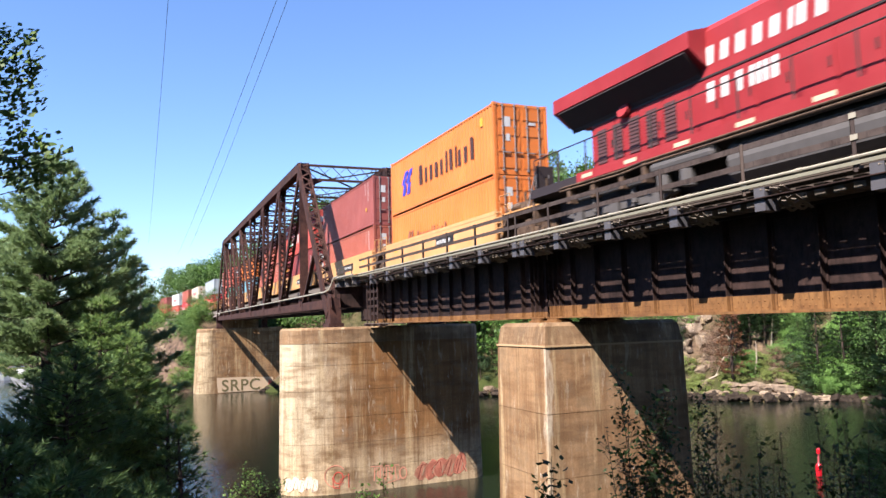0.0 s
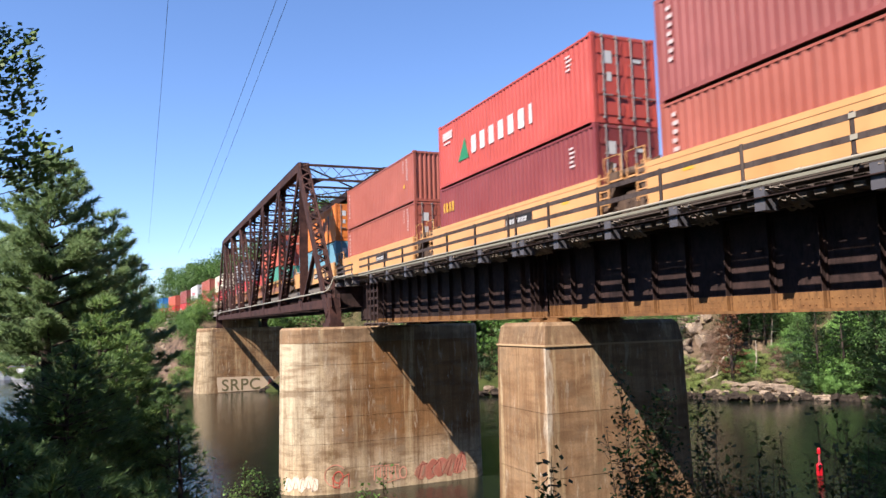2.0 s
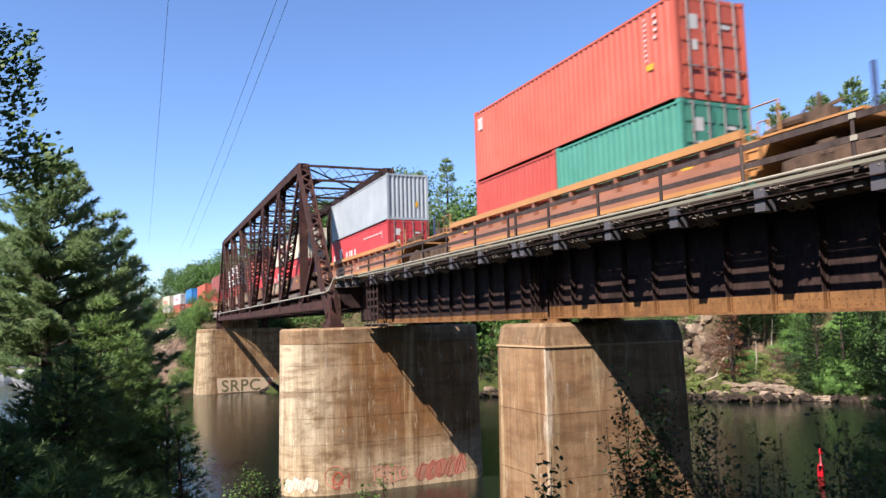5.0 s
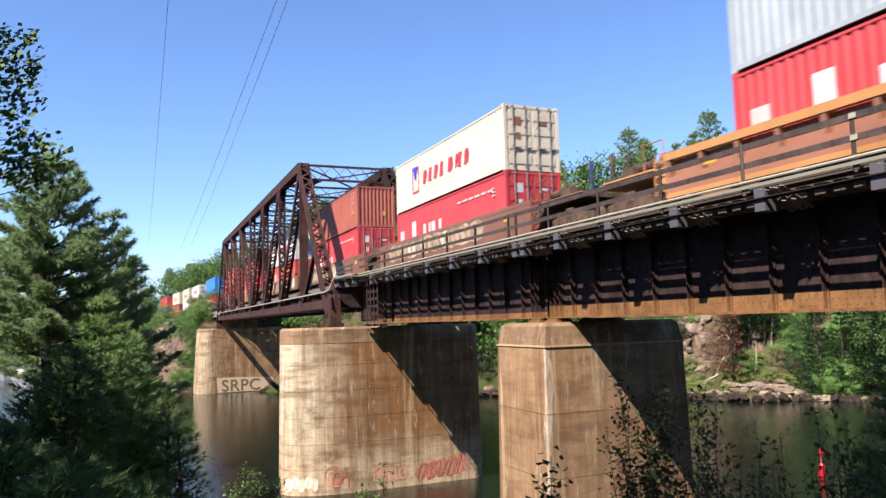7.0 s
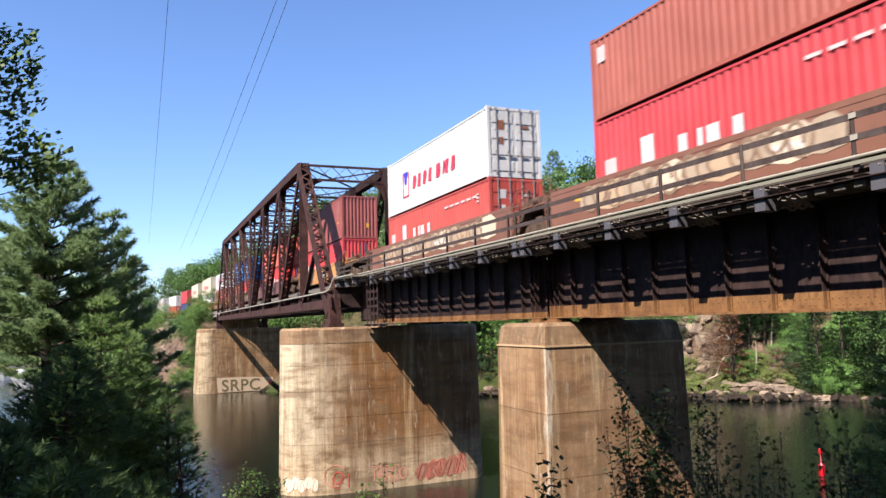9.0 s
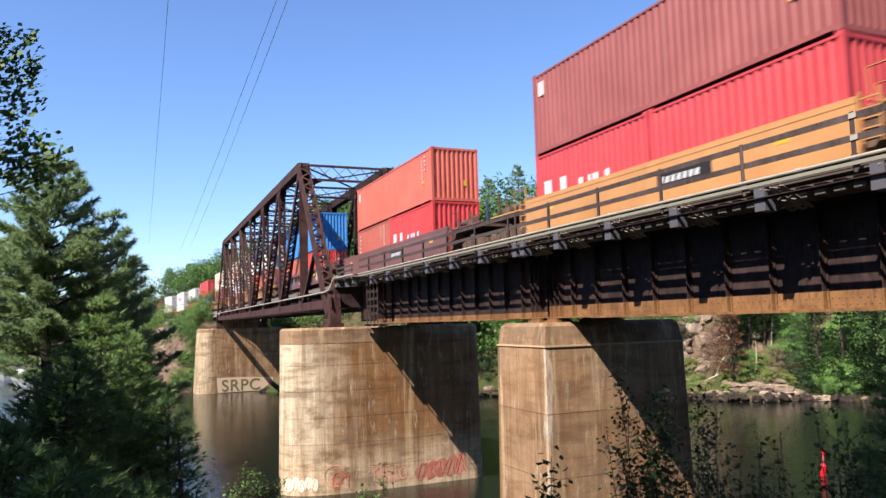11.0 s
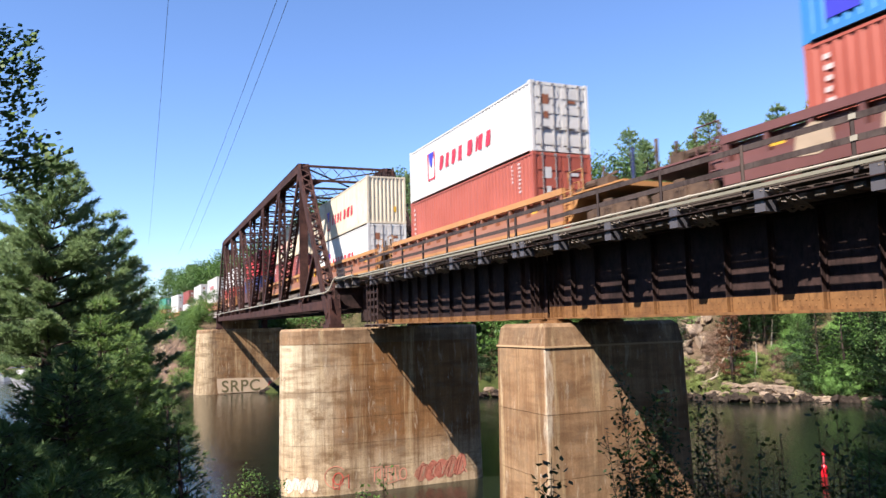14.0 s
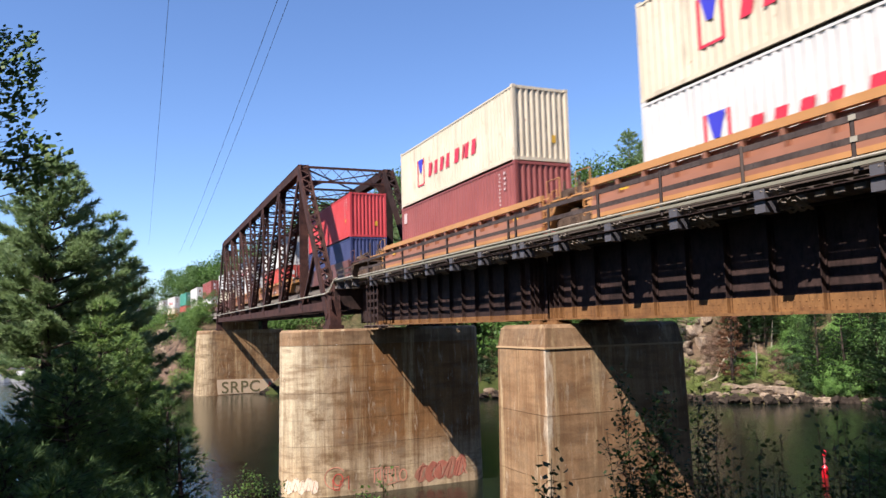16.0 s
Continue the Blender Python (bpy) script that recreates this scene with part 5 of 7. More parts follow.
# ---------------------------------------------------------------- locomotive
LOCORED = painted("locomotive_red_paint", lin(172, 8, 20), 0.3, dirt=0.4, rough=0.65)
LOCOGREY = plain("locomotive_undergear_grey", lin(92, 88, 86), 0.8, 0.0, 0.4, 4.0)
LOCOGRILLE = plain("locomotive_grille", lin(92, 58, 58), 0.7, 0, 0.3)
REFLECT = plain("reflector_cream", lin(226, 208, 172), 0.5, 0, 0.12)
LOCODARK = plain("locomotive_dark", lin(52, 40, 40), 0.7, 0.1, 0.3)
GLASS = plain("cab_glass", lin(30, 34, 38), 0.1, 0, 0.1)


def build_locomotive():
    """A six-axle diesel; x = 0 is the rear of its radiator wings, it runs towards +x."""
    ob = thing("diesel_locomotive", pose(0, 0, 0), "red six-axle diesel locomotive with broad radiator wings", "locomotive")
    L = 21.4
    part("underframe", Shape().box(-1.7, L, -1.48, 1.48, 1.42, 1.72), LOCODARK, ob)
    sill = Shape().box(1.2, L, -1.52, -1.48, 1.48, 1.76).box(1.2, L, 1.48, 1.52, 1.48, 1.76)
    part("side_sill", sill, LOCORED, ob)
    strip = Shape().box(0, 0.55, -1.527, -1.521, 1.56, 1.67).mesh("reflector", REFLECT)
    for k in range(9):
        part("reflector", strip, REFLECT, ob, "cream reflector strip", pose(1.5 + 2.1 * k, 0, 0))
    hood = Shape()
    prof = [(-0.92, 1.72), (0.92, 1.72), (0.92, 4.46), (0.72, 4.68), (-0.72, 4.68), (-0.92, 4.46)]
    hood.extrude([(0, y, z) for y, z in prof], (1.3, 0, 0), (16.2, 0, 0))
    part("long_hood", hood, LOCORED, ob, "red engine hood")
    leaf = Shape().box(0, 0.98, -0.94, -0.918, 1.85, 3.2).mesh("hood_door", LOCORED)
    latch = Shape().box(0.82, 0.87, -0.962, -0.94, 2.4, 2.62).mesh("latch", LOCODARK)
    for k in range(13):
        door = part("hood_door", leaf, LOCORED, ob, "", pose(1.5 + k * 1.08, 0, 0))
        part("latch", latch, LOCODARK, door)
    part("drip_rail", Shape().box(1.4, 15.8, -0.945, -0.92, 3.26, 3.31), LOCODARK, ob)
    louvre = Shape()
    for k in range(10):
        louvre.box(0, 0.46, -0.965, -0.943, 2.0 + 0.107 * k, 2.075 + 0.107 * k)
    louvre.box(0, 0.46, -0.947, -0.941, 2.0, 3.05)
    louvre = louvre.mesh("grille", LOCOGRILLE)
    for k in range(5):
        part("grille", louvre, LOCOGRILLE, ob, "dark louvred grille", pose(1.62 + k * 0.78, 0, 0))
    wing = Shape()
    wp = [(-1.5, 3.98), (-1.5, 4.42), (-0.8, 4.62), (0.8, 4.62), (1.5, 4.42), (1.5, 3.98), (0.92, 3.55), (-0.92, 3.55)]
    wing.extrude([(0, y, z) for y, z in wp], (0.0, 0, 0), (6.4, 0, 0))
    part("radiator_wing", wing, LOCORED, ob, "overhanging red radiator wing")
    und = Shape()
    und.extrude([(0, -1.46, 3.96), (0, -0.96, 3.52), (0, -0.925, 3.3), (0, -1.0, 3.42), (0, -1.5, 3.9)], (0.3, 0, 0), (6.2, 0, 0))
    part("radiator_screen", und, LOCODARK, ob, "black radiator intake screen")
    cab = Shape().extrude([(0, y, z) for y, z in [(-1.5, 1.72), (1.5, 1.72), (1.5, 4.2), (1.0, 4.6), (-1.0, 4.6), (-1.5, 4.2)]], (16.2, 0, 0), (18.8, 0, 0))
    part("cab", cab, LOCORED, ob)
    part("short_hood", Shape().extrude([(18.8, 0, 1.72), (20.6, 0, 1.72), (20.4, 0, 3.1), (18.8, 0, 3.4)], (0, -0.9, 0), (0, 0.9, 0)), LOCORED, ob)
    part("window", Shape().box(16.7, 18.2, -1.515, -1.502, 3.2, 3.9), GLASS, ob)
    vent = Shape().tube([(3.1, -0.98, 3.3), (3.1, -1.1, 3.34)], 0.24, 12)
    part("vent_cover", vent, LOCORED, ob)
    hr = Shape()
    x = -1.5
    while x < 16:
        hr.tube([(x, -1.42, 1.72), (x, -1.42, 2.75)], 0.025, 6)
        x += 1.55
    hr.tube([(-1.5, -1.42, 2.75), (16, -1.42, 2.75)], 0.022, 6)
    for y in (-1.2, -0.4, 0.4, 1.2):
        hr.tube([(-1.6, y, 1.72), (-1.6, y, 2.75)], 0.025, 6)
    hr.box(-1.63, -1.58, -1.3, -0.6, 1.72, 2.6)
    part("handrail", hr, LOCODARK, ob, "thin dark handrails")
    stp = Shape().beam((-1.75, -1.3, 0.5), (-1.6, -1.3, 2.3), 0.05, 0.06).beam((-1.75, -0.8, 0.5), (-1.6, -0.8, 2.3), 0.05, 0.06)
    stp.beam((-2.3, -1.25, 1.2), (-1.7, -1.25, 2.4), 0.05, 0.05)
    part("steps", stp, RODS, ob, "pale grab irons at the rear steps")
    part("frame_beam", Shape().box(-1.2, 20.5, -0.62, 0.62, 0.5, 1.42), LOCODARK, ob, "dark frame beam between the trucks")
    tank = Shape()
    section = [(-1.12, 0.4), (-1.3, 0.55), (-1.36, 0.9), (-1.28, 1.25), (-1.1, 1.4), (1.1, 1.4), (1.28, 1.25), (1.36, 0.9), (1.3, 0.55), (1.12, 0.4)]
    tank.extrude([(0, y, z) for y, z in section], (7.3, 0, 0), (13.2, 0, 0))
    part("fuel_tank", tank, LOCOGREY, ob, "grey rounded fuel tank")
    for x0, x1, z, r in ((4.6, 7.0, 1.22, 0.2), (7.6, 12.6, 1.52, 0.17)):
        part("air_reservoir", Shape().tube([(x0, -1.32, z), (x0 + 0.12, -1.32, z), (x1 - 0.12, -1.32, z), (x1, -1.32, z)], [r * 0.6, r, r, r * 0.6], 14), LOCOGREY, ob, "long grey air reservoir")
    for z in (1.36, 1.46):
        part("brake_pipe", Shape().tube([(0.2, -1.5, z), (3.4, -1.52, z - 0.04), (4.4, -1.5, z + 0.02), (13.4, -1.55, z)], 0.03, 6), DIRTYIRON, ob)
    for x in (0.6, 1.9, 3.3, 4.3, 14.0):
        part("hanger", Shape().box(x, x + 0.18, -1.5, -1.2, 0.9, 1.45), DIRTYIRON, ob)
    for x in (5.0, 5.9):
        part("filter_pot", Shape().tube([(x, -1.3, 0.55), (x, -1.3, 0.98)], 0.2, 10), LOCOGREY, ob)
    for x in (2.6, 16.9):
        for dx in (-1.85, 0, 1.85):
            part("wheelset", cached("wheels", wheelset_mesh), DIRTYIRON, ob, "", pose(x + dx, 0, 0.02))
        for sgn in (-1, 1):
            f = Shape().extrude([(x - 2.6, 0, 0.55), (x - 2.4, 0, 0.85), (x - 0.7, 0, 0.72), (x + 0.7, 0, 0.72), (x + 2.4, 0, 0.85), (x + 2.6, 0, 0.55), (x + 2.0, 0, 0.42), (x - 2.0, 0, 0.42)][::-1], (0, sgn * 1.02 - 0.08, 0), (0, sgn * 1.02 + 0.08, 0))
            for dx in (-1.85, 0, 1.85):
                f.box(x + dx - 0.22, x + dx + 0.22, *sorted((sgn * 0.98, sgn * 1.22)), 0.26, 0.62)
            for dx in (-0.95, 0.95):
                f.tube([(x + dx, sgn * 1.16, 0.5), (x + dx, sgn * 1.16, 0.95)], 0.1, 8)
            f.tube([(x - 1.6, sgn * 1.3, 1.02), (x + 1.6, sgn * 1.3, 1.02)], 0.09, 8)
            part("truck_frame", f, LOCOGREY, ob, "dark grey cast truck frame")
    c = Shape().box(-2.35, -1.7, -0.14, 0.14, 0.72, 1.02).box(-1.75, -1.65, -1.4, 1.4, 0.5, 1.45)
    part("coupler", c, DIRTYIRON, ob)
    stroke_word(ob, WHITE, 6.35, 3.58, 0.47, [0.9, 0.9, 1.0, 0.9, 0.95, 0.3, 0.9, 1.0], 0.13, 0.12, -0.926)
    stroke_word(ob, WHITE, 6.35, 2.62, 0.5, [0.8, 0.8, 0.7, 0.25, 0.25, 0.3, 0.7], 0.15, 0.05, -0.946)
    return ob


# ---------------------------------------------------------------- the make-up of the train
A40, A53 = 6.45, 8.30
H1, H2 = STD, HIGH_CUBE
L_, S_ = LONG, SHORT
# front of the containers at the start, wagon paint, half well, ribbed, spray, upper boxes, lower boxes (front first)
CONSIST = (
    (-25.30, YELLOW, A40, False, 0, [(ORANGE, L_, H2, "doors", "curl")], [(ORANGE, L_, H1, "doors", "curl_faded")]),
    (-40.66, YELLOW, A40, False, 0, [(MAROON, L_, H2, "doors", "column")], [(REDBROWN, L_, H1, "doors", "column")]),
    (-55.83, YELLOW, A40, False, 0, [(HOTRED, L_, H2, "doors", "peak")], [(DARKRED, L_, H2, "doors", "yellow")]),
    (-71.26, YELLOW, A40, False, 0, [(REDBROWN, L_, H1, "sheet", "column")], [(REDBROWN, L_, H2, "doors", "column")]),
    (-86.55, YELLOW, A40, False, 0, [(ORANGE, L_, H1, "doors", "curl")], [(PALEBLUE, L_, H1, "doors", "")]),
    (-108.0, OCHRE, A53, True, 0, [(CORAL, L_, H2, "doors", "corner")], [(TEAL, S_, H1, "doors", ""), (HOTRED, S_, H1, "doors", "")]),
    (-131.39, OCHRE, A53, True, 0, [(GREY, L_, H1, "sheet", "")], [(CHERRY, L_, H1, "doors", "white_word")]),
    (-155.02, BROWNW, A53, False, 0.5, [(CREAM, L_, H1, "doors", "red_word")], [(CHERRY, L_, H1, "doors", "white_word")]),
    (-174.50, BROWNW, A53, False, 0.2, [(REDBROWN, L_, H1, "sheet", "corner")], [(CHERRY, L_, H2, "doors", "white_word")]),
    (-193.86, BROWNW, A53, False, 0.7, [(SNOW, L_, H2, "doors", "red_word")], [(HOTRED, L_, H1, "doors", "white_word")]),
    (-215.56, OCHRE, A40, False, 0, [(MAROON, L_, H2, "sheet", "corner")], [(CHERRY, S_, H1, "sheet", ""), (CHERRY, S_, H1, "sheet", "white_low")]),
    (-237.27, DARKW, A53, False, 0, [(CORAL, L_, H1, "sheet", "corner")], [(SIGNAL, S_, H1, "sheet", "white_low"), (BRICK, S_, H1, "sheet", "column")]),
    (-260.71, DARKW, A53, True, -1, [(AZURE, L_, H2, "sheet", "azure")], [(SIGNAL, S_, H1, "doors", "white_low"), (BRICK, S_, H1, "sheet", "column")]),
    (-284.31, OCHRE, A53, True, 0, [(SNOW, L_, H1, "doors", "red_word")], [(BRICK, L_, H2, "doors", "column")]),
    (-303.79, OCHRE, A53, True, 0, [(RUSTWHITE, L_, H2, "sheet", "red_word")], [(SNOW, L_, H2, "doors", "red_word_low")]),
    (-323.31, OCHRE, A53, True, 0, [(RUSTWHITE, L_, H2, "sheet", "red_word")], [(MAROON, L_, H2, "sheet", "corner")]),
    (-345.2, DARKW, A40, False, 0, [(CHERRY, L_, H2, "sheet", "corner")], [(NAVY, L_, H1, "sheet", "")]),
    (-367.0, OCHRE, A53, True, 0, [(SNOW, L_, H1, "doors", "")], [(HOTRED, L_, H1, "doors", "")]),
    (-390.0, OCHRE, A53, True, 0, [(SNOW, L_, H2, "doors", "red_word")], [(SNOW, L_, H1, "doors", "")]),
    (-412.5, DARKW, A53, True, 0, [(SNOW, L_, H2, "doors", "")], [(CREAM, L_, H1, "doors", "")]),
    (-435.0, DARKW, A53, True, 0, [(MAROON, L_, H2, "doors", "")], [(SNOW, L_, H1, "doors", "")]),
    (-457.0, OCHRE, A53, True, 0, [(SNOW, L_, H2, "doors", "")], [(SNOW, L_, H1, "doors", "")]),
    (-479.0, DARKW, A53, True, 0, [(TEAL, L_, H2, "doors", "")], [(REDBROWN, L_, H1, "doors", "")]),
    (-501.0, OCHRE, A53, True, 0, [(SNOW, L_, H2, "doors", "red_word")], [(CREAM, L_, H1, "doors", "")]),
    (-523.0, OCHRE, A53, True, 0, [(SNOW, L_, H2, "doors", "")], [(SNOW, L_, H1, "doors", "")]),
)
JOINTS = {(0, 1), (1, 2), (2, 3), (3, 4), (7, 8), (8, 9), (13, 14), (14, 15)}     # wagons that share a truck
BASE = 0.36
for i, (a, paint, half, ribbed, spray, uppers, lowers) in enumerate(CONSIST):
    centre = a - LONG / 2
    ahead = (CONSIST[i - 1][0] - LONG / 2 - centre) if i else 0
    behind = (centre - (CONSIST[i + 1][0] - LONG / 2)) if i + 1 < len(CONSIST) else 0
    front = (ahead / 2 - half, "none") if (i - 1, i) in JOINTS else (3.1, "truck")
    rear = (behind / 2 - half, "shared") if (i, i + 1) in JOINTS else (3.1, "truck")
    TRAIN.append((build_wagon(paint, half, ribbed, front, rear, spray, i), centre, 0.0))
    height = 0
    for row, boxes in enumerate((lowers, uppers)):
        x = a
        for p, L, H, end, style in boxes:
            TRAIN.append((build_container(p, L, H, end, style, row == 1), x - L / 2, BASE + height))
            x -= LONG - L
        height += boxes[0][2] + 0.012
TRAIN.append((build_locomotive(), -20.5, 0.0))


def motions():
    """Everything that moves: the whole train along the track, and the spar buoy that leans in the current."""
    for ob, start, lift in TRAIN:
        rows = []
        for k in range(33):
            t = k * 0.5
            rows.append((t, on_track(start + travelled(t), RAIL + lift)))
        walk(ob, rows)
    walk(BUOY, [(t, pose(-30.2 + 0.014 * t, 35.3 + 0.012 * t + 0.02 * math.sin(1.1 * t), 0.02 * math.sin(1.7 * t), 2 * math.sin(0.9 * t), 3 + 1.5 * math.sin(1.3 * t), 0))
                for t in range(17)])

# ---------------------------------------------------------------- plants


def fast_mesh(name, verts, faces, material):
    """A mesh from an array of corners and one of faces that all have the same number of corners."""
    verts, faces = np.asarray(verts, np.float32), np.asarray(faces, np.int32)
    me = bpy.data.meshes.new(name)
    me.vertices.add(len(verts))
    me.vertices.foreach_set("co", verts.ravel())
    n, k = faces.shape
    me.loops.add(n * k)
    me.loops.foreach_set("vertex_index", faces.ravel())
    me.polygons.add(n)
    me.polygons.foreach_set("loop_start", np.arange(0, n * k, k, dtype=np.int32))
    me.update(calc_edges=True)
    me.materials.append(material)
    return me


def unit(a):
    return a / np.maximum(np.linalg.norm(a, axis=-1, keepdims=True), 1e-6)


def leaf_mesh(name, centres, out, size, material, rng, wide=0.55):
    """Diamond leaves of their own size at every centre, facing roughly out and up."""
    n = len(centres)
    nrm = unit(out + rng.normal(0, 0.75, (n, 3)) + np.array([0, 0, 0.45]))
    a = unit(np.cross(nrm, rng.normal(0, 1, (n, 3))))
    b = np.cross(nrm, a)
    L = (size * rng.uniform(0.65, 1.35, (n, 1)))
    mid = centres - nrm * L * 0.08
    v = np.stack([centres - a * L * 0.5, mid + b * L * wide * 0.5 + a * L * 0.05, centres + a * L * 0.5, mid - b * L * wide * 0.5 + a * L * 0.05], 1)
    return fast_mesh(name, v.reshape(-1, 3), np.arange(4 * n).reshape(n, 4), material)


def needle_mesh(name, centres, out, length, width, blades, material, rng):
    """Tufts of narrow blades that spread round each tuft's own direction."""
    n = len(centres)
    d = unit(out[:, None, :] + rng.normal(0, 0.42, (n, blades, 3)) + np.array([0, 0, 0.15]))
    c = np.repeat(centres[:, None, :], blades, 1)
    side = unit(np.cross(d, rng.normal(0, 0.65, (n, blades, 3)) + np.array([0, 0, 1.0]))) * width / 2
    L = length * rng.uniform(0.6, 1.3, (n, blades, 1))
    v = np.stack([c - side, c + side, c + d * L], 2).reshape(-1, 3)
    return fast_mesh(name, v, np.arange(len(v)).reshape(-1, 3), material)


def clumpy_crown(rng, height, radius, base, clumps, per, tight=1.0):
    """Points of leaves in uneven clumps on a rounded crown, with their outward directions."""
    h = rng.uniform(0, 1, clumps) ** 0.85
    ang = rng.uniform(0, 2 * np.pi, clumps)
    prof = np.sqrt(np.clip(1 - (2 * h - 0.85) ** 2 / 1.45, 0.02, 1))
    r = radius * prof * rng.uniform(0.45, 1.05, clumps)
    cc = np.stack([r * np.cos(ang), r * np.sin(ang), base + h * (height - base)], 1)
    size = radius * tight * rng.uniform(0.16, 0.34, clumps)
    p = cc[:, None, :] + np.clip(rng.normal(0, 1, (clumps, per, 3)), -1.6, 1.6) * size[:, None, None] * np.array([1, 1, 0.62])
    out = unit(p - np.array([0, 0, base + 0.4 * (height - base)])) * 0.7 + unit(p - cc[:, None, :]) * 0.6
    return cc, p.reshape(-1, 3), out.reshape(-1, 3)


def limbs(rng, height, girth, tips, trunk_to=0.8):
    """A tapered trunk with a limb to some of the crown's clumps."""
    s = Shape()
    lean = rng.normal(0, 0.02, 2)
    pts = [(lean[0] * z * z / height, lean[1] * z * z / height, z) for z in np.linspace(-0.4, height * trunk_to, 7)]
    s.tube(pts, [girth * (1 - 0.82 * k / 6) * (1.35 if k == 0 else 1) for k in range(7)], 8)
    for t in tips:
        z0 = max(0.15 * height, t[2] - 0.25 * height * rng.uniform(0.5, 1.2))
        z0 = min(z0, height * trunk_to)
        a = np.array([lean[0] * z0 * z0 / height, lean[1] * z0 * z0 / height, z0])
        m = a + (np.array(t) - a) * 0.5 + np.array([0, 0, -0.04 * height * 0.5])
        g = girth * (0.42 - 0.3 * z0 / height)
        s.tube([a, m, t], [g, g * 0.6, g * 0.2], 5, False)
    return s


def broadleaf(seed, height, radius, base, clumps, per, leaf, material, label, category="tree", name="broadleaf_tree", tight=1.0):
    rng = np.random.default_rng(seed)
    cc, p, out = clumpy_crown(rng, height, radius, base, clumps, per, tight)
    ob = thing(name, pose(0, 0, -500), label, category)
    part("trunk", limbs(rng, height, 0.018 * height + 0.03, cc[: (5 if category == "bush" else 16)].tolist()), BARK, ob, smooth=True)
    part("crown", leaf_mesh("crown", p, out, leaf, material, rng), None, ob)
    return ob


def pine(seed, height, spread, base, whorls, tuft, blades, material, label, width=0.03, density=1.0, name="pine_tree", plume=0.46, lift=0.0):
    """A white pine: whorls of long boughs with side twigs that carry needle tufts, flat plumes with gaps between them."""
    rng = np.random.default_rng(seed)
    ob = thing(name, pose(0, 0, -500), label, "pine tree")
    wood = Shape()
    wood.tube([(0, 0, -0.5), (0, 0, height * 0.35), (rng.normal(0, 0.1), rng.normal(0, 0.1), height * 0.72), (0, 0, height * 0.985)], [0.015 * height + 0.04, 0.012 * height + 0.03, 0.006 * height + 0.02, 0.01], 8)
    cs, outs = [], []
    for w in range(whorls):
        f = (w + rng.uniform(0, 0.7)) / whorls
        z = base + f * (height * 0.985 - base)
        reach = spread * (1 - f) ** 0.72 * (0.55 + 0.45 * min(1, 3.5 * (f + 0.12))) + 0.05 * spread
        n = rng.integers(4, 7)
        a0 = rng.uniform(0, 6.28)
        for k in range(n):
            ang = a0 + k * 2 * np.pi / n + rng.normal(0, 0.22)
            L = reach * rng.uniform(0.68, 1.12)
            if f < 0.25 and rng.uniform() < 0.25:
                continue
            droop = rng.uniform(-0.06, 0.16) + 0.34 * f + lift
            dirv = np.array([np.cos(ang), np.sin(ang), 0])
            side = np.array([-np.sin(ang), np.cos(ang), 0])
            def at(u):
                return np.array([0, 0, z]) + dirv * L * u + np.array([0, 0, L * (droop * u + 0.12 * u * u)])
            wood.tube([at(0), at(0.5), at(1.0)], [0.012 * L + 0.012, 0.008 * L + 0.008, 0.004], 4, False)
            twigs = max(4, int(L / (tuft * 0.8) * density))
            for j in range(twigs):
                u = 0.28 + 0.72 * (j + rng.uniform(0, 1)) / twigs
                tl = min(1.15, L * plume) * (1.12 - u) * rng.uniform(0.5, 1.2) + 0.06
                sg = 1 if j % 2 else -1
                m = max(2, int(tl / (tuft * 0.55)) + 1)
                for q in range(m):
                    g = (q + rng.uniform(0.2, 1.0)) / m
                    c = at(u) + (side * sg * 0.85 + dirv * 0.5) * tl * g + np.array([0, 0, 0.18 * tl * g]) + rng.normal(0, 0.25 * tuft, 3)
                    cs.append(c)
                    outs.append(side * sg * 0.45 + dirv * 0.85 + np.array([0, 0, 0.35]))
            cs.append(at(1.0))
            outs.append(dirv + np.array([0, 0, 0.3]))
    for k in range(8):
        cs.append(np.array([0, 0, height * (0.93 + 0.07 * k / 8)]))
        outs.append(np.array([rng.normal(0, 0.3), rng.normal(0, 0.3), 1.0]))
    part("trunk", wood, PINEBARK, ob, smooth=True)
    part("crown", needle_mesh("crown", np.array(cs), unit(np.array(outs)), tuft, width, blades, material, rng), None, ob)
    return ob


def spot(bearing, dist):
    """A place on the ground, by its bearing from the camera's foot in degrees off the y axis, and its distance."""
    a = radians(bearing)
    return dist * math.sin(a), dist * math.cos(a)


WOODS = []


def open_slope(x, y):
    """The sunny stretch of the far shore where the wood stands back from the water."""
    b = math.degrees(math.atan2(x, y))
    return 80 < math.hypot(x, y) < (96 if b < -46.6 else 90) and (-49.4 < b < -36.6 or -65 < b < -60.5)


def plant(ob, x, y, scale=1.0, turn=0.0, lean=0.0, sink=0.15, high=1.0):
    """Moves a plant to its place, or a copy where it stands already somewhere."""
    if ob in WOODS and open_slope(x, y):
        return ob
    m = pose(x, y, ground_z(x, y) - sink, lean, 0, turn) @ Matrix.Diagonal((scale, scale, scale * high, 1))
    if ob.matrix_basis.translation.z < -400:
        ob.matrix_basis = m
        return ob
    return copy_thing(ob, m @ Matrix.Diagonal((1 / ob.scale.x, 1 / ob.scale.y, 1 / ob.scale.z, 1)))


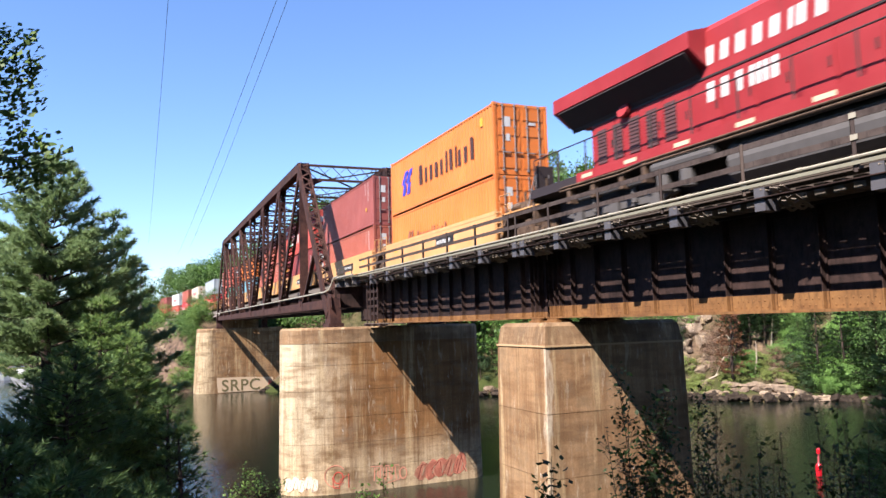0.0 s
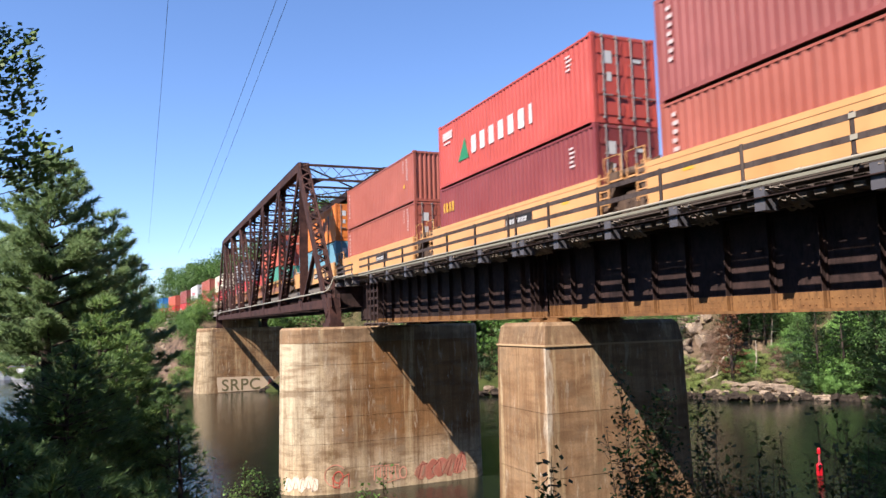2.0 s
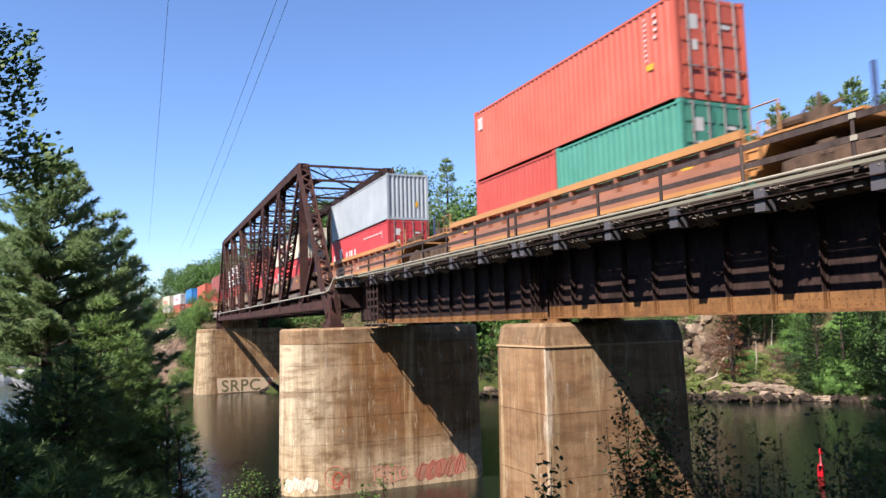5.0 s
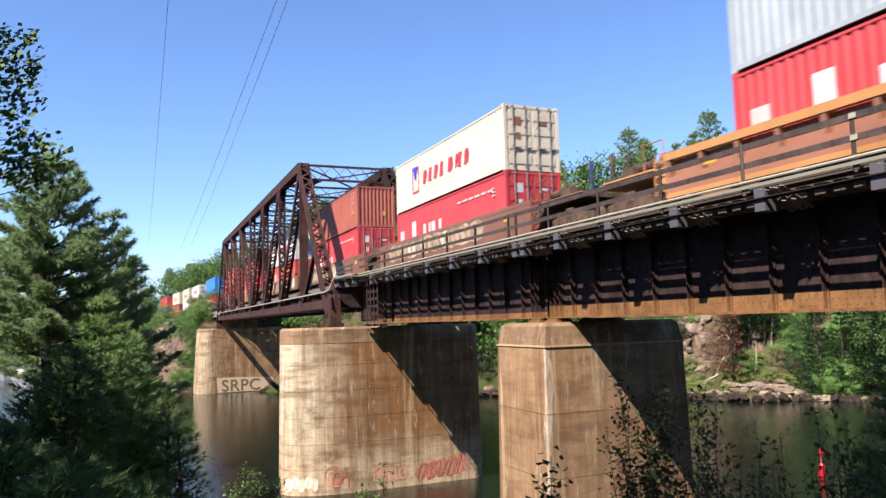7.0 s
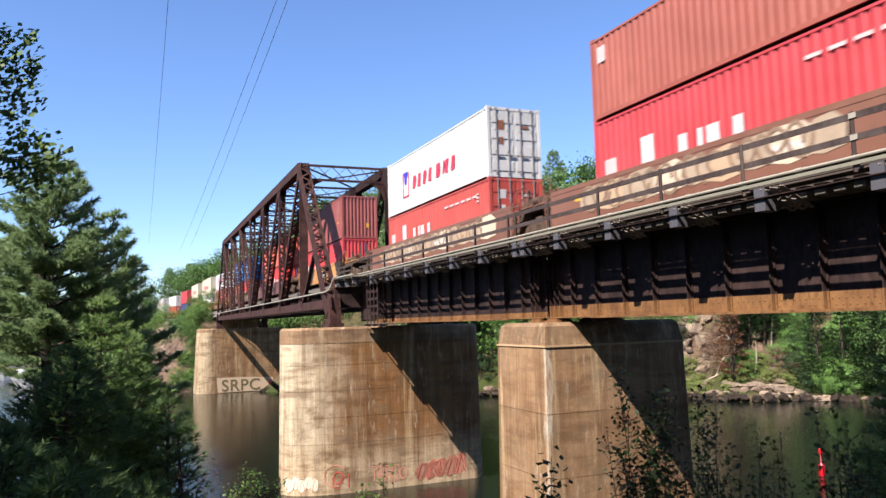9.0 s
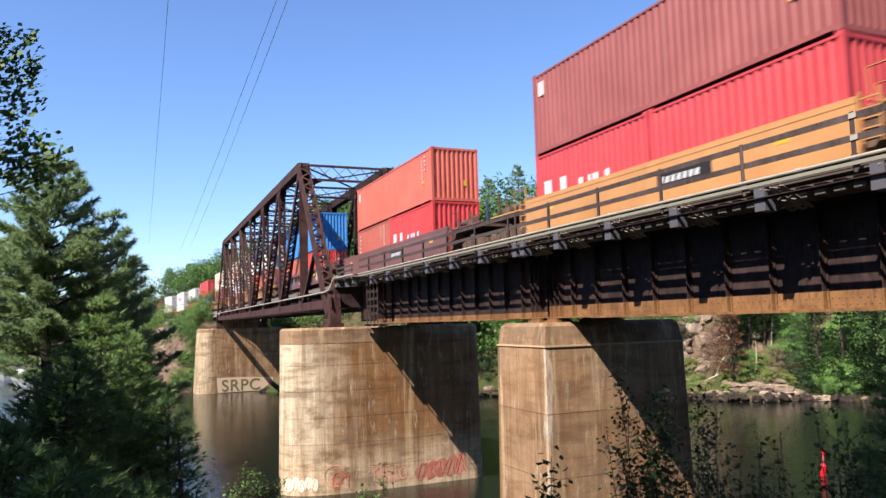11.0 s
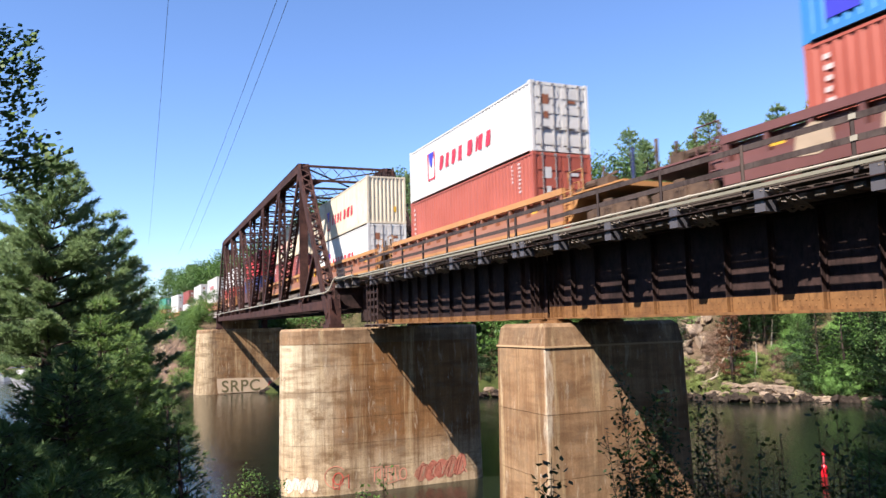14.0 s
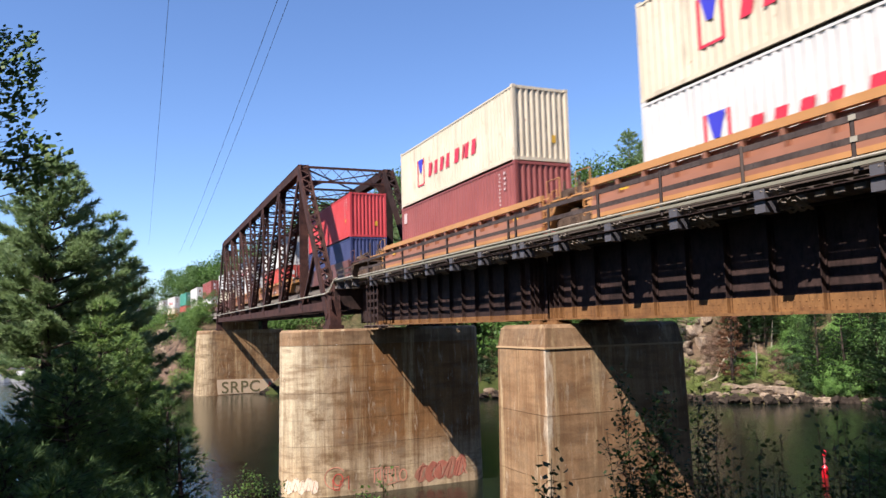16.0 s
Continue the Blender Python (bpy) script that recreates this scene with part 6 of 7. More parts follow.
# --- the wooded near bank: tall pines and younger ones before them; (bearing, distance, height of the tip, spread, lowest bough)
NEAR_PINES = ((-94.45, 30.0, 15.45, 3.5, 6.3, 2, 16), (-90.66, 33.5, 13.95, 3.0, 4.6, 4, 17), (-98.0, 34.0, 12.9, 3.2, 8.0, 7, 8), (-88.95, 29.0, 9.3, 1.5, 2.0, 9, 9), (-92.3, 37.0, 12.9, 2.9, 3.0, 31, 13), (-95.2, 44.0, 12.4, 2.6, 8.0, 33, 7), (-93.2, 46.0, 12.3, 2.6, 1.0, 35, 12), (-91.3, 48.0, 12.0, 2.6, 1.0, 37, 12))
for k, (b, dist, tip, spread, low, seed, whorls) in enumerate(NEAR_PINES):
    x, y = spot(b, dist)
    g = ground_z(x, y)
    tree = pine(seed + 11, tip - g, spread, low, whorls, 0.25, 18, PINE, "tall white pine with layered green boughs on the river bank", 0.034, 3.2, "pine_tree", 0.30, 0.16)
    plant(tree, x, y, 1.0, 40 * k, 0, 0.0)
YOUNG = ((-91.25, 20.5, 9.9, 1.5, 2.6, 1), (-89.6, 22.0, 9.1, 1.7, 2.4, 22), (-90.3, 23.0, 8.7, 1.5, 2.2, 24), (-92.9, 19.0, 8.60, 1.9, 3.0, 2), (-89.0, 22.0, 8.0, 1.5, 3.2, 21), (-88.5, 30.0, 8.6, 1.4, 3.0, 3), (-86.92, 20.0, 7.55, 1.3, 2.4, 6), (-86.2, 18.0, 6.9, 1.0, 1.6, 23),
         (-93.37, 17.5, 8.14, 1.6, 2.8, 8), (-95.08, 18.0, 7.62, 1.6, 1.8, 4), (-96.9, 16.0, 7.3, 1.3, 1.2, 5),
         (-97.33, 12.0, 7.46, 1.3, 0.6, 9), (-95.35, 12.5, 7.27, 1.3, 0.6, 12), (-93.02, 12.0, 7.20, 1.2, 0.5, 13), (-90.88, 13.0, 6.86, 1.2, 0.5, 14), (-88.22, 14.0, 6.46, 1.1, 0.5, 15), (-94.13, 10.5, 7.22, 1.0, 0.4, 16))
for b, dist, tip, spread, low, seed in YOUNG:
    x, y = spot(b, dist)
    g = ground_z(x, y)
    h = max(1.8, tip - g)
    # sunlit and shaded young pines differ by needle colour
    tree = pine(seed + 50, h, spread, min(low, 0.55 * h), 13 if seed in (1, 3, 22, 24) else 9, 0.20, 10, SUNPINE if seed in (1, 3, 22, 24) else PINEBLUE, "young bushy pine growing on the river bank", 0.026 if dist > 18 else 0.022, 2.4 if seed in (1, 3, 22, 24) else 1.2)
    plant(tree, x, y, 1.0, 0, 0, 0.0)
# unseen maples added outside the view, as more wood, to shade the near bank
shade = broadleaf(301, 15.5, 5.2, 3.5, 60, 56, 0.62, LEAFDARK, "tall leafy maple added out of view to block sun and skylight")
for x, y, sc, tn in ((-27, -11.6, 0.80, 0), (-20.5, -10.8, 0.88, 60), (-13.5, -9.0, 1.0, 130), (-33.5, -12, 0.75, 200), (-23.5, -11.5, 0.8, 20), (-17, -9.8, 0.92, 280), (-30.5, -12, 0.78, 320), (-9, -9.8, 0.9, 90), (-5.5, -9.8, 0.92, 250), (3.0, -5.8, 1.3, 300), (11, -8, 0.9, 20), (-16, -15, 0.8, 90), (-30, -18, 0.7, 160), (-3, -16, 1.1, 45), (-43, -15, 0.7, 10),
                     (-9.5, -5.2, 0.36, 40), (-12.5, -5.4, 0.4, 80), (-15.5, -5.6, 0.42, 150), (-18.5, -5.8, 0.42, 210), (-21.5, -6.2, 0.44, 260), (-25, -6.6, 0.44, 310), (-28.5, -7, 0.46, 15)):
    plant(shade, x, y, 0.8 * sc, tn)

# unseen trees beside the camera, added to shade the shrubs before it
canopy = broadleaf(302, 18.5, 4.3, 9.5, 60, 70, 0.36, LEAFDARK, "tall high-crowned maple added out of view to shade the shrubs")
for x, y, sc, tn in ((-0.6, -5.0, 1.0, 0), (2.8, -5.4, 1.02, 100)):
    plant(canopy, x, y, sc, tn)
# further unseen maples, added to keep skylight off the piers' dark sides
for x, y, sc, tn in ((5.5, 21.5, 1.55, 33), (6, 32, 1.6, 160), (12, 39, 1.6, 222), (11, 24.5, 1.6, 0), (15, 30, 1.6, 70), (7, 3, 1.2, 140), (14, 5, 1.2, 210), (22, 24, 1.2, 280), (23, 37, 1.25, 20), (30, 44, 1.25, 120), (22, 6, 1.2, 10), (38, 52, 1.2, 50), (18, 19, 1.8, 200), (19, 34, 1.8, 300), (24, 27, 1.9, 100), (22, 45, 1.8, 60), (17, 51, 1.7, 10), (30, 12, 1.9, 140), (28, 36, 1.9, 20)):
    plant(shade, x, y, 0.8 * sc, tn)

# --- far bank: wood on the hill, bushes and rocks along the shore
FAR = [broadleaf(401, 15, 4.6, 2.5, 66, 60, 0.37, FARLEAF, "leafy green tree in the wood on the far hill", tight=0.85),
       broadleaf(402, 13, 5.0, 2.0, 66, 60, 0.37, LEAF, "broad leafy tree in the wood on the far hill", tight=0.85),
       broadleaf(403, 17, 4.2, 3.0, 66, 60, 0.37, FARLEAF, "tall leafy tree in the wood on the far hill", tight=0.85)]
FARPINE = [pine(411, 18, 4.0, 4.5, 20, 0.42, 9, PINE, "white pine standing out of the far wood", 0.10, 1.15), pine(412, 16, 3.2, 3.0, 18, 0.42, 9, PINE, "slender pine in the far wood", 0.10, 1.15)]
BUSH = [broadleaf(421, 3.2, 2.0, 0.15, 40, 34, 0.22, BUSHLEAF, "bright green bush on the rocky shore", "bush", "bush"), broadleaf(422, 2.4, 1.9, 0.1, 38, 34, 0.22, LEAF, "low green bush on the river bank", "bush", "bush")]
WOODS += FAR + FARPINE + BUSH
rnd = random.Random(5)


def river(s, d):
    """Plan coordinates along and across the river to x and y."""
    return 0.7515 * s - 0.6613 * d, 0.6613 * s + 0.7515 * d


def bare_rock(x, y):
    """The cliff on the far slope, where nothing grows."""
    return -48.40 < math.degrees(math.atan2(x, y)) < -46.30 and math.hypot(x, y) < 91


def clear_of_track(x, y, by):
    return abs(y - track_y(x)) > by


def scree(x, y):
    """The open stony slope beside the far pier."""
    return -88.3 < math.degrees(math.atan2(x, y)) < -86.1 and 108 < math.hypot(x, y) < 162


# pines whose tips show over the train, by bearing and height of the tip
for k, (b, dist, tip) in enumerate(((-68.20, 112, 32.29), (-66.06, 108, 33.31), (-62.83, 112, 30.90), (-60.48, 108, 31.77), (-57.73, 105, 33.14), (-55.44, 104, 30.37), (-51.91, 100, 34.25), (-48.56, 99, 31.31), (-46.14, 99, 35.23), (-41.49, 97, 34.40), (-38.79, 97, 35.00), (-36.67, 97, 36.06), (-69.20, 92, 28.17), (-47.30, 100, 32.63), (-50.89, 99, 32.47), (-57.13, 110, 32.25))):
    x, y = spot(b, dist)
    g = ground_z(x, y)
    plant(FARPINE[k % 2], x, y, (tip - g) / (18 if k % 2 == 0 else 16), rnd.uniform(0, 360))
# lower crowns that close the gaps between them
crest = ((-66.5, 180.0), (-64.7, 190.0), (-58.5, 212.0), (-51.4, 228.0), (-41.0, 250.0), (-34.0, 270.0))
b = -66.5
while b < -34:
    dist = rnd.uniform(96, 104)
    x, y = spot(b, dist)
    tip = 9 + (float(np.interp(b, *zip(*crest))) - 9) * dist / 1000 * rnd.uniform(0.8, 1.04)
    k = rnd.randrange(3)
    if rnd.random() < 0.5:
        plant(FAR[k], x, y, 0.94 * (tip - ground_z(x, y)) / (15, 13, 17)[k], rnd.uniform(0, 360))
    else:
        plant(FARPINE[1], x, y, (tip - ground_z(x, y)) / 16, rnd.uniform(0, 360))
    b += rnd.uniform(0.8, 1.4)
# the wood itself
s = -82.0
while s < 66:
    for d in (97, 108):
        x, y = river(s + rnd.uniform(-2, 2), d + rnd.uniform(-3, 3))
        if clear_of_track(x, y, 9):
            plant(rnd.choice(FAR), x, y, 0.72 * rnd.uniform(0.62, 0.86), rnd.uniform(0, 360))
    s += 5.6
# slope above the shore: smaller trees with rock between them
s = -46.0
while s < 60:
    for d in (88.5, 92):
        x, y = river(s + rnd.uniform(-1.2, 1.2), d + rnd.uniform(-1, 1.5))
        rocky = -13 < s < -1
        if clear_of_track(x, y, 8) and not bare_rock(x, y) and rnd.random() < (0.72 if rocky else 1.0):
            plant(rnd.choice(FAR), x, y, 0.72 * rnd.uniform(0.36, 0.6), rnd.uniform(0, 360))
    x, y = river(s, 86.3 + rnd.uniform(-0.6, 1.5))
    if clear_of_track(x, y, 7) and not bare_rock(x, y) and rnd.random() < 0.75:
        plant(rnd.choice(BUSH), x, y, 0.65 * rnd.uniform(0.6, 1.2), rnd.uniform(0, 360))
    s += 2.3
for k in range(72):
    x, y = river(rnd.uniform(-24, 14), rnd.uniform(85.3, 93))
    if bare_rock(x, y):
        continue
    plant(rnd.choice(BUSH), x, y, 0.65 * rnd.uniform(0.35, 0.85), rnd.uniform(0, 360))
# beyond the truss, both sides of the line
for k in range(26):
    x = rnd.uniform(-290, -112)
    y = track_y(x) + rnd.uniform(11, 75) * (1 if x > -300 else 0.8)
    plant(rnd.choice(FAR), x, y, 0.72 * rnd.uniform(0.78, 1.0), rnd.uniform(0, 360))
for k in range(12):
    x = rnd.uniform(-330, -222)
    y = track_y(x) - rnd.uniform(7, 60)
    plant(rnd.choice(FAR), x, y, 0.72 * rnd.uniform(0.6, 0.9), rnd.uniform(0, 360))
for k in range(40):
    x = rnd.uniform(-190, -113)
    y = track_y(x) - rnd.uniform(4.5, 19)
    plant(rnd.choice(BUSH), x, y, 0.65 * rnd.uniform(0.9, 1.6), rnd.uniform(0, 360))
for b, dist, sc in ((-88.0, 172, 0.6), (-88.22, 168, 0.7), (-88.82, 165, 0.72), (-89.41, 168, 0.75), (-89.97, 160, 0.75), (-85.37, 128, 0.26), (-84.35, 124, 0.3), (-84.90, 120, 0.26), (-83.83, 118, 0.3), (-85.92, 122, 0.24), (-86.77, 126, 0.24)):
    x, y = spot(b, dist)
    plant(rnd.choice(FAR), x, y, 0.8 * sc, rnd.uniform(0, 360))
for k in range(10):
    x, y = river(rnd.uniform(-320, -95), 104 + rnd.uniform(1, 60))
    if clear_of_track(x, y, 9):
        plant(rnd.choice(FAR), x, y, 0.72 * rnd.uniform(0.5, 0.85), rnd.uniform(0, 360))

# the ridge of the wood behind the truss and beyond the curve: bearing, height of the skyline at a thousand metres, distance
RIDGE = [(-91.24, 74.74, 236), (-88.86, 81.78, 236), (-86.77, 87.51, 238), (-83.23, 97.0, 212), (-81.82, 104.0, 182), (-80.80, 110.0, 154), (-78.77, 122.0, 140), (-77.49, 146.0, 130), (-76.2, 176.0, 126), (-70.60, 190.30, 120), (-69.07, 213.35, 118)]
keys, highs, dists = (np.array(c) for c in zip(*RIDGE))
b = keys[0]
while b < keys[-1]:
    for row in range(2):
        bb = b + rnd.uniform(-0.25, 0.25)
        dist = float(np.interp(bb, keys, dists)) + rnd.uniform(0, 10) + 12 * row
        tip = 9 + (float(np.interp(bb, keys, highs)) - 9) * dist / 1000 * (rnd.uniform(0.74, 1.0) if row == 0 else rnd.uniform(0.9, 1.1))
        x, y = spot(bb, dist)
        k = rnd.randrange(3)
        if clear_of_track(x, y, 6):
            sc = max(0.5, (tip - ground_z(x, y)) / (15, 13, 17)[k])
            if row and k == 0:
                plant(FARPINE[0], x, y, sc * 15 / 18 * 0.98, rnd.uniform(0, 360))
            else:
                plant(FAR[k], x, y, sc, rnd.uniform(0, 360), 0, 0.15, 1.0)
    b += 0.46 if b < keys[3] else 0.95
# bushes on the slope beside the far pier, with a bare rocky patch between them
for b0, b1, d0, d1, count in ((-86.07, -82.91, 110, 128, 26), (-91.60, -88.37, 124, 142, 22), (-88.48, -85.61, 136, 158, 14), (-88.48, -85.61, 112, 119, 9)):
    for k in range(count):
        x, y = spot(rnd.uniform(b0, b1), rnd.uniform(d0, d1))
        if clear_of_track(x, y, 4.2) and ground_z(x, y) > -0.2 and not scree(x, y):
            plant(rnd.choice(BUSH), x, y, 0.65 * rnd.uniform(0.7, 1.35), rnd.uniform(0, 360))
# dense shrubs and conifers on the far shore
for k in range(30):
    x, y = river(rnd.uniform(-1.5, 16), rnd.uniform(84.8, 89))
    plant(rnd.choice(BUSH), x, y, rnd.uniform(0.4, 1.1), rnd.uniform(0, 360))
for b, dist, sc in ((-44.17, 86.5, 0.42), (-43.06, 87.5, 0.46), (-41.49, 86.5, 0.44), (-40.18, 86.0, 0.38), (-36.25, 85.5, 0.5), (-35.60, 86.0, 0.46), (-37.84, 88.0, 0.5), (-46.92, 91.0, 0.4)):
    x, y = spot(b, dist)
    plant(FARPINE[0], x, y, sc, rnd.uniform(0, 360))
DARKPINE = pine(413, 18, 4.6, 1.5, 15, 0.55, 8, FARNEEDLE, "dark green conifer on the far slope", 0.15, 0.9)
brown = pine(431, 9.5, 1.9, 1.0, 15, 0.36, 6, RUSTPINE, "withered rust-brown conifer on the rocky slope", 0.08, 0.6)
x, y = spot(-45.61, 85.5)
plant(brown, x, y)

for b0, b1, d0, d1, count in ((-83.43, -72.33, 111, 130, 48),):
    for k in range(count):
        x, y = spot(rnd.uniform(b0, b1), rnd.uniform(d0, d1))
        if clear_of_track(x, y, 5) and ground_z(x, y) > -0.2:
            plant(BUSH[1], x, y, rnd.uniform(0.9, 1.7), rnd.uniform(0, 360))

for b0, b1, d0, d1, count in ((-87.08, -84.82, 107, 124, 26), (-89.19, -87.08, 112, 134, 8)):
    for k in range(count):
        x, y = spot(rnd.uniform(b0, b1), rnd.uniform(d0, d1))
        if clear_of_track(x, y, 5) and ground_z(x, y) > -0.1 and not scree(x, y):
            plant(rnd.choice(BUSH), x, y, 0.65 * rnd.uniform(0.8, 1.35), rnd.uniform(0, 360))

# ---------------------------------------------------------------- shrubs and the overhanging tree near the camera


def shrub(seed, bearing, dist, tip, spread, stems, leaves, leaf, material, label, name="shrub"):
    """Thin stems from one root that carry single leaves on short twigs; tip: the height of its top."""
    rng = np.random.default_rng(seed)
    x, y = spot(bearing, dist)
    g = ground_z(x, y)
    h = tip - g
    ob = thing(name, pose(x, y, g - 0.05), label, "shrub")
    cs, outs = [], []
    for k in range(stems):
        wood = Shape()
        ang, r = rng.uniform(0, 6.28), spread * rng.uniform(0.1, 1.0)
        top = h * (1.0 if k == 0 else rng.uniform(0.62, 0.97))
        e = np.array([r * np.cos(ang), r * np.sin(ang), top])
        def at(u):
            return np.array([e[0] * u ** 1.6, e[1] * u ** 1.6, top * u]) + 0.03 * np.array([np.sin(9 * u + k), np.cos(7 * u + k), 0])
        wood.tube([at(u) for u in (0, 0.25, 0.5, 0.75, 1)], [0.016, 0.013, 0.010, 0.007, 0.003], 5, False)
        n = leaves // stems
        for j in range(n):
            u = 1 - (1 - max(0.35, 1 - 1.7 / h)) * rng.uniform(0, 1)
            a2 = rng.uniform(0, 6.28)
            tl = rng.uniform(0.05, 0.34) * (1.25 - u) / 0.6
            q = at(u) + np.array([np.cos(a2) * tl, np.sin(a2) * tl, rng.uniform(-0.05, 0.12)])
            if j % 3 == 0:
                wood.tube([at(u - 0.01), q], [0.004, 0.002], 3, False)
            cs.append(q)
            outs.append(np.array([np.cos(a2) * 0.4, np.sin(a2) * 0.4, 0.7]))
        part("stem", wood, BARK, ob)
    tagged(part("foliage", leaf_mesh("foliage", np.array(cs), np.array(outs), leaf, material, rng, 0.6), None, ob), kind="stuff")
    return ob


# saplings whose shade is put into the dark leaf colour
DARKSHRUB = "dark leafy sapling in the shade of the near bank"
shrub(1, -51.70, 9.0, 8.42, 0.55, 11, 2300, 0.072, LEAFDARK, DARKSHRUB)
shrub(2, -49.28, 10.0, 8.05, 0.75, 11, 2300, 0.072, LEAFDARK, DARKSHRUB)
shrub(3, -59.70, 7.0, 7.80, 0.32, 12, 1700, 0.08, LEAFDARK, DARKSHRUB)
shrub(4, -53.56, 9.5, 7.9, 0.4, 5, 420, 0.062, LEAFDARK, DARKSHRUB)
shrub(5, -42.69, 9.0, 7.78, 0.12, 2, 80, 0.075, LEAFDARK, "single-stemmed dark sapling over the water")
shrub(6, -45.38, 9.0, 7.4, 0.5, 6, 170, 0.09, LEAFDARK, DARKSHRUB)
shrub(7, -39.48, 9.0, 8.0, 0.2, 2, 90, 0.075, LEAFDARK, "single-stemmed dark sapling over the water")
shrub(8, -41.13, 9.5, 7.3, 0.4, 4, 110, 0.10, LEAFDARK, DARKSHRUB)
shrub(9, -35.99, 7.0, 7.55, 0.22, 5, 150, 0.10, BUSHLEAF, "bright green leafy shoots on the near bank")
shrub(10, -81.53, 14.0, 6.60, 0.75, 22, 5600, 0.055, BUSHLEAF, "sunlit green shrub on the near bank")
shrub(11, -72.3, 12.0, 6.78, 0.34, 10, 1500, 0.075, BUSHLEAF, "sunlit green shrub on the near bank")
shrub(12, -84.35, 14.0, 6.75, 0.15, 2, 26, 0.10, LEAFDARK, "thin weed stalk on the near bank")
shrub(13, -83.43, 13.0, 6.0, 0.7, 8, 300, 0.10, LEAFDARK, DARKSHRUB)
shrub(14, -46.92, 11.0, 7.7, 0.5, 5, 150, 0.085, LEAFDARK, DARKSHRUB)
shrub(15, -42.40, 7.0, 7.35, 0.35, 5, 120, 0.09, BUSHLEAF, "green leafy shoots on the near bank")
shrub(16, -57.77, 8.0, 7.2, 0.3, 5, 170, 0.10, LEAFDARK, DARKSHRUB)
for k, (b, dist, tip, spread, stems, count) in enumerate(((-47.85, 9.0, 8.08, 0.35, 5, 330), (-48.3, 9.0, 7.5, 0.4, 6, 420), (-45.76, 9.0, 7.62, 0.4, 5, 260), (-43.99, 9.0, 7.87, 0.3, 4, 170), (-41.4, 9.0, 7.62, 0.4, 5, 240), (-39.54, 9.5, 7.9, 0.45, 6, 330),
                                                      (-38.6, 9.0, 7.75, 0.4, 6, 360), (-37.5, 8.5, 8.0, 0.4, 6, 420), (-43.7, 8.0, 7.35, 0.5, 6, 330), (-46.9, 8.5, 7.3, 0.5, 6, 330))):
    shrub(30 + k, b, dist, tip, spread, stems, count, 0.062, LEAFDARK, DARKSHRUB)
for k, (b, dist, tip, spread) in enumerate(((-34.3, 9.5, 9.3, 1.1), (-36.1, 10.5, 8.0, 1.0), (-37.6, 11.5, 7.2, 1.0), (-35.3, 10.0, 8.3, 1.0))):
    x, y = spot(b, dist)
    tree = pine(80 + k, tip - ground_z(x, y), spread, 0.5, 17, 0.12, 8, PINEBLUE, "dark young conifer in the shade of the near bank", 0.016, 1.2, "young_conifer")
    plant(tree, x, y, 1.0, 0, 0, 0.0)


def build_overhang():
    """A maple beside the camera whose lower limbs reach into the view."""
    rng = np.random.default_rng(77)
    x, y = -6.4, -2.75
    g = ground_z(x, y)
    ob = thing("maple_tree", pose(x, y, g), "leafy maple with overhanging sunlit branches on the near bank", "tree")
    wood = Shape()
    wood.tube([(0, 0, -0.3), (0.05, 0.02, 3.5), (-0.05, 0.0, 6.5), (0, 0, 10.5)], [0.24, 0.18, 0.13, 0.04], 9)
    cs, outs = [], []
    tips = [spot(-97.35, 7.5) + (11.66,), spot(-97.0, 7.5) + (11.62,), spot(-97.3, 7.6) + (11.50,), spot(-96.85, 7.5) + (11.47,), spot(-97.1, 7.4) + (11.35,), spot(-96.55, 7.6) + (11.31,), spot(-97.25, 7.5) + (11.2,),
            spot(-96.75, 7.5) + (11.12,), spot(-97.2, 7.6) + (11.04,), spot(-97.3, 7.5) + (10.9,),
            spot(-96.7, 7.5) + (10.70,), spot(-95.75, 7.5) + (10.76,), spot(-96.3, 7.6) + (10.62,), spot(-95.0, 7.5) + (10.60,), spot(-95.6, 7.4) + (10.54,), spot(-97.2, 7.5) + (10.55,), spot(-96.2, 7.5) + (10.44,), spot(-95.4, 7.5) + (10.42,), spot(-96.9, 7.6) + (10.46,), spot(-95.75, 7.6) + (10.32,),
            spot(-98.35, 7.5) + (11.3,), spot(-99.28, 7.6) + (11.6,)]
    for k, t in enumerate(tips):
        t = np.array(t) - np.array([x, y, g])
        a = np.array([0, 0, t[2] - rng.uniform(0.7, 1.3)])
        m = a + (t - a) * 0.55 + np.array([0, 0, 0.1])
        wood.tube([a, m, t], [0.014, 0.009, 0.003], 5, False)
        n = 46
        p = t + np.clip(rng.normal(0, 1, (n, 3)), -1.7, 1.7) * np.array([0.12, 0.12, 0.055])
        cs.append(p)
        outs.append(np.tile([1.5, -1.0, 0.9], (n, 1)) + rng.normal(0, 0.3, (n, 3)))
    # the crown above, out of sight
    for k in range(46):
        ang, r, z = rng.uniform(0, 6.28), rng.uniform(0.4, 2.1), rng.uniform(6.6, 11.2)
        c = np.array([r * np.cos(ang) * 0.8 - 3.9, r * np.sin(ang) * 0.8 - 1.3, z])
        wood.tube([(0, 0, z - 0.9), c], [0.03, 0.006], 4, False)
        n = 50
        cs.append(c + np.clip(rng.normal(0, 1, (n, 3)), -1.7, 1.7) * 0.3)
        outs.append(np.tile([0.0, 0.0, 0.8], (n, 1)))
    part("trunk", wood, BARK, ob, smooth=True)
    part("crown", leaf_mesh("crown", np.concatenate(cs), np.concatenate(outs), 0.064, MAPLELEAF, rng, 0.8), None, ob)


build_overhang()

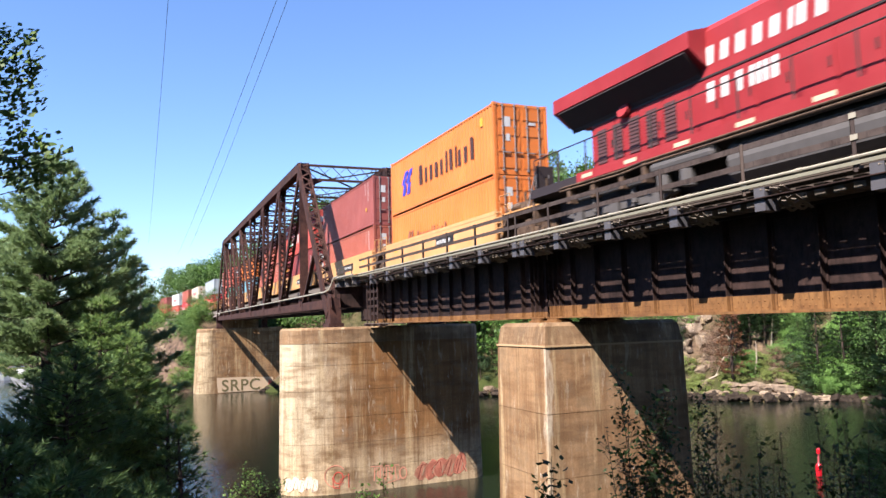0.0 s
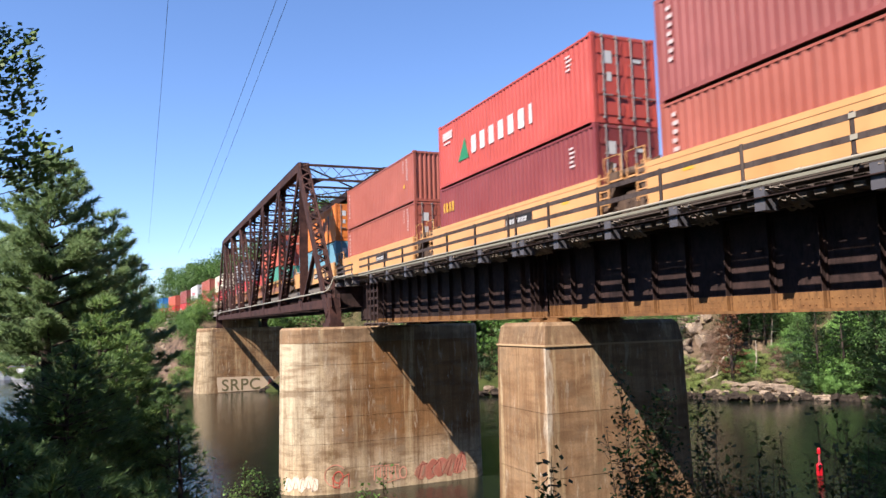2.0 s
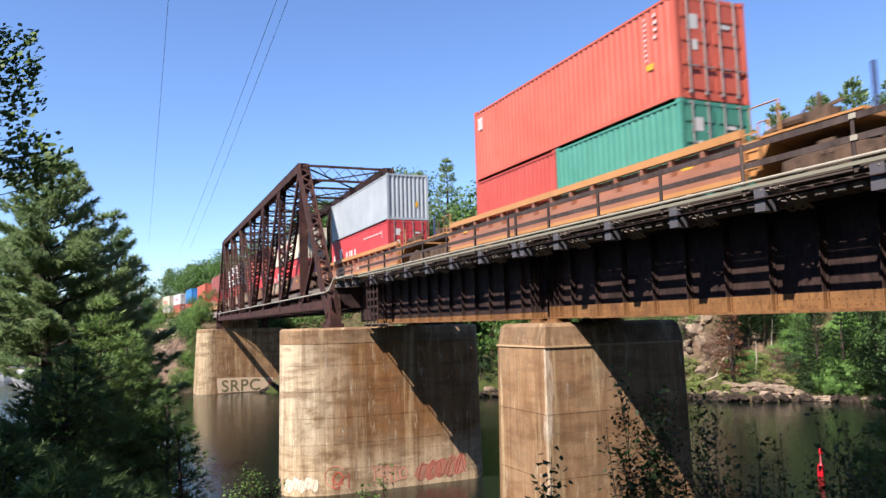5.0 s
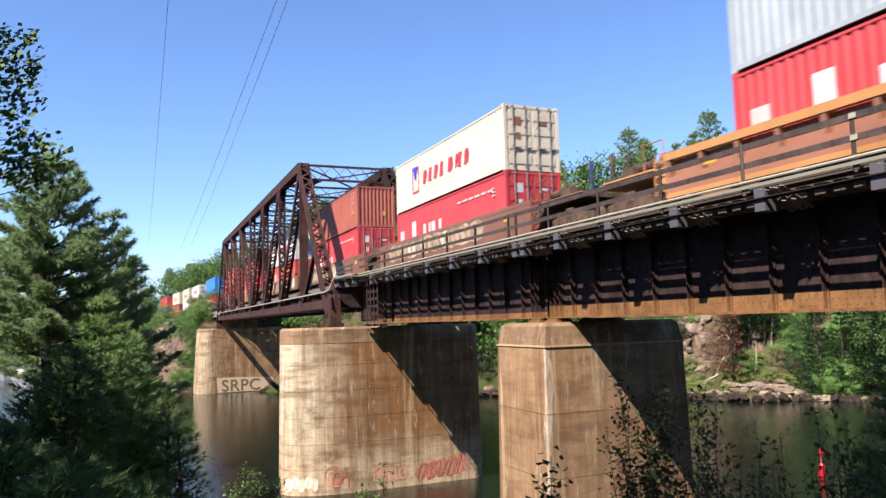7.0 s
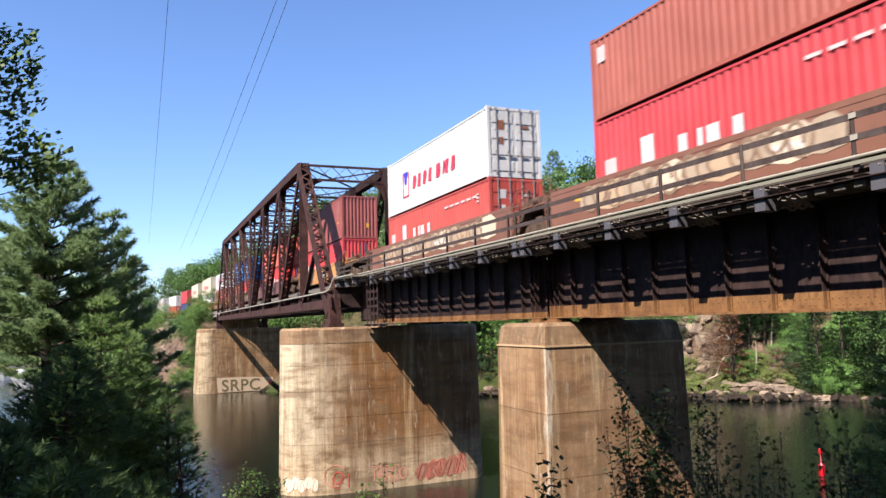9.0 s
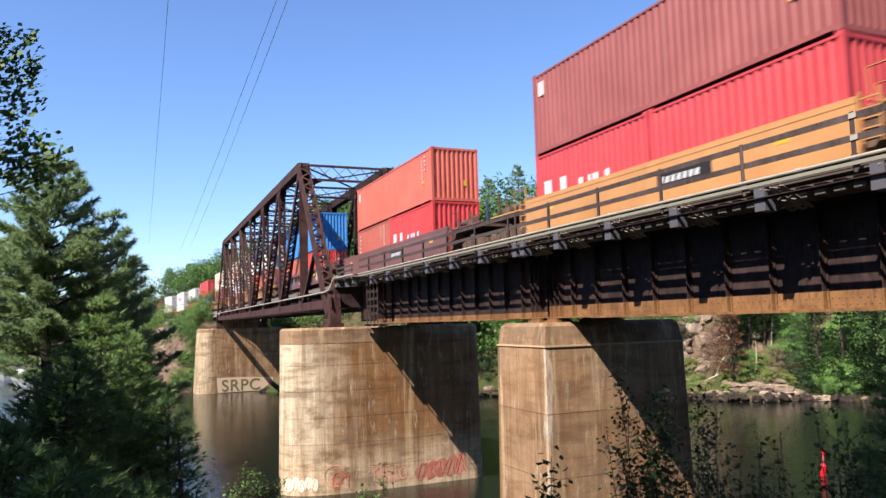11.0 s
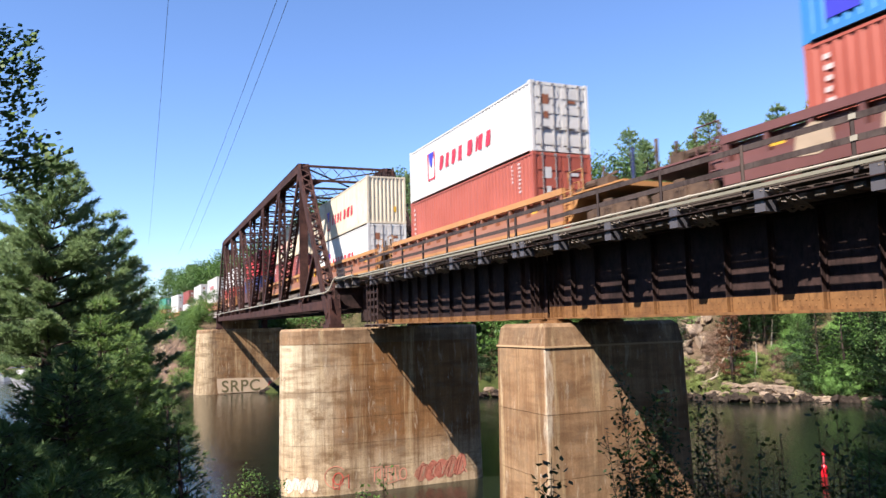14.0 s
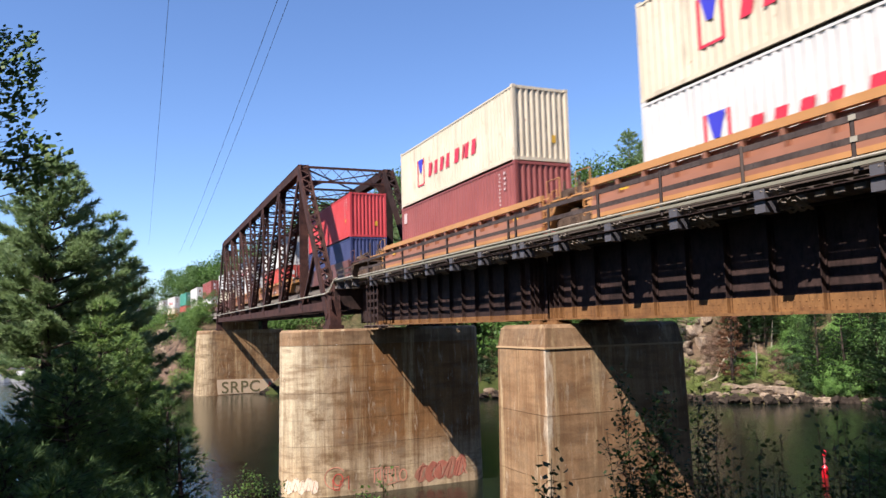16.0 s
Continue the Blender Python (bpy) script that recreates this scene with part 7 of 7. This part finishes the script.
# ---------------------------------------------------------------- rocks, driftwood, buoy, boats, wires, poles
ROCK = concrete_material("shore_rock", lin(178, 158, 136), lin(108, 90, 74))


# wet rock, dark enough to hold the undercut shore's shadow as well
WETROCK = concrete_material("wet_shadowed_rock", lin(62, 54, 46), lin(38, 33, 28), leached=False)


def boulder(seed, label="weathered grey-brown rock on the shore", stone=ROCK):
    rng = random.Random(seed)
    bm = bmesh.new()
    bmesh.ops.create_icosphere(bm, subdivisions=3, radius=1.0)
    o = Vector((rng.uniform(-50, 50), rng.uniform(-50, 50), rng.uniform(-50, 50)))
    cuts = [Vector((rng.gauss(0, 1), rng.gauss(0, 1), rng.gauss(0, 0.8))).normalized() for _ in range(15)]
    for v in bm.verts:
        p = v.co.copy()
        for c in cuts:
            over = p.dot(c) - 0.54
            if over > 0:
                p -= c * over
        p *= 1 + 0.22 * noise.noise(p * 2.1 + o) + 0.12 * noise.noise(p * 6 + o)
        v.co = Vector((p.x * 1.45, p.y * 1.15, p.z * 0.84))
    me = bpy.data.meshes.new("boulder")
    bm.to_mesh(me)
    bm.free()
    me.materials.append(stone)
    ob = new("boulder", me)
    ob.location.z = -500
    return tagged(ob, label, "rock", "rocks on the far shore")


ROCKS = [boulder(k) for k in range(4)]
PALEROCK = concrete_material("pale_shore_rock", lin(204, 184, 160), lin(140, 116, 96))
PALEROCKS = [boulder(k, "pale pinkish rock ledge at the waterline", PALEROCK) for k in range(20, 22)]
WETROCKS = [boulder(k, "dark wet rock at the waterline with undercut shadow in its colour", WETROCK) for k in range(10, 13)]
rnd = random.Random(21)
s = -40.0
while s < 34:
    shore = 84 + 1.2 * math.sin(s * 0.23) + 0.8 * math.sin(s * 0.61 + 1)
    for stones, off, lo, hi, sink in ((WETROCKS, -0.5, 0.6, 1.0, -0.25), (WETROCKS, 0.2, 0.5, 0.9, -0.05), (ROCKS, 0.9, 0.5, 1.2, 0.0), (ROCKS, 2.2, 0.5, 1.3, 0.0)):
        x, y = river(s + rnd.uniform(-0.4, 0.4), shore + off + rnd.uniform(-0.3, 0.3))
        big = 1.6 if off > 0.5 and -4.5 < s < 3.5 else 1.0
        if clear_of_track(x, y, 5) and (stones is WETROCKS or rnd.random() < 0.45):
            plant(rnd.choice(stones), x, y, 0.8 * rnd.uniform(lo, hi) * big, rnd.uniform(0, 360), rnd.uniform(-15, 15), sink)
    s += rnd.uniform(0.8, 1.3)
# the cliff: large broken blocks, one above the other
for k in range(44):
    x, y = spot(rnd.uniform(-49.0, -47.0), rnd.uniform(88.0, 95))
    plant(rnd.choice(ROCKS + PALEROCKS), x, y, rnd.uniform(0.5, 1.15), rnd.uniform(0, 360), rnd.uniform(-40, 40), 0.1, rnd.uniform(0.9, 1.6))
for k in range(14):
    x, y = spot(rnd.uniform(-47.3, -41.5), rnd.uniform(86.5, 92))
    plant(rnd.choice(ROCKS), x, y, rnd.uniform(0.5, 1.1), rnd.uniform(0, 360), rnd.uniform(-35, 35), 0.2, rnd.uniform(0.9, 1.4))
# broad pale ledges at the waterline
for k, (b, off, sc) in enumerate(((-46.1, 0.0, 0.45), (-45.6, 0.1, 0.5), (-44.4, 0.4, 0.7), (-43.9, 0.2, 1.0), (-43.3, 0.3, 1.15), (-42.7, 0.5, 1.2), (-42.1, 0.4, 1.05), (-41.5, 0.6, 0.8), (-43.6, -0.5, 0.6), (-42.9, -0.4, 0.65), (-42.2, -0.4, 0.6), (-40.3, 0.4, 0.8), (-39.9, 0.2, 1.05), (-39.5, 0.6, 0.8), (-39.0, 0.2, 0.45), (-37.4, 0.3, 0.5), (-36.6, 0.3, 0.5))):
    x, y = spot(b, 84.6 + off)
    plant(PALEROCKS[k % 2], x, y, sc, 42 + rnd.uniform(-22, 22), rnd.uniform(-10, 10), 0.05, 0.85)
# light shrubs, withered scrub and tufts on the open slope: kind, bearings, distances, count, sizes
SHORE = [broadleaf(441, 3.4, 2.1, 0.1, 46, 64, 0.15, CEDAR, "bright green cedar bush on the rocky shore", "bush", "bush", 0.62), broadleaf(442, 2.6, 1.9, 0.1, 42, 60, 0.14, GRASSBUSH, "yellow-green low scrub on the sunny slope", "bush", "bush", 0.62),
         broadleaf(443, 3.2, 1.8, 0.1, 40, 52, 0.15, FARNEEDLE, "dark green bush on the rocky shore", "bush", "bush", 0.62), broadleaf(444, 2.6, 1.8, 0.1, 40, 40, 0.12, DRYLEAF, "withered brown scrub on the rocky slope", "bush", "bush", 0.6)]
for kind, b0, b1, d0, d1, count, lo, hi in ((1, -48.9, -47.2, 84.8, 88.5, 16, 0.3, 0.6), (0, -48.9, -47.6, 91, 94, 5, 0.35, 0.6), (3, -47.6, -45.6, 87.0, 92.5, 15, 0.45, 0.9), (1, -47.4, -45.6, 84.8, 86.6, 8, 0.25, 0.45),
                                            (1, -45.7, -43.2, 85.8, 87.8, 15, 0.3, 0.55), (0, -45.6, -44.4, 86.0, 88.0, 5, 0.4, 0.6), (3, -42.7, -41.6, 86.2, 89.0, 7, 0.35, 0.7), (1, -43.4, -41.4, 86.0, 88.4, 8, 0.25, 0.5),
                                            (2, -42.0, -40.2, 87.0, 91.0, 10, 0.6, 1.0), (0, -42.6, -40.4, 88.0, 92.0, 8, 0.5, 0.9), (2, -41.3, -40.4, 85.8, 87.0, 4, 0.4, 0.6), (0, -40.0, -37.4, 85.8, 89.0, 20, 0.6, 1.05), (2, -38.6, -36.2, 86.0, 90.5, 12, 0.7, 1.2), (0, -39.0, -36.4, 88.5, 92.0, 9, 0.7, 1.2),
                                            (0, -64.2, -61.0, 92, 97, 8, 0.6, 1.0), (2, -64.2, -61.0, 91, 97, 8, 0.6, 1.1), (3, -63.8, -61.2, 88.5, 92, 6, 0.3, 0.5)):
    for k in range(count):
        x, y = spot(rnd.uniform(b0, b1), rnd.uniform(d0, d1))
        plant(SHORE[kind], x, y, rnd.uniform(lo, hi), rnd.uniform(0, 360))
# dark conifers in the hollow beside the cliff, and the dense wood beyond it
for b, dist, sc in ((-45.2, 89.2, 0.36), (-44.8, 90.2, 0.42), (-44.3, 89.3, 0.38), (-43.8, 90.2, 0.44), (-43.3, 89.6, 0.36), (-42.8, 90.6, 0.42), (-45.5, 91.0, 0.45), (-44.0, 91.2, 0.5), (-36.9, 86.0, 0.5), (-36.2, 85.4, 0.5), (-37.4, 89.0, 0.5), (-36.5, 84.6, 0.5), (-40.9, 85.5, 0.44), (-40.1, 86.5, 0.5), (-39.4, 85.5, 0.40), (-38.5, 86.0, 0.5), (-37.6, 85.3, 0.42), (-36.9, 86.0, 0.52), (-36.2, 85.5, 0.46), (-35.4, 86.0, 0.5)):
    x, y = spot(b, dist)
    if b < -41.5 or sc == 0.5:
        plant(DARKPINE, x, y, sc, rnd.uniform(0, 360))
    else:
        plant(rnd.choice((FAR[1], FAR[0], FARPINE[0])), x, y, sc * rnd.uniform(1.0, 1.3), rnd.uniform(0, 360))
for k in range(60):
    x, y = spot(rnd.uniform(-88.4, -86.4), rnd.uniform(112, 136))
    plant(rnd.choice(ROCKS + PALEROCKS), x, y, rnd.uniform(0.25, 0.75), rnd.uniform(0, 360), rnd.uniform(-25, 25), 0.1)
for k in range(16):
    x, y = spot(rnd.uniform(-87.6, -85.9), rnd.uniform(107, 115))
    if ground_z(x, y) > 0:
        plant(SHORE[1], x, y, rnd.uniform(0.4, 0.8), rnd.uniform(0, 360))


# dark rocks added at the far pier's foot, standing in for shadow there
for k in range(9):
    x, y = -105.6 + rnd.uniform(0, 1.6), 17.6 + rnd.uniform(0, 3.5)
    plant(rnd.choice(WETROCKS), x, y, rnd.uniform(0.35, 0.6), rnd.uniform(0, 360), rnd.uniform(-20, 20), 0.1)


def dead_branch(x, y, z, pts, r):
    ob = Shape()
    ob.tube([(0, 0, 0)] + pts, [r] + [r * (1 - 0.8 * (k + 1) / len(pts)) for k in range(len(pts))], 6)
    for k, p in enumerate(pts[:-1]):
        q = Vector(p) + Vector((rnd.uniform(-0.9, 0.9), rnd.uniform(-0.9, 0.9), rnd.uniform(-0.2, 0.7)))
        ob.tube([p, q], [r * 0.5, r * 0.1], 5)
    o = new("dead_branch", ob.mesh("dead_branch", BOUGH))
    o.matrix_basis = pose(x, y, z)
    tagged(o, "bleached dead branch fallen on the rocky slope", "branch", "dead wood on the slope")


for s0, d0, pts, r in ((-8.2, 86.6, [(0.5, 0.3, 1.4), (1.2, 1.0, 3.0), (1.4, 1.6, 4.6)], 0.13), (-6.6, 86.4, [(0.3, 0.6, 1.8), (-0.6, 1.0, 3.2), (-1.6, 1.0, 4.2)], 0.11), (-4.2, 86.2, [(0.2, 0.2, 1.5), (0.1, 0.3, 3.4)], 0.10), (-9.4, 86.4, [(1.4, 1.1, 0.9), (2.6, 2.2, 1.7)], 0.12),
                       (-9.0, 90.5, [(1.5, 1.2, 1.0), (3.0, 2.6, 1.5), (4.2, 4.0, 1.6)], 0.12), (-7.0, 90, [(0.8, 0.6, -0.6), (1.8, 1.4, -1.2), (2.6, 2.4, -2.0)], 0.10),
                       (-4.5, 91, [(-0.3, 0.4, 1.6), (-0.7, 0.8, 3.2), (-1.4, 1.2, 4.4)], 0.14), (-8.5, 89.5, [(-1.6, -1.2, -0.5), (-3.0, -2.0, -1.0)], 0.09), (-2.5, 89.5, [(0.1, 0.1, 1.5), (0.1, 0.3, 2.9)], 0.10)):
    x, y = river(s0, d0)
    dead_branch(x, y, ground_z(x, y) - 0.05, pts, r)

BUOYRED = plain("buoy_red", lin(226, 30, 44), 0.35, 0, 0.08)


def build_buoy():
    ob = thing("spar_buoy", pose(-30.2, 35.3, 0), "red spar buoy floating upright in the river", "buoy")
    part("float", Shape().tube([(0, 0, -0.5), (0, 0, 0.05), (0, 0, 0.55), (0, 0, 0.68)], [0.13, 0.165, 0.165, 0.07], 14), BUOYRED, ob, smooth=False)
    part("spar", Shape().tube([(0, 0, 0.68), (0, 0, 1.15)], [0.055, 0.05], 10), plain("faded_buoy_red", lin(196, 92, 96), 0.5), ob, "faded pinkish band")
    part("topmark", Shape().tube([(0, 0, 1.15), (0, 0, 1.2), (0, 0, 1.42), (0, 0, 1.5)], [0.05, 0.10, 0.10, 0.03], 12), BUOYRED, ob)
    return ob


BUOY = build_buoy()


def build_boat(x, y, turn):
    ob = thing("motorboat", pose(x, y, 0, 0, 0, turn), "white motorboat moored at the far shore", "boat", "moored boats")
    hull = Shape()
    rows = []
    for u, w, zk in ((-3.2, 1.15, -0.2), (-1.5, 1.25, -0.25), (0.8, 1.2, -0.25), (2.4, 0.75, -0.1), (3.4, 0.05, 0.35)):
        rows.append([(u, -w, 0.95 + 0.05 * u), (u, -w * 0.75, 0.0), (u, 0, zk), (u, w * 0.75, 0.0), (u, w, 0.95 + 0.05 * u)])
    for a, b in zip(rows[:-1], rows[1:]):
        for k in range(4):
            hull.quad(a[k], b[k], b[k + 1], a[k + 1])
    hull.quad(*reversed(rows[0]))
    for a, b in zip(rows[:-1], rows[1:]):
        hull.quad(a[4], b[4], b[0], a[0])
    part("hull", hull, WHITE, ob, "glossy white hull")
    part("cabin", Shape().extrude([(-1.2, 0, 0.9), (1.6, 0, 1.0), (0.9, 0, 2.0), (-1.0, 0, 2.1)], (0, -0.85, 0), (0, 0.85, 0)), WHITE, ob)
    part("canopy", Shape().box(-2.8, 0.6, -0.95, 0.95, 2.45, 2.52), NAVY, ob, "blue canopy top")
    for u in (-2.7, 0.5):
        for w in (-0.9, 0.9):
            part("canopy_post", Shape().beam((u, w, 0.9), (u, w, 2.46), 0.04, 0.04), RODS, ob)


build_boat(-165.0, -22.5, 74)
build_boat(-164.0, -17.0, 62)


def build_wires():
    ob = thing("power_line", pose(0, 0, 0), "three thin power cables spanning the river", "power line", kind="structure")
    eye = np.array([0, 0, 9.0])
    for near, a, far, b in (((-0.8723, 0.0507, 0.4863), 58, (-0.9937, 0.0297, 0.1079), 250), ((-0.8150, 0.2146, 0.5383), 50, (-0.9935, 0.0646, 0.0940), 250), ((-0.8070, 0.2298, 0.5441), 50, (-0.9918, 0.0780, 0.1013), 250)):
        p, q = eye + np.array(near) * a, eye + np.array(far) * b
        pts = [tuple(p + (q - p) * u - np.array([0, 0, 1.0 * 4 * u * (1 - u)])) for u in np.linspace(-0.25, 1.0, 24)]
        part("cable", Shape().tube(pts, 0.022, 5), BLACKIRON, ob)


build_wires()


def build_pole(b, dist, high):
    x, y = spot(b, dist)
    g = ground_z(x, y)
    ob = thing("utility_pole", pose(x, y, g), "dark wooden utility pole beside the railway", "utility pole", "poles by the line")
    part("pole", Shape().tube([(0, 0, -0.5), (0, 0, high)], [0.16, 0.11], 8), TIMBER, ob)
    part("crossarm", Shape().box(-0.06, 0.06, -1.1, 1.1, high - 0.7, high - 0.55), TIMBER, ob)


build_pole(-88.78, 158, 11.0)
build_pole(-89.34, 185, 11.0)


def build_house(b, dist):
    x, y = spot(b, dist)
    g = ground_z(x, y)
    ob = thing("house", pose(x, y, g, 0, 0, 10), "small white clapboard house half hidden by trees", "house")
    part("wall", Shape().box(-3.5, 3.5, -3, 3, -0.5, 5.6), SNOW, ob)
    part("roof", Shape().extrude([(0, -3.5, 5.6), (0, 3.5, 5.6), (0, 0, 7.8)], (-3.9, 0, 0), (3.9, 0, 0)), GREY, ob)
    for k in (-2, 0, 2):
        part("window", Shape().box(3.5, 3.53, k - 0.45, k + 0.45, 3.5, 4.8), GLASS, ob)


build_house(-89.34, 196)

# ---------------------------------------------------------------- sprayed writing and stains on the piers
SPRAYPALE = plain("pale_spray", lin(200, 172, 138), 0.8, 0, 0.2)
SPRAYRED = plain("red_spray", lin(232, 104, 82), 0.8, 0, 0.3)
SPRAYDARK = plain("dark_spray", lin(104, 92, 54), 0.8, 0, 0.2)
SPRAYCORAL = plain("coral_spray", lin(255, 158, 128), 0.85, 0, 0.3)


def build_far_writing():
    ob = thing("sprayed_sign", pose(-106.46, 11.9, -0.05, 0, -2.9, 0), "large sprayed letters on a pale painted patch of the pier", "graffiti")
    part("patch", Shape().extrude([(0, 0.3, 0.15), (0, 8.0, 0.1), (0, 7.8, 1.9), (0, 4.0, 2.1), (0, 0.1, 2.15)], (0, 0, 0), (0.012, 0, 0)), SPRAYPALE, ob, "pale painted patch")
    cu = bpy.data.curves.new("letters", "FONT")
    cu.body, cu.size, cu.extrude, cu.space_character = "SRPC", 2.2, 0.01, 1.08
    cu.offset = 0.025
    tmp = bpy.data.objects.new("letters", cu)
    scene.collection.objects.link(tmp)
    me = bpy.data.meshes.new_from_object(tmp.evaluated_get(bpy.context.evaluated_depsgraph_get()))
    bpy.data.objects.remove(tmp)
    me.materials.clear()
    me.materials.append(SPRAYDARK)
    part("letters", me, SPRAYDARK, ob, "dark sprayed letters", pose(0.03, 0.75, 0.3, 90, 0, 90))
    part("red_blot", Shape().extrude([(0, 7.0, 0.2), (0, 7.7, 0.2), (0, 7.6, 1.3), (0, 7.2, 1.6)], (0.013, 0, 0), (0.022, 0, 0)), SPRAYRED, ob)


build_far_writing()


def build_near_writing():
    ob = thing("sprayed_tags", pose(-41.2, 8.0, 0), "red and pale sprayed tags near the foot of the pier", "graffiti")
    rng = random.Random(9)

    def wall(y, z, lift):
        """A point on the pier's side, y along it from its nose."""
        u = max(0.0, 1 - y / 3.6)
        k = (8.82 - z) * 0.012
        return ((1.75 + k) * math.sqrt(max(0, 1 - u * u)) + lift, y + (y - 5.85) / 5.85 * k, z)

    def stroke(name, mat, pts, w, lift):
        sh = Shape()
        line = [Vector(wall(*p, lift)) for p in pts]
        for k, p in enumerate(line):
            d = line[min(k + 1, len(line) - 1)] - line[max(k - 1, 0)]
            n = d.cross(Vector((1, 0, 0))).normalized() * w / 2
            sh.v += [tuple(p - n), tuple(p + n)]
        sh.f += [(2 * k, 2 * k + 1, 2 * k + 3, 2 * k + 2) for k in range(len(line) - 1)]
        part(name, sh, mat, ob)

    def blob(name, mat, cy, cz, ry, rz, lift, slant=0.0, n=13):
        ring = []
        for k in range(n):
            a = 2 * math.pi * k / n
            r = 1 + rng.uniform(-0.13, 0.13)
            z = cz + rz * r * math.sin(a)
            ring.append(wall(cy + ry * r * math.cos(a) + slant * (z - cz), z, lift))
        part(name, Shape().quad(*ring).extrude(ring, (0, 0, 0), (-0.03, 0, 0)), mat, ob)
        return ring
    def loop(mat, cy, cz, ry, rz, w, lift, slant=0.0, n=12, part_of=1.0):
        pts = []
        for k in range(n + 1):
            a = 2 * math.pi * part_of * k / n + 0.6
            z = cz + rz * math.sin(a)
            pts.append((cy + ry * math.cos(a) + slant * (z - cz), z))
        stroke("outline", mat, pts, w, lift)
    # slanting filled letters with dark outlines
    for k in range(5):
        blob("letter_fill", (SPRAYSALMON, SPRAYCORAL, SPRAYCORAL)[k % 3], 7.45 + 0.57 * k, 0.72 + 0.04 * k, 0.40, 0.50 + 0.03 * k, 0.006 + 0.001 * k, 0.25, 11)
    for k in range(5):
        y = 7.15 + 0.58 * k
        h = 1.0 + 0.05 * k
        lean = 0.22
        form = ([(0.0, 0.3), (0.05, h), (0.4, h + 0.05)], [(0.35, 0.35), (0.12, 0.7), (0.5, h + 0.1)], [(0.0, h), (0.25, 0.35), (0.5, h)], [(0.0, 0.3), (0.1, h), (0.42, 0.4), (0.5, h)], [(0.0, 0.35), (0.1, h + 0.1), (0.3, 0.7), (0.5, 0.4)])[k]
        stroke("outline", SPRAYMAROON, [(y + u + lean * v, v + 0.04) for u, v in form], 0.045, 0.014)
        stroke("outline", SPRAYSALMON, [(y + u + 0.09 + lean * v, v + 0.03) for u, v in form], 0.05, 0.012)
        stroke("highlight", SPRAYPALE, [(y + 0.2 + lean * 0.5, 0.5), (y + 0.24 + lean, 0.95)], 0.045, 0.016)
    # boxed pale tag
    for k in range(4):
        y = 4.7 + k * 0.33
        stroke("tag_stroke", SPRAYSALMON, [(y, 0.5), (y + 0.04, 1.15), (y + 0.22, 1.1), (y + 0.2, 0.8), (y + 0.28, 0.45)], 0.07, 0.01)
    stroke("tag_frame", SPRAYSALMON, [(4.5, 1.25), (6.1, 1.2), (6.15, 0.45), (5.4, 0.3)], 0.05, 0.01)
    loop(SPRAYSALMON, 6.35, 0.75, 0.2, 0.3, 0.07, 0.012)
    # red ringed tag on the curve
    loop(SPRAYSALMON, 2.6, 0.95, 0.55, 0.55, 0.05, 0.012, 0, 14, 0.8)
    loop(SPRAYRED, 2.75, 0.85, 0.25, 0.3, 0.06, 0.012)
    stroke("tag_stroke", SPRAYRED, [(2.45, 0.9), (2.5, 0.35), (2.8, 0.3), (2.85, 0.75), (3.3, 1.0), (3.3, 0.3)], 0.05, 0.014)
    # white block tags round the nose
    for k in range(5):
        y = 0.35 + 0.3 * k
        blob("white_patch", SPRAYWHITE, y, 0.55 + 0.12 * (k % 2), 0.2, 0.38, 0.006, 0.1, 9)
        stroke("tag_stroke", SPRAYSALMON, [(y - 0.1, 0.3), (y, 0.8), (y + 0.12, 0.4)], 0.03, 0.014)


SPRAYSALMON = plain("salmon_spray", lin(236, 160, 128), 0.85, 0, 0.2)
SPRAYMAROON = plain("maroon_spray", lin(158, 72, 56), 0.85, 0, 0.3)
SPRAYWHITE = plain("white_spray", lin(255, 232, 204), 0.8, 0, 0.35)
build_near_writing()


motions()
